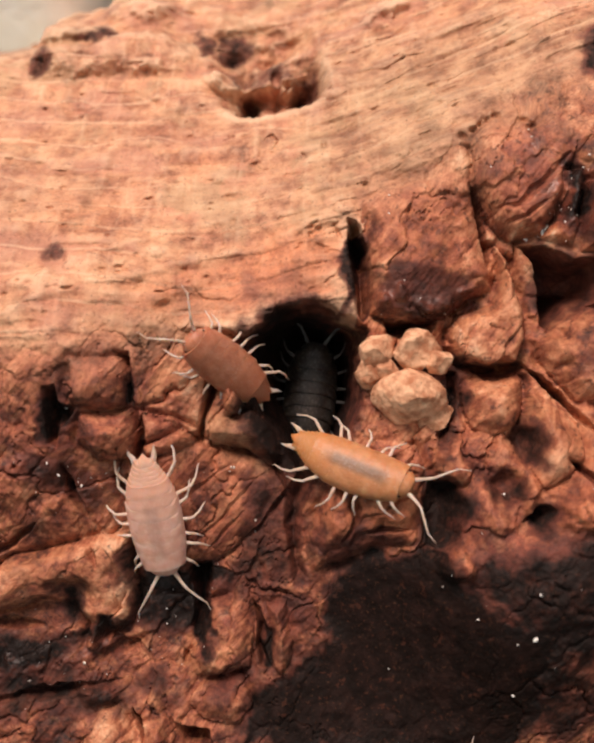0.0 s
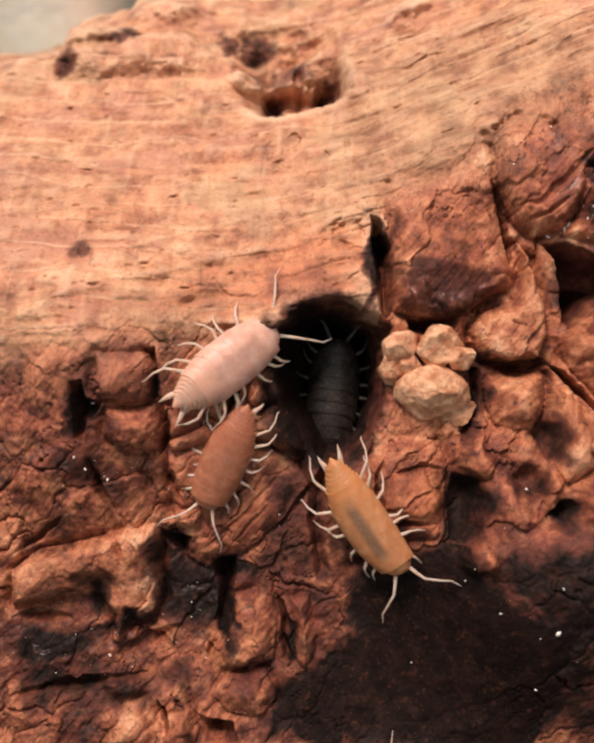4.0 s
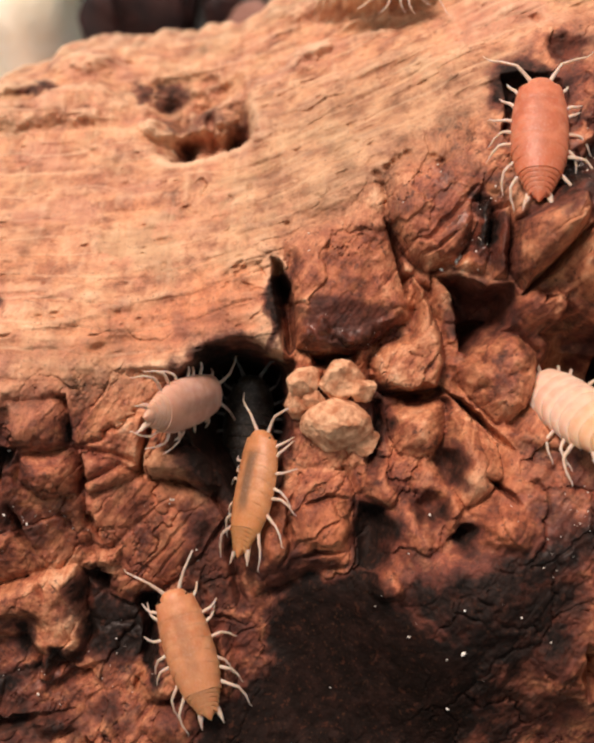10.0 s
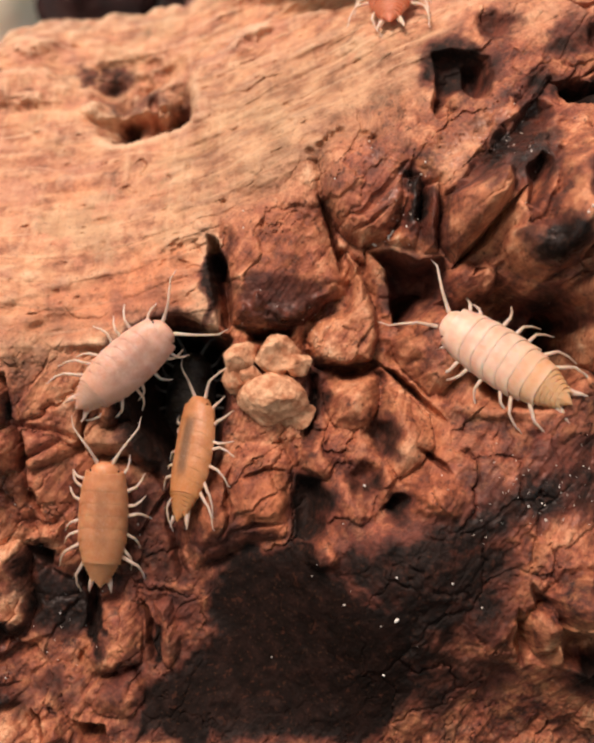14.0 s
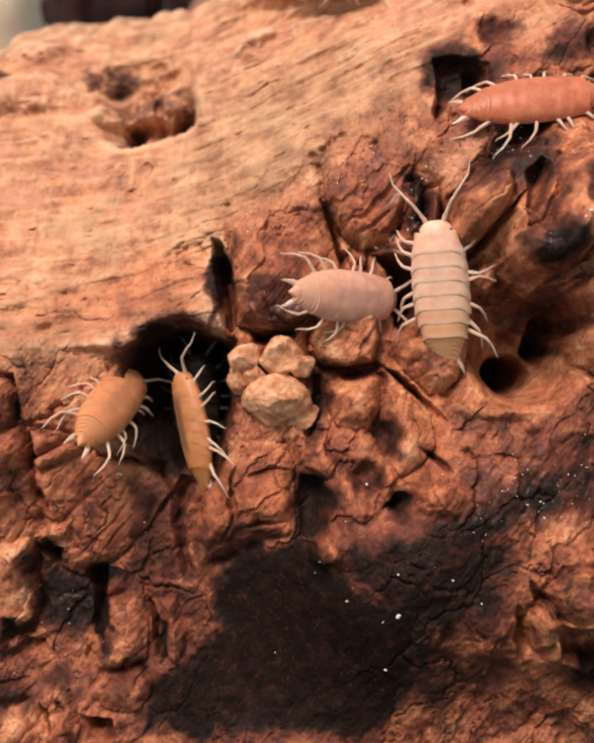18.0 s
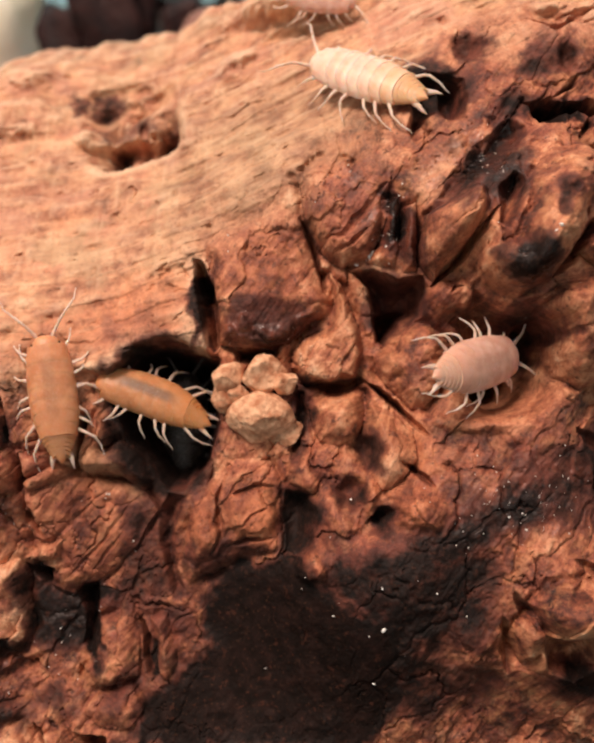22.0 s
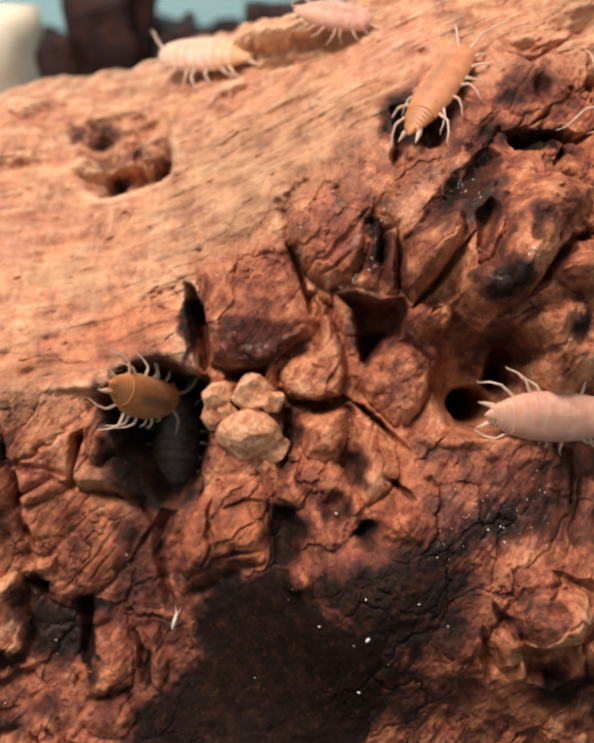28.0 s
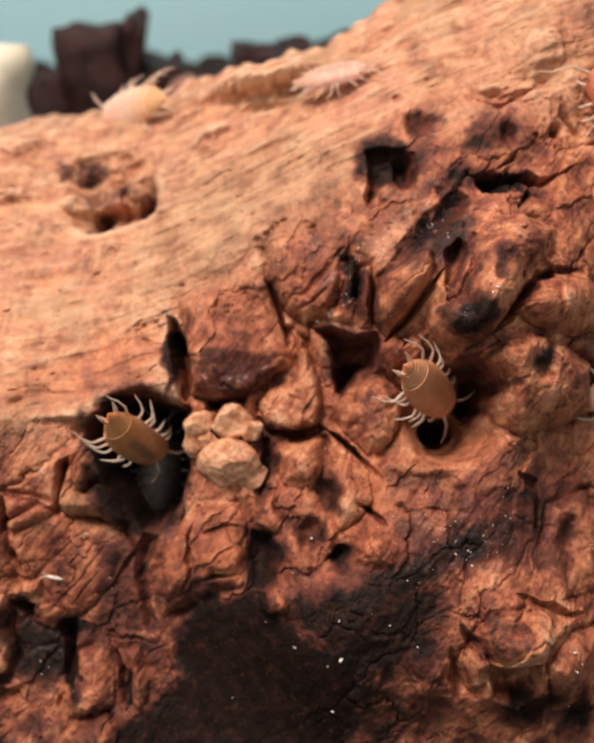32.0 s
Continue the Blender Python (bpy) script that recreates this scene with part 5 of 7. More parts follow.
stain_shade("red", -21.43, 8.11, 5.42, 1.16, 7.65, 0.5, 3)
stain_shade("dark", 26.24, -6.03, 5.55, 3.42, 23.13, 0.5, 3, 3)
stain_shade("red", 28.6, -2.03, 4.76, 3.46, 15.13, 0.8, 3)
stain_shade("dark", 28.91, -8.96, 3.91, 2.61, 15.13, 0.45, 3, 3)
# more painted shade in the recess right of the bore
stain_shade("dark", 23.19, 5.33, 1.42, 2.45, -23.54, 0.6, 3)
stain_shade("red", 15.19, 6.1, 4.85, 4.85, -3.54, 0.4, 3)
lump(32.88, 38.41, 2.7, 2.03, 15.13, 1.6, 3)
lump(34.79, 33.86, 1.79, 3.13, -14.87, 1.4, 3)
pit(33.19, 35.46, 1.17, 0.63, 15.13, 0.9, 2.5)
stain_shade("pale", 33.35, 36.87, 4.94, 4.04, -4.87, 1.0, 3)

# grain: it runs level at the left and climbs to the right; on the face it slants
CLIMB = 0.55 * soft(A + 12, 10) - 0.0022 * (A + 40) ** 2
OVER = B - CLIMB
lies = MASK["top"] > 0.5
ALONG, ACROSS = np.where(lies, A, A * 0.64 + B * 0.77), np.where(lies, OVER, (B * 0.64 - A * 0.77) * 1.3)
top = MASK["top"]
face = 1 - top
calm = 1 - np.clip(0.55 * MASK["dark"] + 0.85 * MASK["calm"], 0, 0.92)
ribs = fractal(A / 9, OVER / 1.1, 3, 3) * 0.6 + 0.4 * np.abs(fractal(A / 5, OVER / 2.1, 8, 2))
steps = np.abs(fractal(A / 1.6, B / 14, 17, 2))
pores = np.clip(fractal(A / 1.3, OVER / 0.55, 21, 2) - 0.85, 0, 1)
furrows = fractal(A / 8, OVER / 1.5, 27, 3)
H += top / (1 + np.exp(-np.clip((A + 9) / 2.5, -30, 30))) * (0.32 * furrows - 0.18 * np.clip(1 - np.abs(fractal(A / 6, OVER / 1.2, 28, 2)) / 0.10, 0, 1))
H += top * (0.20 * ribs - 0.16 * steps - 0.7 * pores + 0.75 * fractal(A / 6, B / 4, 14, 3) + 0.03 * fractal(A / 0.5, B / 0.35, 41, 2))
slant_a, slant_b = A * 0.64 + B * 0.77, B * 0.64 - A * 0.77
FACET, rim = facets(slant_a / 6.2 + 0.35 * WARP_A, slant_b / 3.8 + 0.35 * WARP_B, 1)
broken = 0.55 * FACET * np.clip(rim / 0.12, 0, 1) ** 0.6 - 0.5 * np.clip(1 - rim / 0.04, 0, 1) * np.clip(2.2 * fractal(A / 4, B / 4, 45, 2) - 0.5, 0, 1)
CHIPPED, rim = facets(slant_a / 1.9 + 0.5 * WARP_A, slant_b / 1.2 + 0.5 * WARP_B, 2)
chipped = 0.11 * CHIPPED * np.clip(rim / 0.12, 0, 1) * np.clip(fractal(A / 4, B / 4, 44, 2) + 0.45, 0, 1)
fibres = 1 - np.abs(fractal(slant_a / 6, slant_b / 0.42 + 0.5 * WARP_A, 63, 2))
slant = (A * 0.64 + B * 0.77), (B * 0.64 - A * 0.77)
swell = fractal(A / 5 + WARP_A, B / 4.4 + WARP_B, 5, 3)
H += face * calm * (broken + chipped + 0.34 * swell + 0.06 * fibres + 0.10 * fractal(slant[0] / 4, slant[1] / 0.9, 61, 3) + 0.03 * fractal(A / 0.6, B / 0.6, 71, 2))
# low steps along the top's grain, and short dark checks in the face
layer = OVER / 2.3 + 0.35 * fractal(A / 11, B / 7, 47, 3) + 0.08 * WARP_B
H += top * 0.20 * np.clip((layer - np.floor(layer)) / 0.14, 0, 1) * (0.4 + 0.6 * LATTICE[np.floor(layer).astype(int) & 255, 9])
H += top * 0.10 * np.abs(fractal(A / 0.9, B / 5, 52, 2)) - top * 0.25 * np.clip(fractal(A / 0.8, B / 0.7, 55, 2) - 0.8, 0, 1)
check = np.abs(fractal(A / 3.1 + WARP_A, B / 3.1 + WARP_B, 57, 2))
H -= face * calm * 0.45 * np.clip(1 - check / 0.028, 0, 1) * np.clip(3 * value_noise(A / 5, B / 5, 58), 0, 1)
H += 0.010 * fractal(A / 0.3, B / 0.3, 81, 2)


def smoothed(grid, reach):
    """The grid averaged over squares, twice."""
    k = int(reach / STEP)
    for _ in range(2):
        for axis in (0, 1):
            padded = np.concatenate([np.repeat(grid.take([0], axis), k + 1, axis), grid, np.repeat(grid.take([-1], axis), k, axis)], axis)
            total = padded.cumsum(axis)
            n = grid.shape[axis]
            grid = (total.take(range(2 * k + 1, 2 * k + 1 + n), axis) - total.take(range(0, n), axis)) / (2 * k + 1)
    return grid


# crests that stand above their surroundings are paler
PALER = np.clip((H - smoothed(H, 0.7)) / 0.35, 0, 1)
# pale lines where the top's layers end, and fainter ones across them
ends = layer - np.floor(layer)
PALER = np.maximum(PALER, top * np.clip(1 - np.abs(ends - 0.10) / 0.07, 0, 1) * np.clip(0.55 + fractal(A / 6, B / 4, 49, 2), 0, 1))
PALER = np.maximum(PALER, 0.45 * top * np.exp(-(fractal(A / 3.2 + 0.2 * WARP_A, B / 15, 53, 2) / 0.05) ** 2) * np.clip(0.3 + fractal(A / 5, B / 3, 54, 2), 0, 1))


# ---- the bark as a solid, split into the pieces that show ----
def on_bark(a, b, h):
    """A place in metres from the sheet's millimetres."""
    return ORIGIN + (a * SIDE + b * RISE + h * OUT) / 1000


def sample(grid, a, b):
    """A grid's value at (a, b), between its nodes."""
    x, y = np.clip((a - A0) / STEP, 0, len(ga) - 1.001), np.clip((b - B0) / STEP, 0, len(gb) - 1.001)
    i, j = int(x), int(y)
    u, v = x - i, y - j
    return (grid[j, i] * (1 - u) + grid[j, i + 1] * u) * (1 - v) + (grid[j + 1, i] * (1 - u) + grid[j + 1, i + 1] * u) * v


def build_bark():
    bark = tagged(new("cork_bark"), "weathered reddish-brown cork bark with holes, cracks and knobs", "bark")
    rows, cols = A.shape
    places = (ORIGIN + (A[..., None] * SIDE + B[..., None] * RISE + H[..., None] * OUT) / 1000).reshape(-1, 3)
    slope_b, slope_a = np.gradient(H, STEP)
    normal = -slope_a[..., None] * SIDE - slope_b[..., None] * RISE + OUT
    normal = (normal / np.linalg.norm(normal, axis=-1, keepdims=True)).reshape(-1, 3)
    index = np.arange(rows * cols).reshape(rows, cols)
    quads = np.stack([index[:-1, :-1], index[:-1, 1:], index[1:, 1:], index[1:, :-1]], -1).reshape(-1, 4)
    owner = PIECE[:-1, :-1].reshape(-1)
    flat = {key: grid.reshape(-1) for key, grid in MASK.items()}
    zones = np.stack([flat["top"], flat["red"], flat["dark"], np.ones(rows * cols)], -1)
    tint = np.where(lies, 0.5, 0.7 * FACET + 0.3 * CHIPPED)
    marks = np.stack([flat["pale"], flat["orange"], flat["wet"], np.ones(rows * cols)], -1)
    swing = np.where(lies, 0.0, (FACET - 0.5) * 1.1)
    grain = np.stack([((ALONG * np.cos(swing) + ACROSS * np.sin(swing)) / 4).reshape(-1), ((ACROSS * np.cos(swing) - ALONG * np.sin(swing)) / 0.9).reshape(-1), np.where(lies, 0.0, FACET * 7).reshape(-1)], -1)

    def patch(name, faces, label=""):
        used, local = np.unique(faces, return_inverse=True)
        mesh = bpy.data.meshes.new(name)
        mesh.vertices.add(len(used)), mesh.loops.add(faces.size), mesh.polygons.add(len(faces))
        mesh.vertices.foreach_set("co", places[used].astype(np.float32).ravel())
        mesh.loops.foreach_set("vertex_index", local.astype(np.int32).ravel())
        mesh.polygons.foreach_set("loop_start", np.arange(0, faces.size, 4, dtype=np.int32))
        mesh.update(calc_edges=True)
        for key, values, kind in (("zones", zones, "FLOAT_COLOR"), ("marks", marks, "FLOAT_COLOR")):
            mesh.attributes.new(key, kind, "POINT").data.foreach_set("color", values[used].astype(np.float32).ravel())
        mesh.attributes.new("paler", "FLOAT", "POINT").data.foreach_set("value", PALER.reshape(-1)[used].astype(np.float32))
        mesh.attributes.new("tint", "FLOAT", "POINT").data.foreach_set("value", tint.reshape(-1)[used].astype(np.float32))
        mesh.attributes.new("green", "FLOAT", "POINT").data.foreach_set("value", flat["green"][used].astype(np.float32))
        mesh.attributes.new("grain", "FLOAT_VECTOR", "POINT").data.foreach_set("vector", grain[used].astype(np.float32).ravel())
        mesh.polygons.foreach_set("use_smooth", np.ones(len(faces), bool))
        mesh.normals_split_custom_set_from_vertices(normal[used].astype(np.float32))
        mesh.materials.append(BARK)
        ob = new(name, mesh)
        ob.parent = bark
        return tagged(ob, label)

    patch("bark_body", quads[owner == 0])
    for n, name in enumerate(PIECES, 1):
        if (owner == n).sum() > 40:
            patch(name, quads[owner == n])
    # the sides and the back, out of sight
    bm = bmesh.new()
    rim = np.concatenate([index[0, ::20], index[::20, -1], index[-1, ::-20], index[::-20, 0]])
    near = [bm.verts.new(places[i]) for i in rim]
    far = []
    for i in rim:
        a, b = A.flat[i], B.flat[i]
        far.append(bm.verts.new(on_bark(a * 0.9, b * 0.85, min(H.flat[i], -35) - 24)))
    for n in range(len(rim)):
        m = (n + 1) % len(rim)
        if rim[n] != rim[m]:
            bm.faces.new((near[m], near[n], far[n], far[m]))
    bm.faces.new(far)
    part("bark_back", bm, BARK, bark)
    return bark


def crumb(parent, a, b, ra, rb, rh, lift, seed, turn=0.0, hollow=0.0):
    """A pale broken lump of cork with flat breaks; hollow: how far its middle is sunk."""
    bm = bmesh.new()
    bmesh.ops.create_icosphere(bm, subdivisions=4, radius=1.0)
    rng = random.Random(seed)
    cuts = [(Vector((rng.uniform(-1, 1), rng.uniform(-1, 1), rng.uniform(-0.5, 1))).normalized(), rng.uniform(0.52, 0.86)) for _ in range(13)]
    c, s = math.cos(radians(turn)), math.sin(radians(turn))
    h = sample(H, a, b)
    for v in bm.verts:
        p = v.co.copy()
        for way, reach in cuts:
            over = p.dot(way) - reach
            if over > 0:
                p -= way * over * 0.92
        p *= 1.2 + 0.07 * noise.fractal(v.co * 2.4 + Vector((seed, 0, 0)), 1.0, 2.0, 4) + 0.03 * noise.noise(v.co * 9 + Vector((seed, 3, 0)))
        p.z -= hollow * max(0.0, 1 - (p.x * p.x + p.y * p.y) / 0.4) * (p.z > 0)
        x, y = p.x * ra, p.y * rb
        v.co = on_bark(a + c * x - s * y, b + s * x + c * y, h + lift + p.z * rh)
    part("cork_crumb", bm, CRUMB, parent, "pale tan broken cork crumb")


bark = build_bark()
crumb(bark, -0.8, 1.0, 2.9, 1.9, 1.7, 1.2, 6, 8)
crumb(bark, -0.2, 4.3, 2.0, 1.8, 1.3, 1.0, 5, -12, 0.5)
crumb(bark, -3.3, 4.2, 1.55, 1.25, 1.2, 0.9, 3, 25)
crumb(bark, -4.0, 2.5, 1.15, 1.45, 1.1, 0.7, 4, -20)
crumb(bark, -2.7, 3.0, 0.95, 0.95, 0.9, 0.9, 8, 40)
crumb(bark, 1.5, 3.4, 1.15, 1.15, 1.0, 0.9, 7, 0)
crumb(bark, 1.4, -1.2, 1.40, 1.05, 0.8, 0.3, 9, 30)
crumb(bark, -1.6, -0.7, 1.70, 0.85, 0.8, 0.4, 10, -15)


def build_grit():
    """Tiny white grains that lie on the bark; some stand in for wet glints."""
    bm = bmesh.new()
    rng = random.Random(5)

    def grain(a, b, r, long=1.0):
        h = sample(H, a, b)
        made = bmesh.ops.create_icosphere(bm, subdivisions=1, radius=1.0)["verts"]
        t = rng.uniform(0, 6.28)
        for v in made:
            x, y, z = v.co.x * r * long, v.co.y * r, v.co.z * r
            v.co = on_bark(a + math.cos(t) * x - math.sin(t) * y, b + math.sin(t) * x + math.cos(t) * y, h + r * 0.5 + z)

    grain(8.35, -17.37, 0.17, 1.6)
    grain(6.54, -6.89, 0.13, 1.1)
    grain(8.44, -13.73, 0.09, 1.2)
    grain(12.86, -14.50, 0.09, 1.1)
    grain(15.21, -16.68, 0.08, 1.2)
    grain(7.28, -22.55, 0.1, 1.7)
    grain(-2.09, -21.72, 0.07, 1)
    grain(4.30, -16.32, 0.08, 2)
    grain(-2.46, 16.90, 0.08, 1)
    grain(-2.51, 15.34, 0.07, 1)
    grain(20.46, -9.81, 0.1, 1.5)
    grain(20.24, -8.48, 0.09, 1)
    grain(19.12, -8.65, 0.09, 1.2)
    grain(-14.88, -5.27, 0.1, 1.2)
    grain(-15.23, -5.58, 0.08, 1)
    grain(8.53, 22.10, 0.08, 2)
    grain(8.65, 21.37, 0.07, 1)
    grain(12.97, 19.79, 0.09, 1.3)
    grain(12.67, 18.91, 0.09, 1)
    # these long grains stand in for the shine on a wet edge
    grain(8.69, 13.41, 0.12, 2.4)
    grain(9.80, 14.03, 0.13, 3.5)
    grain(10.07, 14.26, 0.1, 3)
    grain(11.18, 14.55, 0.08, 1.5)
    grain(21.02, 21.64, 0.07, 1)
    grain(20.06, 20.52, 0.07, 1.4)
    grain(5.43, 18.92, 0.08, 1)
    grain(-28.17, -0.40, 0.12, 1.4)
    grain(-28.67, -5.72, 0.1, 1.6)
    grain(-27.02, -6.64, 0.11, 1.6)
    grain(-29.42, -4.69, 0.1, 1.3)
    grain(-24.10, -5.34, 0.1, 1.4)
    grain(-27.04, -21.39, 0.12, 1.5)
    grain(-15.11, -5.23, 0.1, 1.2)
    grain(-13.12, -9.68, 0.09, 1)
    grain(-13.14, -10.74, 0.07, 1)
    grain(-20.49, -17.25, 0.07, 1.2)
    grain(-9.95, 0.75, 0.07, 1)
    grain(23.36, 13.77, 0.14, 1.5)
    grain(22.98, 13.39, 0.1, 1.2)
    grain(28.60, -17.79, 0.1, 2.2)
    grain(28.61, -19.40, 0.1, 2)
    grain(18.52, -5.08, 0.07, 1)
    grain(20.46, -8.61, 0.08, 1)
    # clouds of grains; those over wet bark imitate its glints
    CLOUDS = [(21.3, -7.7, 2.4, 1.6, 35), (18.4, -9.0, 3.5, 2.3, 20), (20.3, 20.5, 1.2, 2.0, 15), (11.0, 15.1, 1.0, 2.0, 12), (-26.4, -6.6, 3.5, 1.5, 17), (-30.2, -20.6, 4.3, 2.0, 15), (-19.8, -16.2, 2.4, 2.4, 15), (0.7, 7.8, 2.5, 1.0, 12), (28.7, -18.4, 0.6, 2.2, 8), (9.5, -14.2, 5.0, 3.5, 7), (27.3, 6.8, 1.7, 1.7, 7)]
    for ca, cb, ra, rb, count in CLOUDS:
        for _ in range(count):
            grain(ca + rng.gauss(0, ra), cb + rng.gauss(0, rb), rng.uniform(0.025, 0.055), rng.uniform(1, 1.8))
    mesh = bpy.data.meshes.new("grit")
    bm.to_mesh(mesh)
    bm.free()
    mesh.materials.append(GRIT)
    tagged(new("grit", mesh), "tiny white mineral grains and wet glints made as specks on dark bark", "grit", kind="stuff")


build_grit()


# ---- isopods, in millimetres: x to the head, z up ----
def tube(bm, points, radii, sides=7):
    rings = []
    for n, (p, r) in enumerate(zip(points, radii)):
        p = Vector(p)
        way = Vector(points[min(n + 1, len(points) - 1)]) - Vector(points[max(n - 1, 0)])
        q = way.normalized().to_track_quat("Z", "Y")
        rings.append([bm.verts.new((p + q @ Vector((r * math.cos(k * 2 * math.pi / sides), r * math.sin(k * 2 * math.pi / sides), 0))) / 1000) for k in range(sides)])
    for low, high in zip(rings[:-1], rings[1:]):
        for k in range(sides):
            bm.faces.new((low[k], low[(k + 1) % sides], high[(k + 1) % sides], high[k]))
    bm.faces.new(rings[0][::-1]), bm.faces.new(rings[-1])


def shell(bm, stations, sides=22):
    """A closed shell through (x, half width, height, sweep) stations; sweep draws the lower corners back."""
    rings, rim = [], bm.verts.layers.float.new("rim")
    for x, w, h, sweep in stations:
        ring = []
        for k in range(sides):
            t = -0.62 + (math.pi + 1.24) * k / (sides - 1)
            y, z = w * math.cos(t), h * math.sin(t)
            if z < 0:
                z, y = z * 0.55, y * 0.96
            corner = max(0.0, abs(math.cos(t)) - 0.55) / 0.45
            ring.append(bm.verts.new(((x - sweep * corner**2) / 1000, y / 1000, (0.75 + z) / 1000)))
        rings.append(ring)
    if len(stations) == 6:
        for v in rings[3] + rings[4] + rings[5]:
            v[rim] = 1.0
    for low, high in zip(rings[:-1], rings[1:]):
        for k in range(sides):
            m = (k + 1) % sides
            bm.faces.new((low[k], low[m], high[m], high[k]))
    bm.faces.new(rings[0][::-1]), bm.faces.new(rings[-1])
    bmesh.ops.recalc_face_normals(bm, faces=bm.faces)


def isopod(colour, label, seed, bend=0.0, size=1.0, wide=1.0, limb=None, step=0.004):
    """A woodlouse about 11 mm long: head with eyes, seven plates, tail plates, tail spikes, feelers and legs."""
    limb = limb or LIMB
    rng = random.Random(seed)
    skin = SHELLS[colour]
    body = tagged(new("isopod"), label, "isopod", "isopods on the bark")

    def bent(bm):
        """Curves the body sideways."""
        if bend:
            for v in bm.verts:
                x = v.co.x
                v.co.y += bend * (x * 1000) ** 2 / 1000
        return bm

    def swell(s):
        """Half width along the body, s from the head (0) to the tail (1)."""
        return 2.28 * (1 - abs(2 * s - 0.92) ** 2.6 * 0.40) if s < 0.66 else 2.28 * (0.968 - 1.2 * (s - 0.66))

    bm = bmesh.new()
    shell(bm, [(5.45, 0.55, 0.42, 0.10), (5.32, 1.0, 0.78, 0.12), (5.0, 1.28, 1.0, 0.12), (4.5, 1.45, 1.16, 0.1), (4.0, 1.5, 1.2, 0.1)])
    head = part("head", bent(bm), skin, body)
    for side in (1, -1):
        bm = bmesh.new()
        bmesh.ops.create_icosphere(bm, subdivisions=2, radius=0.00011)
        bmesh.ops.translate(bm, verts=bm.verts, vec=(0.0047, side * 0.00125, 0.00118))
        part("eye", bent(bm), EYE, head, "small black eye")
    x = 4.3
    for n in range(7):
        long = 1.08 if n else 1.2
        s0, s1 = (5.3 - x) / 10.6, (5.3 - x + long) / 10.6
        w0, w1 = swell(s0), swell(s1)
        h0, h1 = 0.54 * w0 + 0.26, 0.54 * w1 + 0.26
        tuck = 1.0 if n < 5 else 0.62
        bm = bmesh.new()
        shell(bm, [(x + 0.3, w0 * (0.95 - step), h0 * 0.97, 0.0), (x, w0 * (0.997 - step), h0 * (1.0 - 0.25 * step), 0.1), (x - 0.5 * long, (w0 + w1) * 0.5, (h0 + h1) * 0.503, 0.22),
                   (x - long * 0.86, w1 * (1.006 + 0.6 * step), h1 * (1.002 + 0.3 * step), 0.40 * tuck), (x - long * 0.98, w1 * (1.004 + 0.7 * step), h1 * (1.002 + 0.3 * step), 0.74 * tuck), (x - long * 1.04, w1 * 0.997, h1 * 1.0, 0.62 * tuck)])
        part("back_plate", bent(bm), skin, body)
        x -= long
    for n in range(5):
        w0 = 1.68 - 0.19 * n
        bm = bmesh.new()
        shell(bm, [(x + 0.3, w0 * 0.99, 1.18 - 0.15 * n, 0.0), (x + 0.05, w0 * 1.01, 1.18 - 0.15 * n, 0.10), (x - 0.30, w0 * 0.96, 1.06 - 0.15 * n, 0.38), (x - 0.40, w0 * 0.91, 1.02 - 0.15 * n, 0.40)], 16)
        part("tail_plate", bent(bm), skin, body)
        x -= 0.36
    bm = bmesh.new()
    shell(bm, [(x + 0.15, 0.86, 0.50, 0), (x - 0.22, 0.62, 0.42, 0), (x - 0.6, 0.26, 0.26, 0), (x - 0.85, 0.05, 0.1, 0)], 12)
    part("tail_tip", bent(bm), skin, body)
    for side in (1, -1):
        end = rng.uniform(0.95, 1.35)
        bm = bmesh.new()
        tube(bm, [(x + 0.35, side * 0.60, 0.55), (x - 0.15, side * 0.80, 0.58), (x - 0.50, side * 0.88, 0.55), (x - 0.95, side * (0.25 + 0.7 * end), 0.48), (x - 1.45, side * end, 0.40)], (0.26, 0.27, 0.24, 0.15, 0.03))
        part("tail_spike", bent(bm), limb, body, "pale pointed tail spike")
    legs = []
    for side in (1, -1):
        spread, elbow = rng.uniform(0.8, 1.2), radians(rng.uniform(38, 66))
        ex, ey = 1.75, side * 1.05 * spread
        bm = bmesh.new()
        tube(bm, [(0, 0, 0), (0.5, side * 0.22, 0.1), (0.95, side * 0.5 * spread, 0.3)], (0.19, 0.19, 0.15))
        feeler = part("antenna", bm, limb, body, "pale jointed antenna")
        feeler.location = (0.0050, side * 0.00060 + bend * 0.025, 0.0009)
        bm = bmesh.new()
        tube(bm, [(0.92, side * 0.48 * spread, 0.29), (1.35, side * 0.78 * spread, 0.48), (ex, ey, 0.58)], (0.15, 0.14, 0.12))
        part("antenna_segment", bm, limb, feeler)
        bm = bmesh.new()
        tube(bm, [(ex - 0.03, ey, 0.58), (ex + 1.3 * math.cos(elbow), ey + side * 1.3 * math.sin(elbow), 0.50), (ex + 2.2 * math.cos(elbow), ey + side * 2.2 * math.sin(elbow), 0.28), (ex + 3.1 * math.cos(elbow - 0.15), ey + side * 3.1 * math.sin(elbow - 0.15), 0.0)], (0.12, 0.10, 0.075, 0.03))
        part("antenna_tip", bm, limb, feeler)
        legs.append((feeler, 100 + side, 7.0))
        for n in range(7):
            rake = 0.72 - 0.27 * n + rng.uniform(-0.16, 0.16)
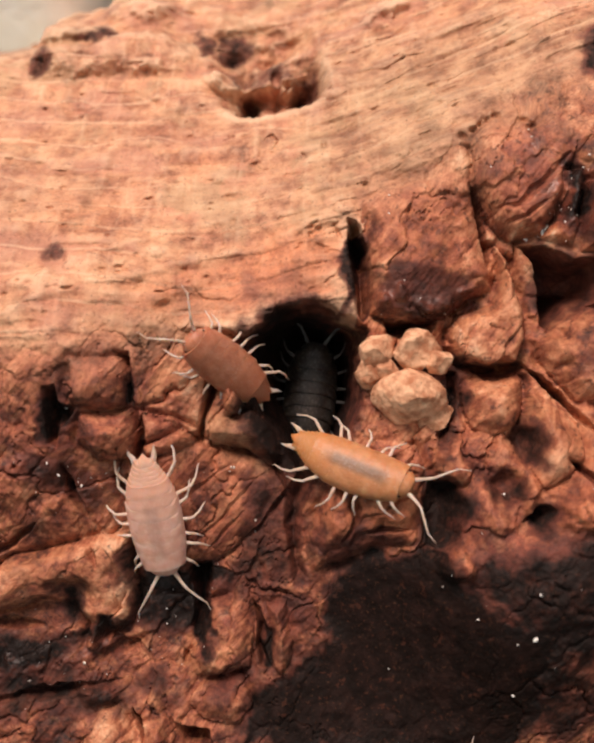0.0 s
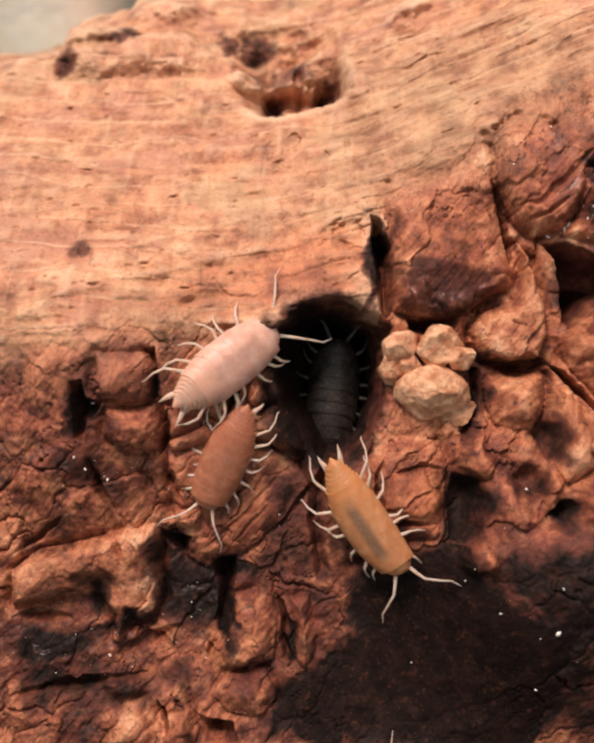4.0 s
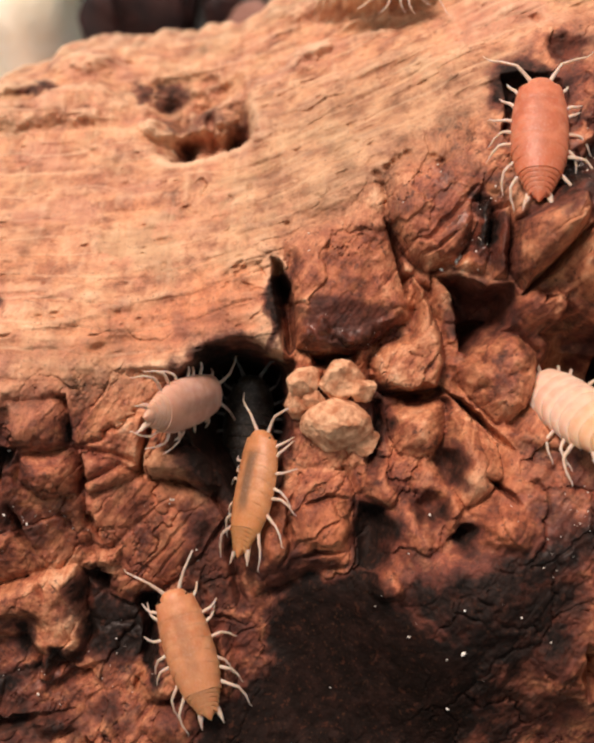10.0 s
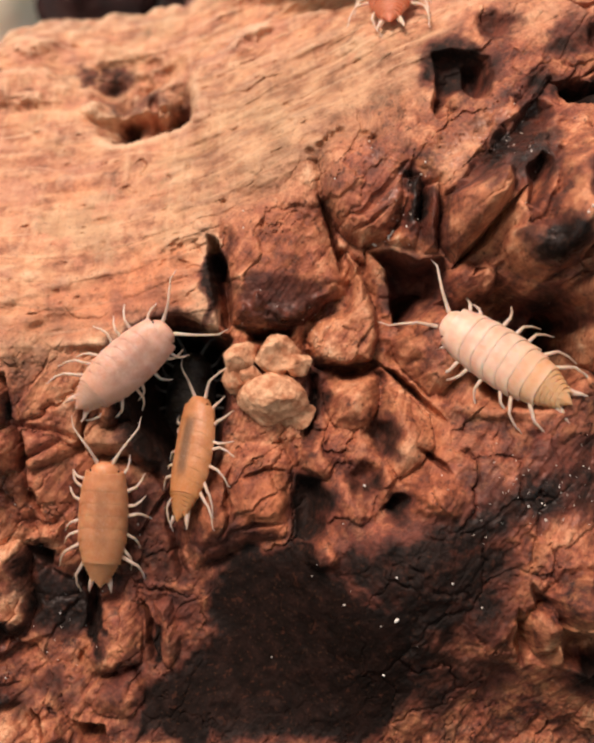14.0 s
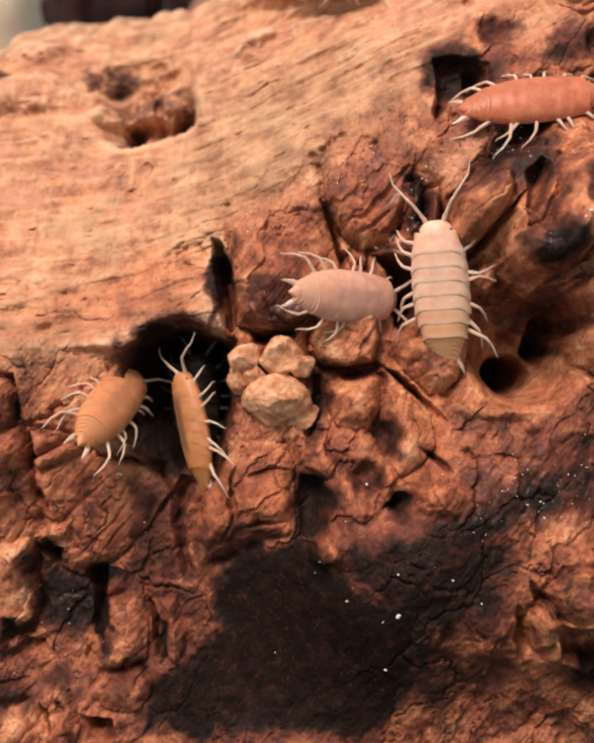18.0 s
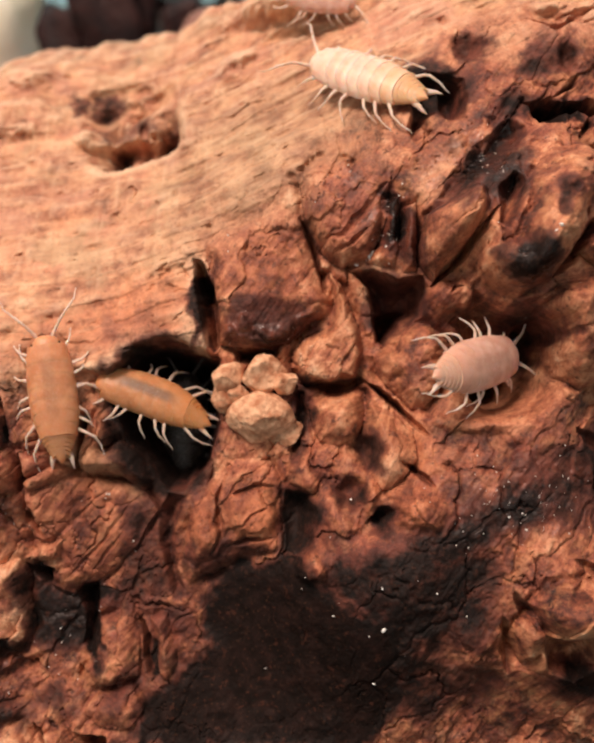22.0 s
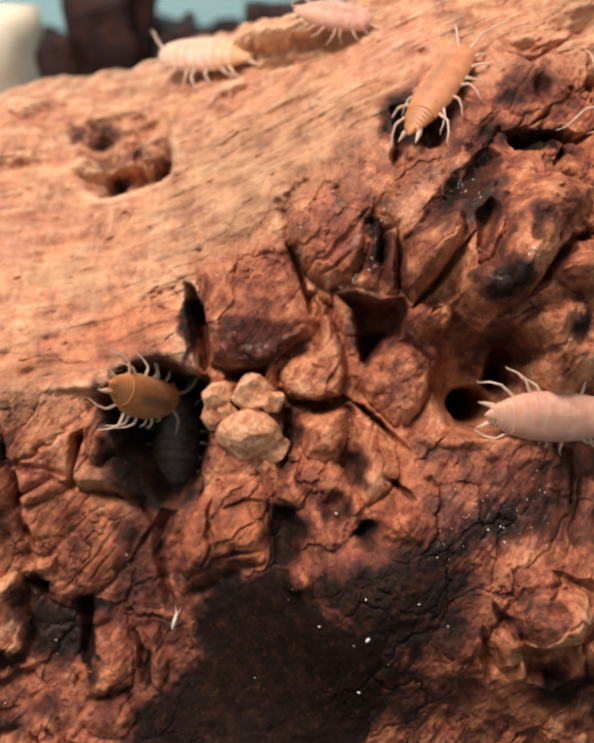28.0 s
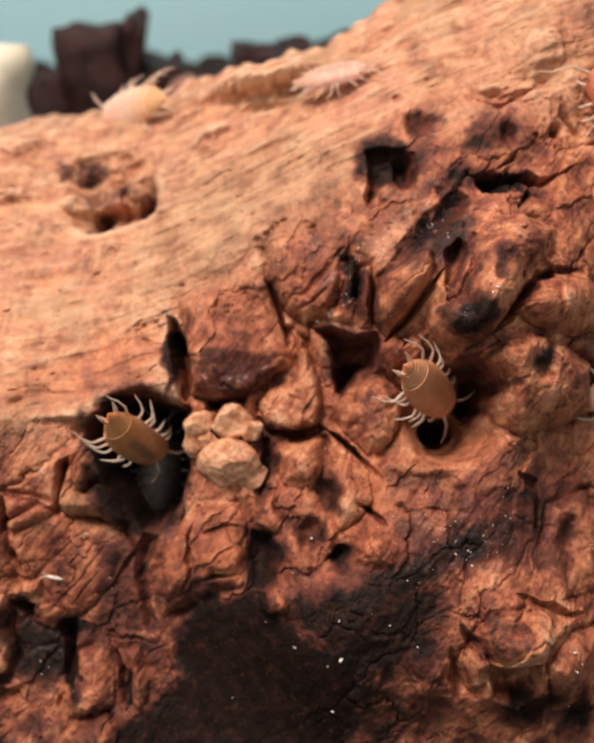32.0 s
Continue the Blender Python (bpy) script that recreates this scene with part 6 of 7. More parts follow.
            reach = (2.5, 2.6, 2.7, 2.9, 3.1, 3.5, 3.9)[n] * rng.uniform(0.92, 1.12)
            tip = rake - 0.30 if n > 2 else rake + 0.22
            bm = bmesh.new()

            def at(far, high, angle):
                return (math.sin(angle) * reach * far, side * math.cos(angle) * reach * far, high)

            tube(bm, [(0, 0, 0), at(0.28, 0.14, rake), at(0.50, 0.22, rake), at(0.60, 0.12, rake), at(0.80, -0.30, 0.5 * rake + 0.5 * tip), at(0.97, -0.72, tip), at(1.02, -0.90, tip)],
                 (0.17, 0.165, 0.14, 0.12, 0.095, 0.055, 0.02))
            leg = part("leg", bm, limb, body, "pale thin leg")
            hip = 3.6 - 1.05 * n
            leg.location = (hip / 1000, (side * (1.35 if 0 < n < 6 else 1.1) + bend * hip * hip) / 1000, 0.00062)
            legs.append((leg, n + (3 if side > 0 else 0), 17.0))
    body.scale = (size, size * wide, size)
    return body, legs


def springtail():
    body = tagged(new("springtail"), "tiny white springtail creeping over the bark", "springtail")
    bm = bmesh.new()
    tube(bm, [(0.8, 0, 0.2), (0.6, 0, 0.24), (0.0, 0, 0.27), (-0.6, 0, 0.22), (-0.8, 0, 0.2)], (0.06, 0.15, 0.18, 0.13, 0.03))
    part("trunk", bm, GRIT, body)
    for side in (1, -1):
        bm = bmesh.new()
        tube(bm, [(0.75, side * 0.06, 0.22), (1.05, side * 0.2, 0.3), (1.3, side * 0.28, 0.25)], (0.035, 0.03, 0.015), 5)
        part("antenna", bm, GRIT, body)
    return body, []


# ---- the box behind: soil, chips, wall ----
def build_ground():
    """Dark soil that lies low in front and banks up behind the bark."""
    xs, ys = np.linspace(-0.35, 0.40, 151), np.linspace(-0.30, 0.42, 145)
    X, Y = np.meshgrid(xs, ys)
    Z = -0.022 + 0.072 / (1 + np.exp(-(Y - 0.150) / 0.012)) + 0.0030 * fractal(X * 90, Y * 90, 91, 4) + 0.006 * fractal(X * 18, Y * 18, 95, 2)
    n, m = X.shape
    index = np.arange(n * m).reshape(n, m)
    quads = np.stack([index[:-1, :-1], index[:-1, 1:], index[1:, 1:], index[1:, :-1]], -1).reshape(-1, 4)
    mesh = bpy.data.meshes.new("ground")
    mesh.from_pydata(np.stack([X, Y, Z], -1).reshape(-1, 3).tolist(), [], quads.tolist())
    mesh.materials.append(SOIL)
    mesh.polygons.foreach_set("use_smooth", np.ones(len(mesh.polygons), bool))
    tagged(new("ground", mesh), "dark moist soil", "ground", kind="structure")


def slab(name, x0, x1, y0, y1, z0, z1, material, label, category):
    bm = bmesh.new()
    bmesh.ops.create_cube(bm, size=1.0)
    for v in bm.verts:
        v.co = ((x0 + x1) / 2 + v.co.x * (x1 - x0), (y0 + y1) / 2 + v.co.y * (y1 - y0), (z0 + z1) / 2 + v.co.z * (z1 - z0))
    bmesh.ops.bevel(bm, geom=bm.edges, offset=0.0008, segments=2, affect="EDGES")
    mesh = bpy.data.meshes.new(name)
    bm.to_mesh(mesh)
    bm.free()
    mesh.materials.append(material)
    tagged(new(name, mesh), label, category, kind="structure")


def chunk(name, place, size, turn, material, label, category, seed, corners=0.5, group=""):
    """A blunt broken chunk."""
    bm = bmesh.new()
    bmesh.ops.create_cube(bm, size=1.0)
    bmesh.ops.subdivide_edges(bm, edges=bm.edges, cuts=5, use_grid_fill=True)
    for v in bm.verts:
        p = v.co.copy()
        ball = p.normalized() * 0.58
        p = p.lerp(ball, corners)
        p *= 1 + 0.22 * noise.fractal(p * 2.3 + Vector((seed * 3.1, 0, 0)), 1.0, 2.0, 3)
        v.co = Vector((p.x * size[0], p.y * size[1], p.z * size[2]))
    mesh = bpy.data.meshes.new(name)
    bm.to_mesh(mesh)
    bm.free()
    mesh.materials.append(material)
    mesh.polygons.foreach_set("use_smooth", np.ones(len(mesh.polygons), bool))
    ob = tagged(new(name, mesh), label, category, group)
    ob.matrix_world = pose(*place, *turn)
    return ob


build_ground()
slab("wall_back", -0.35, 0.40, 0.300, 0.304, -0.03, 0.30, WALL, "plain light aqua plastic wall of the box", "wall")
slab("wall_left", -0.354, -0.35, -0.30, 0.304, -0.03, 0.14, WALL, "plain light aqua plastic wall of the box", "wall")
slab("wall_right", 0.40, 0.404, -0.30, 0.304, -0.03, 0.14, WALL, "plain light aqua plastic wall of the box", "wall")
slab("wall_front", -0.35, 0.40, -0.304, -0.30, -0.03, 0.14, WALL, "plain light aqua plastic wall of the box", "wall")
chunk("cream_chunk", (-0.0455, 0.163, 0.068), (0.031, 0.024, 0.029), (8, 12, -12), CREAM, "smooth cream-coloured chunk behind the bark", "chunk", 3, 0.45)
chunk("oval_chip", (0.0000, 0.166, 0.0685), (0.0085, 0.006, 0.0060), (0, -35, 10), DULL, "dull brown oval chip lying on the dark soil", "chip", 11, 0.8)
chunk("pale_chip", (-0.0065, 0.170, 0.0640), (0.0055, 0.005, 0.0030), (0, 5, 20), PALE_CHIP, "small bluish white chip on the dark soil", "chip", 14, 0.6)
chunk("brown_chip", (-0.0375, 0.160, 0.055), (0.020, 0.018, 0.022), (0, 25, 30), RUSTY, "rusty brown chip leaning on the soil", "chip", 6, 0.5)
CHIP_LABEL = "dark purple-brown wood chip standing on the soil"
for n, (x, y, z, w, h) in enumerate((
    (-0.0196, 0.190, 0.068, 0.0125, 0.021), (-0.0125, 0.192, 0.071, 0.0045, 0.018), (-0.030, 0.196, 0.062, 0.008, 0.014), (-0.0055, 0.194, 0.064, 0.008, 0.013),
    (0.000, 0.188, 0.061, 0.010, 0.010), (0.011, 0.196, 0.066, 0.009, 0.012), (0.0195, 0.192, 0.066, 0.009, 0.012), (0.028, 0.194, 0.066, 0.013, 0.012),
    (0.039, 0.192, 0.068, 0.011, 0.012), (0.049, 0.194, 0.068, 0.012, 0.013), (-0.018, 0.182, 0.058, 0.019, 0.009), (-0.040, 0.200, 0.064, 0.010, 0.013),
    (-0.052, 0.198, 0.062, 0.012, 0.014), (0.006, 0.180, 0.056, 0.014, 0.008), (-0.066, 0.202, 0.062, 0.013, 0.013))):
    chunk("wood_chip", (x, y, z), (w, 0.010, h), (8 * math.sin(n * 2.3), 14 * math.sin(n * 1.7), 30 * math.sin(n * 3.1)), CHIP, CHIP_LABEL, "wood chip", n, 0.18, "chips on the soil")
CHIP_RNG = random.Random(12)
for n in range(40):
    x, y = -0.09 + 0.16 * (n % 20) / 19 + CHIP_RNG.uniform(-0.005, 0.005), 0.172 + 0.030 * (n // 20) + CHIP_RNG.uniform(-0.008, 0.008)
    size = [CHIP_RNG.uniform(0.006, 0.014) for _ in range(3)]
    chunk("wood_chip", (x, y, 0.0525 + CHIP_RNG.uniform(-0.003, 0.004)), size, [CHIP_RNG.uniform(-40, 40) for _ in range(3)], CHIP, "dark purple-brown wood chip lying on the soil", "wood chip", n + 20, 0.35, "chips on the soil")



# ---- what crawls ----
FOOTING = np.maximum(H, base(A, B) - 1.0)
TREAD = smoothed(FOOTING, 1.8)


def stand(a, b, heading, pitch, roll):
    """The pose of a body of an isopod's size on the bark, heading in degrees from the sheet's right."""
    e = 1.2
    ha, hb = (sample(TREAD, a + e, b) - sample(TREAD, a - e, b)) / (2 * e), (sample(TREAD, a, b + e) - sample(TREAD, a, b - e)) / (2 * e)
    ha, hb = max(-0.45, min(0.45, 0.5 * ha)), max(-1.1, min(0.5, hb))
    up = Vector(OUT - ha * SIDE - hb * RISE).normalized()
    if pitch:
        up = up.lerp(Vector(OUT), min(1.0, abs(pitch) / 30)).normalized()
    t = radians(heading)
    ahead = Vector(math.cos(t) * SIDE + math.sin(t) * RISE)
    ahead = (ahead - up * ahead.dot(up)).normalized()
    h, over = sample(TREAD, a, b), []
    for s in (-4, -2, 0, 2, 4):
        for w in (-1.2, 0, 1.2):
            da, db = s * math.cos(t) - w * math.sin(t), s * math.sin(t) + w * math.cos(t)
            over.append(sample(FOOTING, a + da, b + db) - (h + ha * da + hb * db))
    lift = max(-0.2, min(1.6, sorted(over)[12])) + 0.05
    side = up.cross(ahead)
    m = Matrix((ahead, side, up)).transposed().to_4x4()
    m.translation = Vector(on_bark(a, b, h)) + up * lift / 1000
    return m @ pose(0, 0, 0, -roll, -pitch, 0)


def crawl(made, rows):
    """Keys a body along its rows (seconds, a, b, heading, pitch, roll), and its legs by the way that it goes."""
    body, legs = made
    walk(body, [(r[0], stand(*r[1:])) for r in rows])
    times, phase, beats = [r[0] for r in rows], 0.0, []
    for n, r in enumerate(rows):
        if n:
            gone = math.hypot(r[1] - rows[n - 1][1], r[2] - rows[n - 1][2]) + 0.04 * abs(r[3] - rows[n - 1][3])
            phase += min(gone, 9.0) * 1.1 + 0.15
        beats.append((r[0], phase))
    for limb, offset, swing in legs:
        at = limb.location.copy()
        walk(limb, [(t, Matrix.Translation(at) @ pose(0, 0, 0, 0, 0, swing * math.sin(p + offset * 2.1))) for t, p in beats])


def motions():
    SIZES = {"A": 0.92, "B": 0.82, "C": 0.95, "F": 0.98, "G": 1.0, "H": 1.08, "I": 0.72}
    WIDTHS = {"A": 1.06, "B": 1.04, "C": 0.92, "F": 0.95, "G": 1.02, "H": 0.96, "I": 1.0}
    crawl(isopod("pink", "pale pink isopod with a powdery bloom", 1, 0.0, SIZES["A"], WIDTHS["A"]), [
        (0.0, -21.14, -8.97, -81.1, 0, 0),
        (0.5, -20.92, -9.5, -70.4, 0, 0),
        (1.0, -21.39, -6.26, -106.6, 0, 0),
        (1.5, -22.35, -2.79, -184.9, 0, 0),
        (2.0, -21.2, 2.14, -264.5, 0, 0),
        (2.5, -19.46, 2.02, -292.7, 0, 0),
        (3.0, -19.39, 2.43, -300.5, 0, 0),
        (3.5, -18.55, 2.69, -315.8, 0, 0),
        (5.5, -15.99, 2.75, -331.2, -60.0, -24.0),
        (6.0, -15.65, 2.8, -336.4, -60.0, -24.0),
        (7.0, -14.83, 2.73, -337.2, -60.0, -24.0),
        (8.0, -14.84, 2.99, -339.0, -60.0, -24.0),
        (9.0, -14.51, 3.0, -339.3, -60.0, -24.0),
        (10.0, -14.15, 3.04, -341.9, -60.0, -24.0),
        (11.0, -14.08, 3.11, -342.2, -60.0, -24.0),
        (12.0, -14.24, 2.92, -344.0, -60.0, -24.0),
        (12.5, -14.36, 3.22, -330.9, -60.0, -24.0),
        (13.0, -12.99, 2.73, -320.6, 0, 0),
        (14.0, -13.45, 4.67, -321.3, 0.0, 0.0),
        (15.0, -11.5, 7.3, -329.2, 0.0, -6.0),
        (15.5, -8.7, 8.6, -336.0, 0.0, -4.0),
        (17.5, 5.38, 8.99, -359.7, -30.0, 0),
        (18.0, 5.23, 9.25, -365.1, -30.0, 0),
        (19.0, 5.6, 7.79, -380.7, 0, 0),
        (19.5, 8.77, 6.64, -378.5, 0, 0),
        (20.0, 11.86, 5.81, -368.0, 0, 0),
        (20.5, 14.0, 4.0, -354.8, 0, 0),
        (21.0, 16.19, 3.64, -352.8, -25.0, 0),
        (22.0, 17.36, 3.78, -349.7, -40.0, 0),
        (23.0, 18.04, 3.83, -351.1, -25.0, 0),
        (24.0, 18.18, 3.9, -357.4, 0, 0),
        (24.5, 18.3, 4.03, -363.3, 0, 0),
        (26.5, 19.77, 2.9, -381.8, 0, 0),
        (27.0, 22.67, 2.14, -387.6, 0, 0),
        (27.5, 24.02, 0.75, -380.9, 0, 0),
        (28.0, 25.15, 0.73, -367.0, 0, 0),
        (28.5, 30.39, 0.18, -359.4, 0, 0),
        (29.0, 33.42, 1.26, -351.7, 0, 0),
        (30.0, 37.84, 4.12, -351.6, 0, 0),
        (31.0, 37.23, 3.74, -359.3, 0, 0),
        (32.0, 37.84, 4.23, -359.0, 0, 0)])
    crawl(isopod("brown", "small brick-red isopod with pale legs", 2, 0.0, SIZES["B"], WIDTHS["B"]), [
        (0.0, -15.57, 3.15, 140.2, 30.0, 0),
        (0.5, -15.35, 2.9, 192.3, 35.0, 0),
        (1.0, -15.22, 1.85, 225.0, 20.0, 0),
        (1.5, -15.11, 1.11, 236.4, 15.0, 0),
        (2.0, -15.13, 0.05, 248.6, 0, 0),
        (3.0, -15.18, -0.13, 247.9, 0, 0),
        (3.5, -15.88, -0.57, 249.2, 0, 0),
        (4.5, -19.09, -10.76, 246.0, 0, 0),
        (5.5, -22.46, -18.51, 239.9, 0, 0),
        (6.0, -27.4, -22.48, 212.6, 0, 0),
        (6.5, -32.84, -25.25, 206.5, 0, 0),
        (7.0, -37.95, -29.94, 208.6, 0, 0),
        (8.0, -41.82, -30.43, 208.1, 0, 0),
        (32.0, -44, -29.02, 215.5, 0, 0)])
    crawl(isopod("orange", "slim amber-orange isopod with pale legs", 3, 0.018, SIZES["C"], WIDTHS["C"]), [
        (0.0, -5.11, -5.4, -25.1, 0, 0),
        (1.0, -5.1, -5.4, -26.1, 0, 0),
        (2.0, -5.11, -5.65, -26.6, 0, 0),
        (2.5, -5.08, -4.98, -25.8, 0, 0),
        (3.0, -5.63, -7.58, -58.0, 0, 0),
        (3.5, -6.1, -9.51, -79.9, 0, 0),
        (4.1, -6.09, -9.48, -44.5, 0, 0),
        (4.4, -6.06, -8.08, -4.3, 0.0, 0.0),
        (4.7, -6.04, -6.68, 35.9, 0, 0),
        (5.5, -7.24, -5.58, 81.7, 0.0, 25.0),
        (6.0, -7.55, -5.61, 81.6, 0.0, 25.0),
        (7.0, -7.31, -5.34, 80.4, 0.0, 25.0),
        (8.0, -7.37, -5.36, 80.3, 0.0, 25.0),
        (9.0, -7.29, -5.13, 81.0, 0.0, 25.0),
        (10.0, -7.14, -5.05, 81.1, 0.0, 25.0),
        (11.0, -7.13, -4.94, 79.2, 0.0, 25.0),
        (12.0, -7.2, -4.35, 79.1, 0.0, 25.0),
        (13.0, -7.31, -4.15, 80.0, 0.0, 25.0),
        (14.0, -7.2, -4.23, 80.4, 0.0, 25.0),
        (15.0, -7.44, -4.34, 81.5, 0.0, 25.0),
        (15.5, -7.37, -4.19, 82.4, 0.0, 25.0),
        (17.5, -7.75, 0.18, 95.8, 0.0, 52.0),
        (18.0, -7.3, -1.55, 98.3, 0.0, 52.0),
        (19.0, -8.51, 0.17, 109.3, 0.0, 52.0),
        (20.0, -8.35, 0.42, 112.6, 0.0, 52.0),
        (21.0, -9.09, 0.3, 126.1, 0.0, -25.0),
        (21.5, -9.69, 1.43, 130.7, 0.0, -25.0),
        (22.0, -10.43, 2.81, 154.8, 0.0, -25.0),
        (22.5, -11.6, 4.4, 161.2, 0.0, -25.0),
        (22.8, -11.62, 7.2, 120.0, 0, 0),
        (23.0, -10.7, 9.26, 67.7, 0, 0),
        (23.5, -8.76, 8.59, 26.6, 0, 0),
        (24.0, -9.01, 8.7, 22.7, 0, 0),
        (24.5, -9.36, 7.86, 18.0, 0, 0),
        (26.5, -10.49, 10.57, 63.6, 0, 0),
        (27.0, -10.73, 7.77, 13.5, 0, 0),
        (27.5, -10.7, 5.87, -26.7, -38.0, -22.0),
        (28.0, -10.9, 5.1, -24.8, -66.0, 0),
        (29.0, -10.9, 4.8, -31.5, -78.0, 0),
        (30.0, -10.6, 4.9, -49.2, -84.0, 0),
        (31.0, -10.5, 5.0, -47.2, -84.0, 0),
        (31.5, -10.2, 4.6, -51.9, -70.0, 0),
        (32.0, -10.1, 4.0, -53.2, -62.0, 0)])
    crawl(isopod("amber", "broad orange isopod with a glossy back", 4, 0.0, SIZES["F"], WIDTHS["F"]), [
        (0.0, 2.73, -36, 64.1, 0, 0),
        (7.0, -9.81, -36, 77.2, 0, 0),
        (8.5, -11.67, -35.52, 104.5, 0, 0),
        (9.0, -10.76, -31.68, 105.7, 0, 0),
        (9.5, -12.53, -23.75, 101.0, 0, 0),
        (10.0, -13.87, -18.22, 106.3, 0, 0),
        (10.5, -16.15, -15.18, 124.3, 0, 0),
        (11.0, -18.52, -12.99, 125.0, 0, 0),
        (11.5, -18.25, -10.91, 119.8, 0, 0),
        (12.0, -15.83, -6.51, 83.1, 0, 0),
        (13.0, -15.09, -6.42, 73.0, 0, 0),
        (14.0, -15.97, -9.01, 83.6, 0, 0),
        (15.0, -17.41, -4.54, 104.1, 0, 0),
        (15.5, -16.77, -1.25, 90.2, 0, 0),
        (17.5, -15.68, 0.41, 59.7, -56.0, -15.0),
        (18.0, -15.65, 0.33, 57.5, -56.0, -15.0),
        (19.0, -14.97, 0.52, 55.8, -56.0, -15.0),
        (20.0, -15.31, 0.1, 55.0, -56.0, -15.0),
        (21.0, -17.41, -0.51, 77.9, 0, 0),
        (21.5, -18.7, 1.96, 84.5, 0, 0),
        (22.0, -18.69, 3.83, 93.6, 0, 0),
        (22.5, -17.09, 11.89, 67.7, 0, 0),
        (22.8, -8.28, 15.57, 32.5, 0, 0),
        (23.0, -0.46, 15.99, 3.9, 0, 0),
        (23.5, 8.27, 15.06, -4.5, 0, 0),
        (24.0, 12.07, 18.2, 42.0, 0, 0),
        (24.5, 14.65, 21.62, 58.9, 0, 0),
        (26.5, 15.29, 29.18, 102.2, 0, 0),
        (27.0, 15.47, 31.54, 100.6, 0, 0),
        (27.5, 17.03, 29.51, 75.3, 0, 0),
        (28.0, 19.43, 30.31, 58.6, -8.0, 25.0),
        (28.3, 19.22, 26.78, 29.2, 0.0, 5.0),
        (28.6, 19.9, 25.26, 18.1, 0.0, 0.0),
        (29.0, 18.64, 23.31, -20.4, 20.0, 8.0),
        (29.3, 18.31, 20.12, -58.8, 20.0, 0),
        (29.6, 17.05, 18.66, -81.3, 26.0, 0),
        (30.0, 16.43, 16.51, -94.8, 22.0, 0),
        (30.4, 15.51, 12.65, -84.0, 0, 0),
        (31.0, 15.85, 9.39, -66.0, -22.0, 0),
        (31.5, 16.57, 7.4, -47.4, -36.0, 0),
        (32.0, 17.6, 6.6, -38.8, -58.0, 0)])
    crawl(isopod("red", "brick-red isopod with a matt back", 5, 0.0, SIZES["G"], WIDTHS["G"]), [
        (0.0, 25.74, 1.29, 142.6, 0, 0),
        (4.5, 21.02, 1.91, 151.8, 0, 0),
        (5.5, 16.49, 3.43, 152.8, 0, 0),
        (6.0, 16.1, 3.82, 152.9, 0, 0),
        (6.6, 12.57, 8.64, 125.6, 0, 0),
        (7.0, 9.94, 11.62, 94.8, 0, 0),
        (7.5, 10.16, 11.16, 74.3, 0, 0),
        (8.0, 11.23, 13.67, 46.8, 0, 0),
        (9.0, 14.35, 16.15, 40.9, 0, 0),
        (9.5, 15.67, 18.93, 61.7, 0, 0),
        (10.0, 16.73, 23.17, 85.4, 5.0, 0),
        (10.5, 16.92, 24.93, 105.0, 7.0, 0),
        (11.0, 16.55, 26.22, 107.2, 8.0, 0),
        (11.5, 16.95, 26.87, 105.7, 8.0, 0),
        (12.0, 17.13, 27.6, 99.2, 7.0, 0),
        (12.5, 16.28, 28.84, 123.0, 0, 0),
        (13.0, 13.91, 32.35, 132.1, 0, 0),
        (13.5, 12.29, 37.3, 119.5, 0, 0),
        (14.0, 12.53, 37.4, 92.3, 0, 0),
        (14.25, 13.38, 34.78, 51.8, 0.0, 0.0),
        (14.5, 14.23, 32.15, 11.3, 0, 0),
        (15.0, 16.81, 26.21, -33.5, 0, 0),
        (15.5, 17.68, 21.99, -59.8, 0, 0),
        (17.5, 18.33, 23.1, -31.7, 0, 0),
        (18.0, 21.82, 23.93, -0.7, 0, 0),
        (18.5, 27.03, 24.89, 6.3, 0, 0),
        (19.0, 30.89, 27.05, -9.8, 0, 0),
        (20.0, 40.09, 29.27, -4.3, 0, 0),
        (22.0, 42.81, 28.22, -54.25, 0.0, 0.0),
        (24.0, 45.53, 27.17, -104.2, 0, 0),
        (25.5, 43.18, 26.25, -153.55, 0.0, 0.0),
        (27.0, 40.84, 25.33, -202.9, 0, 0),
        (29.0, 36.95, 26.12, -209.7, 0, 0),
        (30.0, 37.29, 25.47, -216.0, 0, 0),
        (31.0, 37.92, 25.56, -219.1, 0, 0),
        (32.0, 39.78, 30.88, -240.7, 0, 0)])
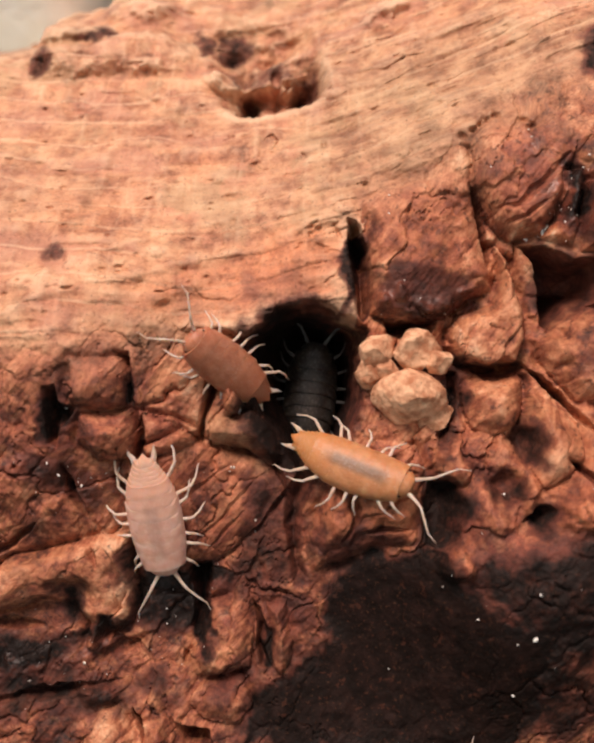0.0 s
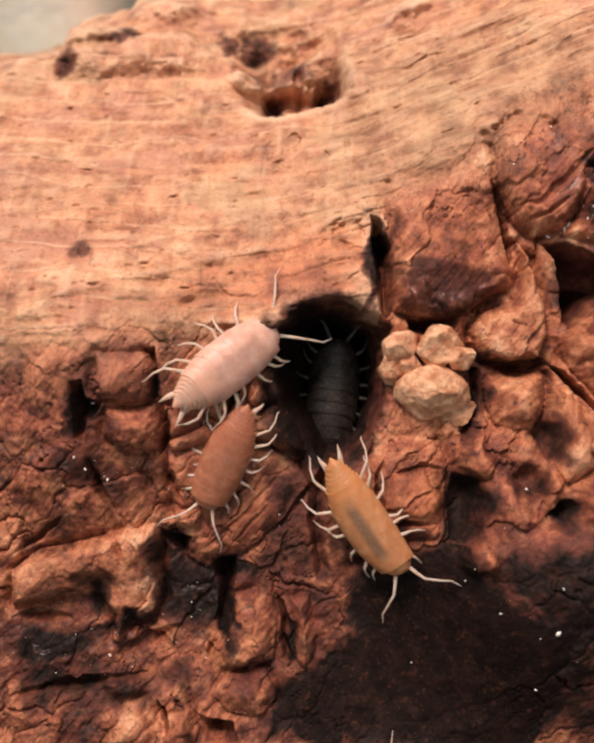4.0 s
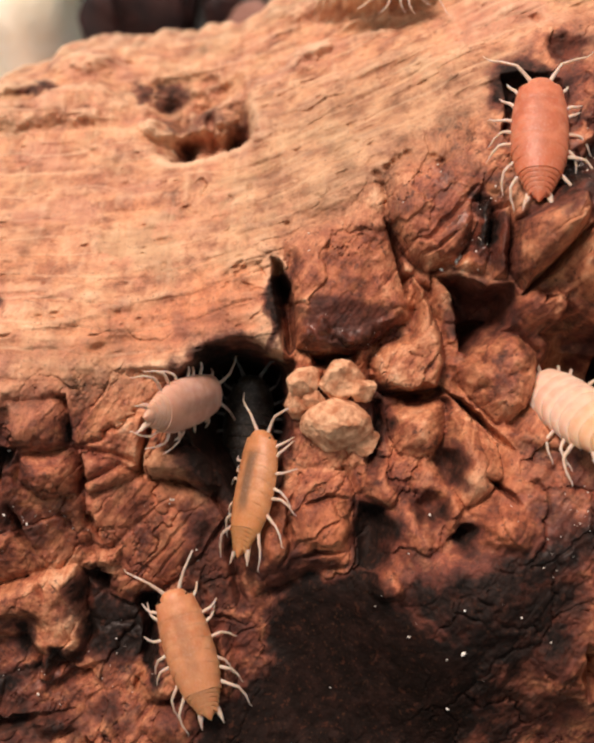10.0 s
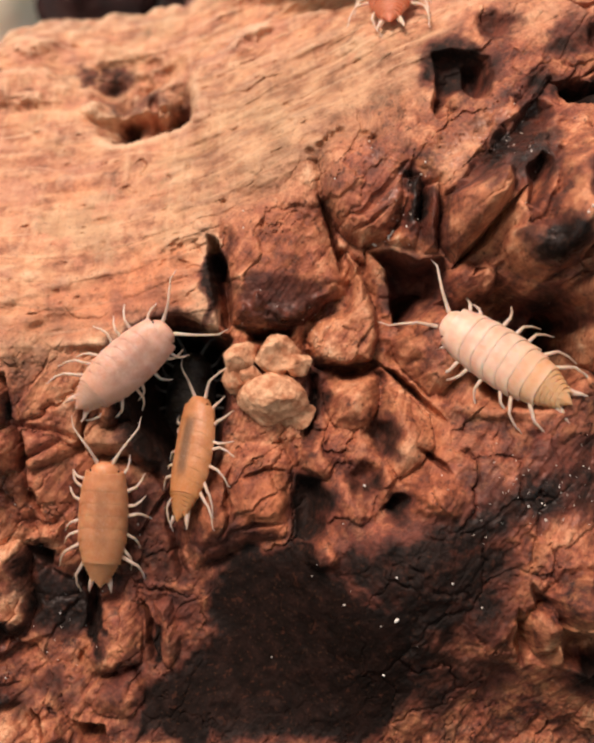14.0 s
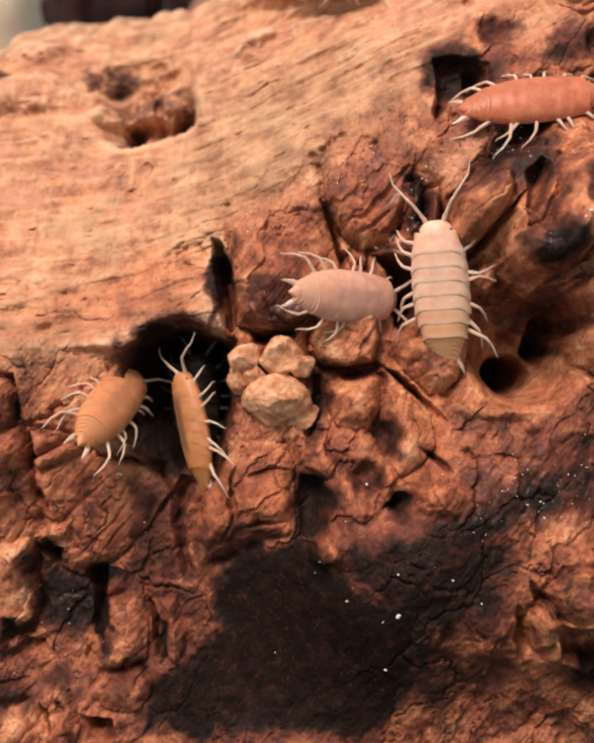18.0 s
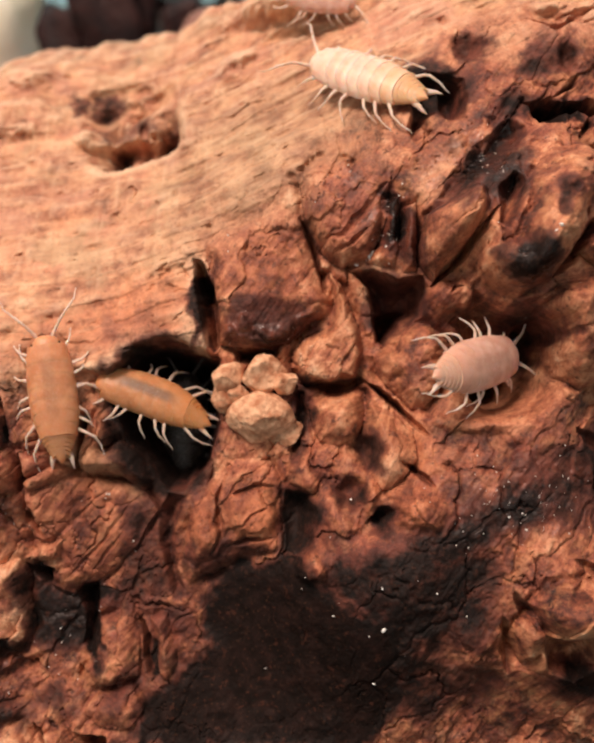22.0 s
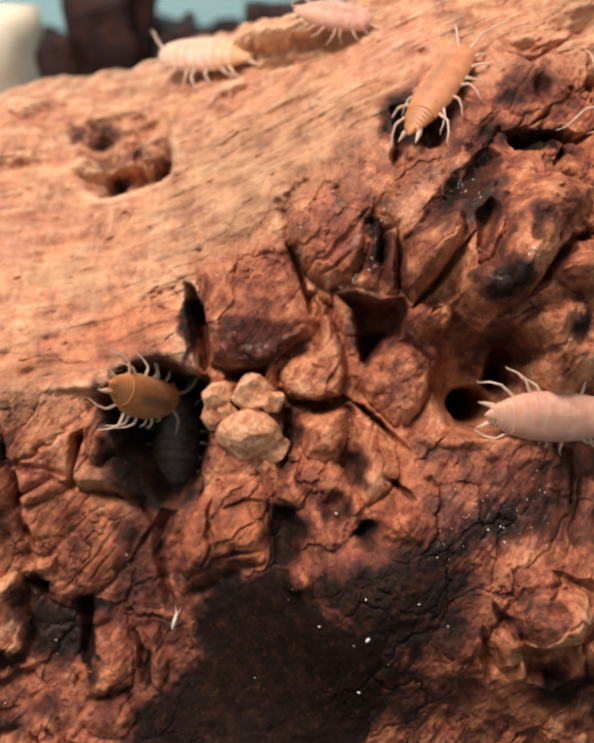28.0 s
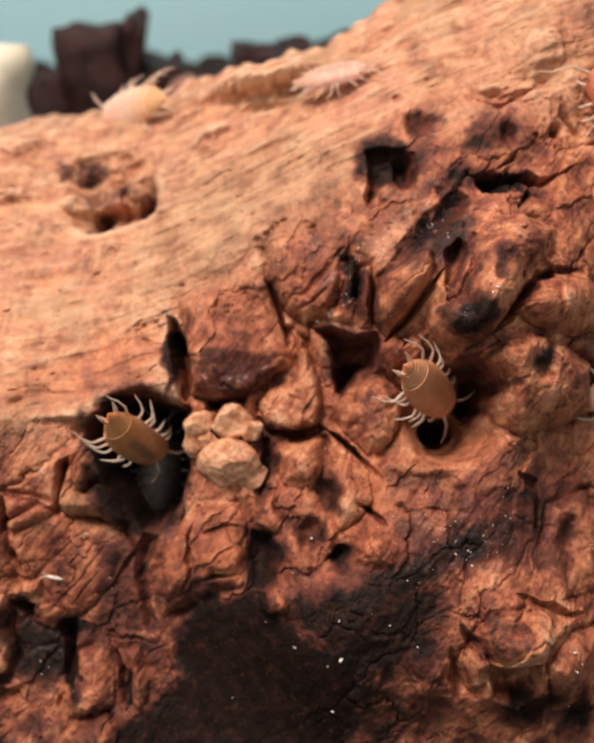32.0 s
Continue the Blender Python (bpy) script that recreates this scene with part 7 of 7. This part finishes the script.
    crawl(isopod("pale", "cream and yellow isopod with clear plates", 6, 0.0, SIZES["H"], WIDTHS["H"], None, 0.032), [
        (0.0, 23.08, 2.32, 135.5, 0, 0),
        (6.0, 22.55, 1.86, 135.6, 0, 0),
        (9.0, 18.58, 1.11, 132.0, -55.0, 0),
        (10.0, 18.7, 0.61, 130.0, -55.0, 0),
        (11.0, 19.37, 0.7, 127.3, -70.0, 0),
        (12.0, 19.92, 1.05, 128.8, -70.0, 0),
        (12.5, 19.24, 1.7, 133.2, -10.0, 0),
        (13.0, 19.3, 2.12, 137.1, 0, 0),
        (14.0, 18.49, 2.6, 140.6, 0, 0),
        (15.0, 15.82, 3.77, 151.1, 0, 0),
        (15.5, 15.12, 3.93, 145.8, 0, 0),
        (17.5, 15.59, 6.6, 105.0, 0, 0),
        (18.0, 14.23, 9.54, 89.9, 0, 0),
        (18.5, 15.18, 13.75, 63.8, 0, 0),
        (19.0, 15.55, 16.85, 73.0, 0, 0),
        (19.5, 15.1, 20.58, 107.1, 0, 0),
        (20.0, 14.49, 22.37, 111.3, 0, 0),
        (20.5, 13.78, 24.97, 123.9, 0, 0),
        (21.0, 12.21, 27.4, 128.5, 0, 0),
        (21.5, 10.96, 29.24, 140.1, 0, 0),
        (22.0, 11.12, 29.71, 139.3, 0, 0),
        (23.0, 7.49, 31.53, 157.0, 0, 0),
        (24.0, 4.67, 34.71, 158.7, 0, 0),
        (24.5, 4.21, 36.03, 158.6, 0, 0),
        (26.5, -1.18, 39.61, 165.8, 0, 0),
        (27.0, -1.33, 39.92, 164.2, 0, 0),
        (28.0, -3.44, 41.99, 155.9, 0, 0),
        (29.0, -6.72, 44.62, 164.8, 0, 0),
        (30.0, -12.65, 45.23, 175.2, -50.0, 0),
        (31.0, -12.9, 45.82, 177.4, -50.0, 0),
        (32.0, -10.76, 44.03, 171.1, -45.0, 0)])
    crawl(isopod("pink", "pink isopod crouched on the upper ridge", 7, 0.0, SIZES["I"], WIDTHS["I"]), [
        (0.0, 4.91, 42.13, -6.8, 0, 0),
        (13.0, 7.03, 41.87, -16.9, 0, 0),
        (24.0, 7.8, 41.49, -12.1, 0, 0),
        (27.0, 9.56, 41.75, -15.2, 0, 0),
        (29.0, 11.21, 41.74, -16.2, 0, 0),
        (30.0, 11.76, 41.01, -16.9, 0, 0),
        (31.0, 12.67, 40.29, -23.5, 0, 0),
        (32.0, 12.75, 39.25, -13.1, 0, 0)])
    crawl(springtail(), [
        (0.0, -12.12, -31.37, 90.4, 0, 0),
        (24.5, -9.94, -28.72, 88.5, 0, 0),
        (26.5, -11.76, -22.91, 80.9, 0, 0),
        (27.0, -11.02, -19.71, 81.0, 0, 0),
        (28.0, -8.97, -15.92, 68.5, 0, 0),
        (29.0, -10.2, -13.56, 70.7, 0, 0),
        (29.5, -11.3, -12.18, 112.4, 0.0, 0.0),
        (30.0, -12.4, -10.81, 154.1, 0, 0),
        (31.0, -16.18, -9.98, 173.8, 0, 0),
        (32.0, -18.15, -9.01, 162.0, 0, 0)])
    deep = isopod("grey", "charcoal-grey isopod sitting deep in the bark hole", 9, 0.0, 1.25, 1.15, GREY_LIMB, 0.07)[0]
    deep.matrix_world = Matrix.Translation(on_bark(-8.7, -0.3, sample(H, -9.06, -0.06) + 1.2)) @ pose(0, 0, 0, 58.5, 0, 0) @ pose(0, 0, 0, 0, 0, 84)


motions()
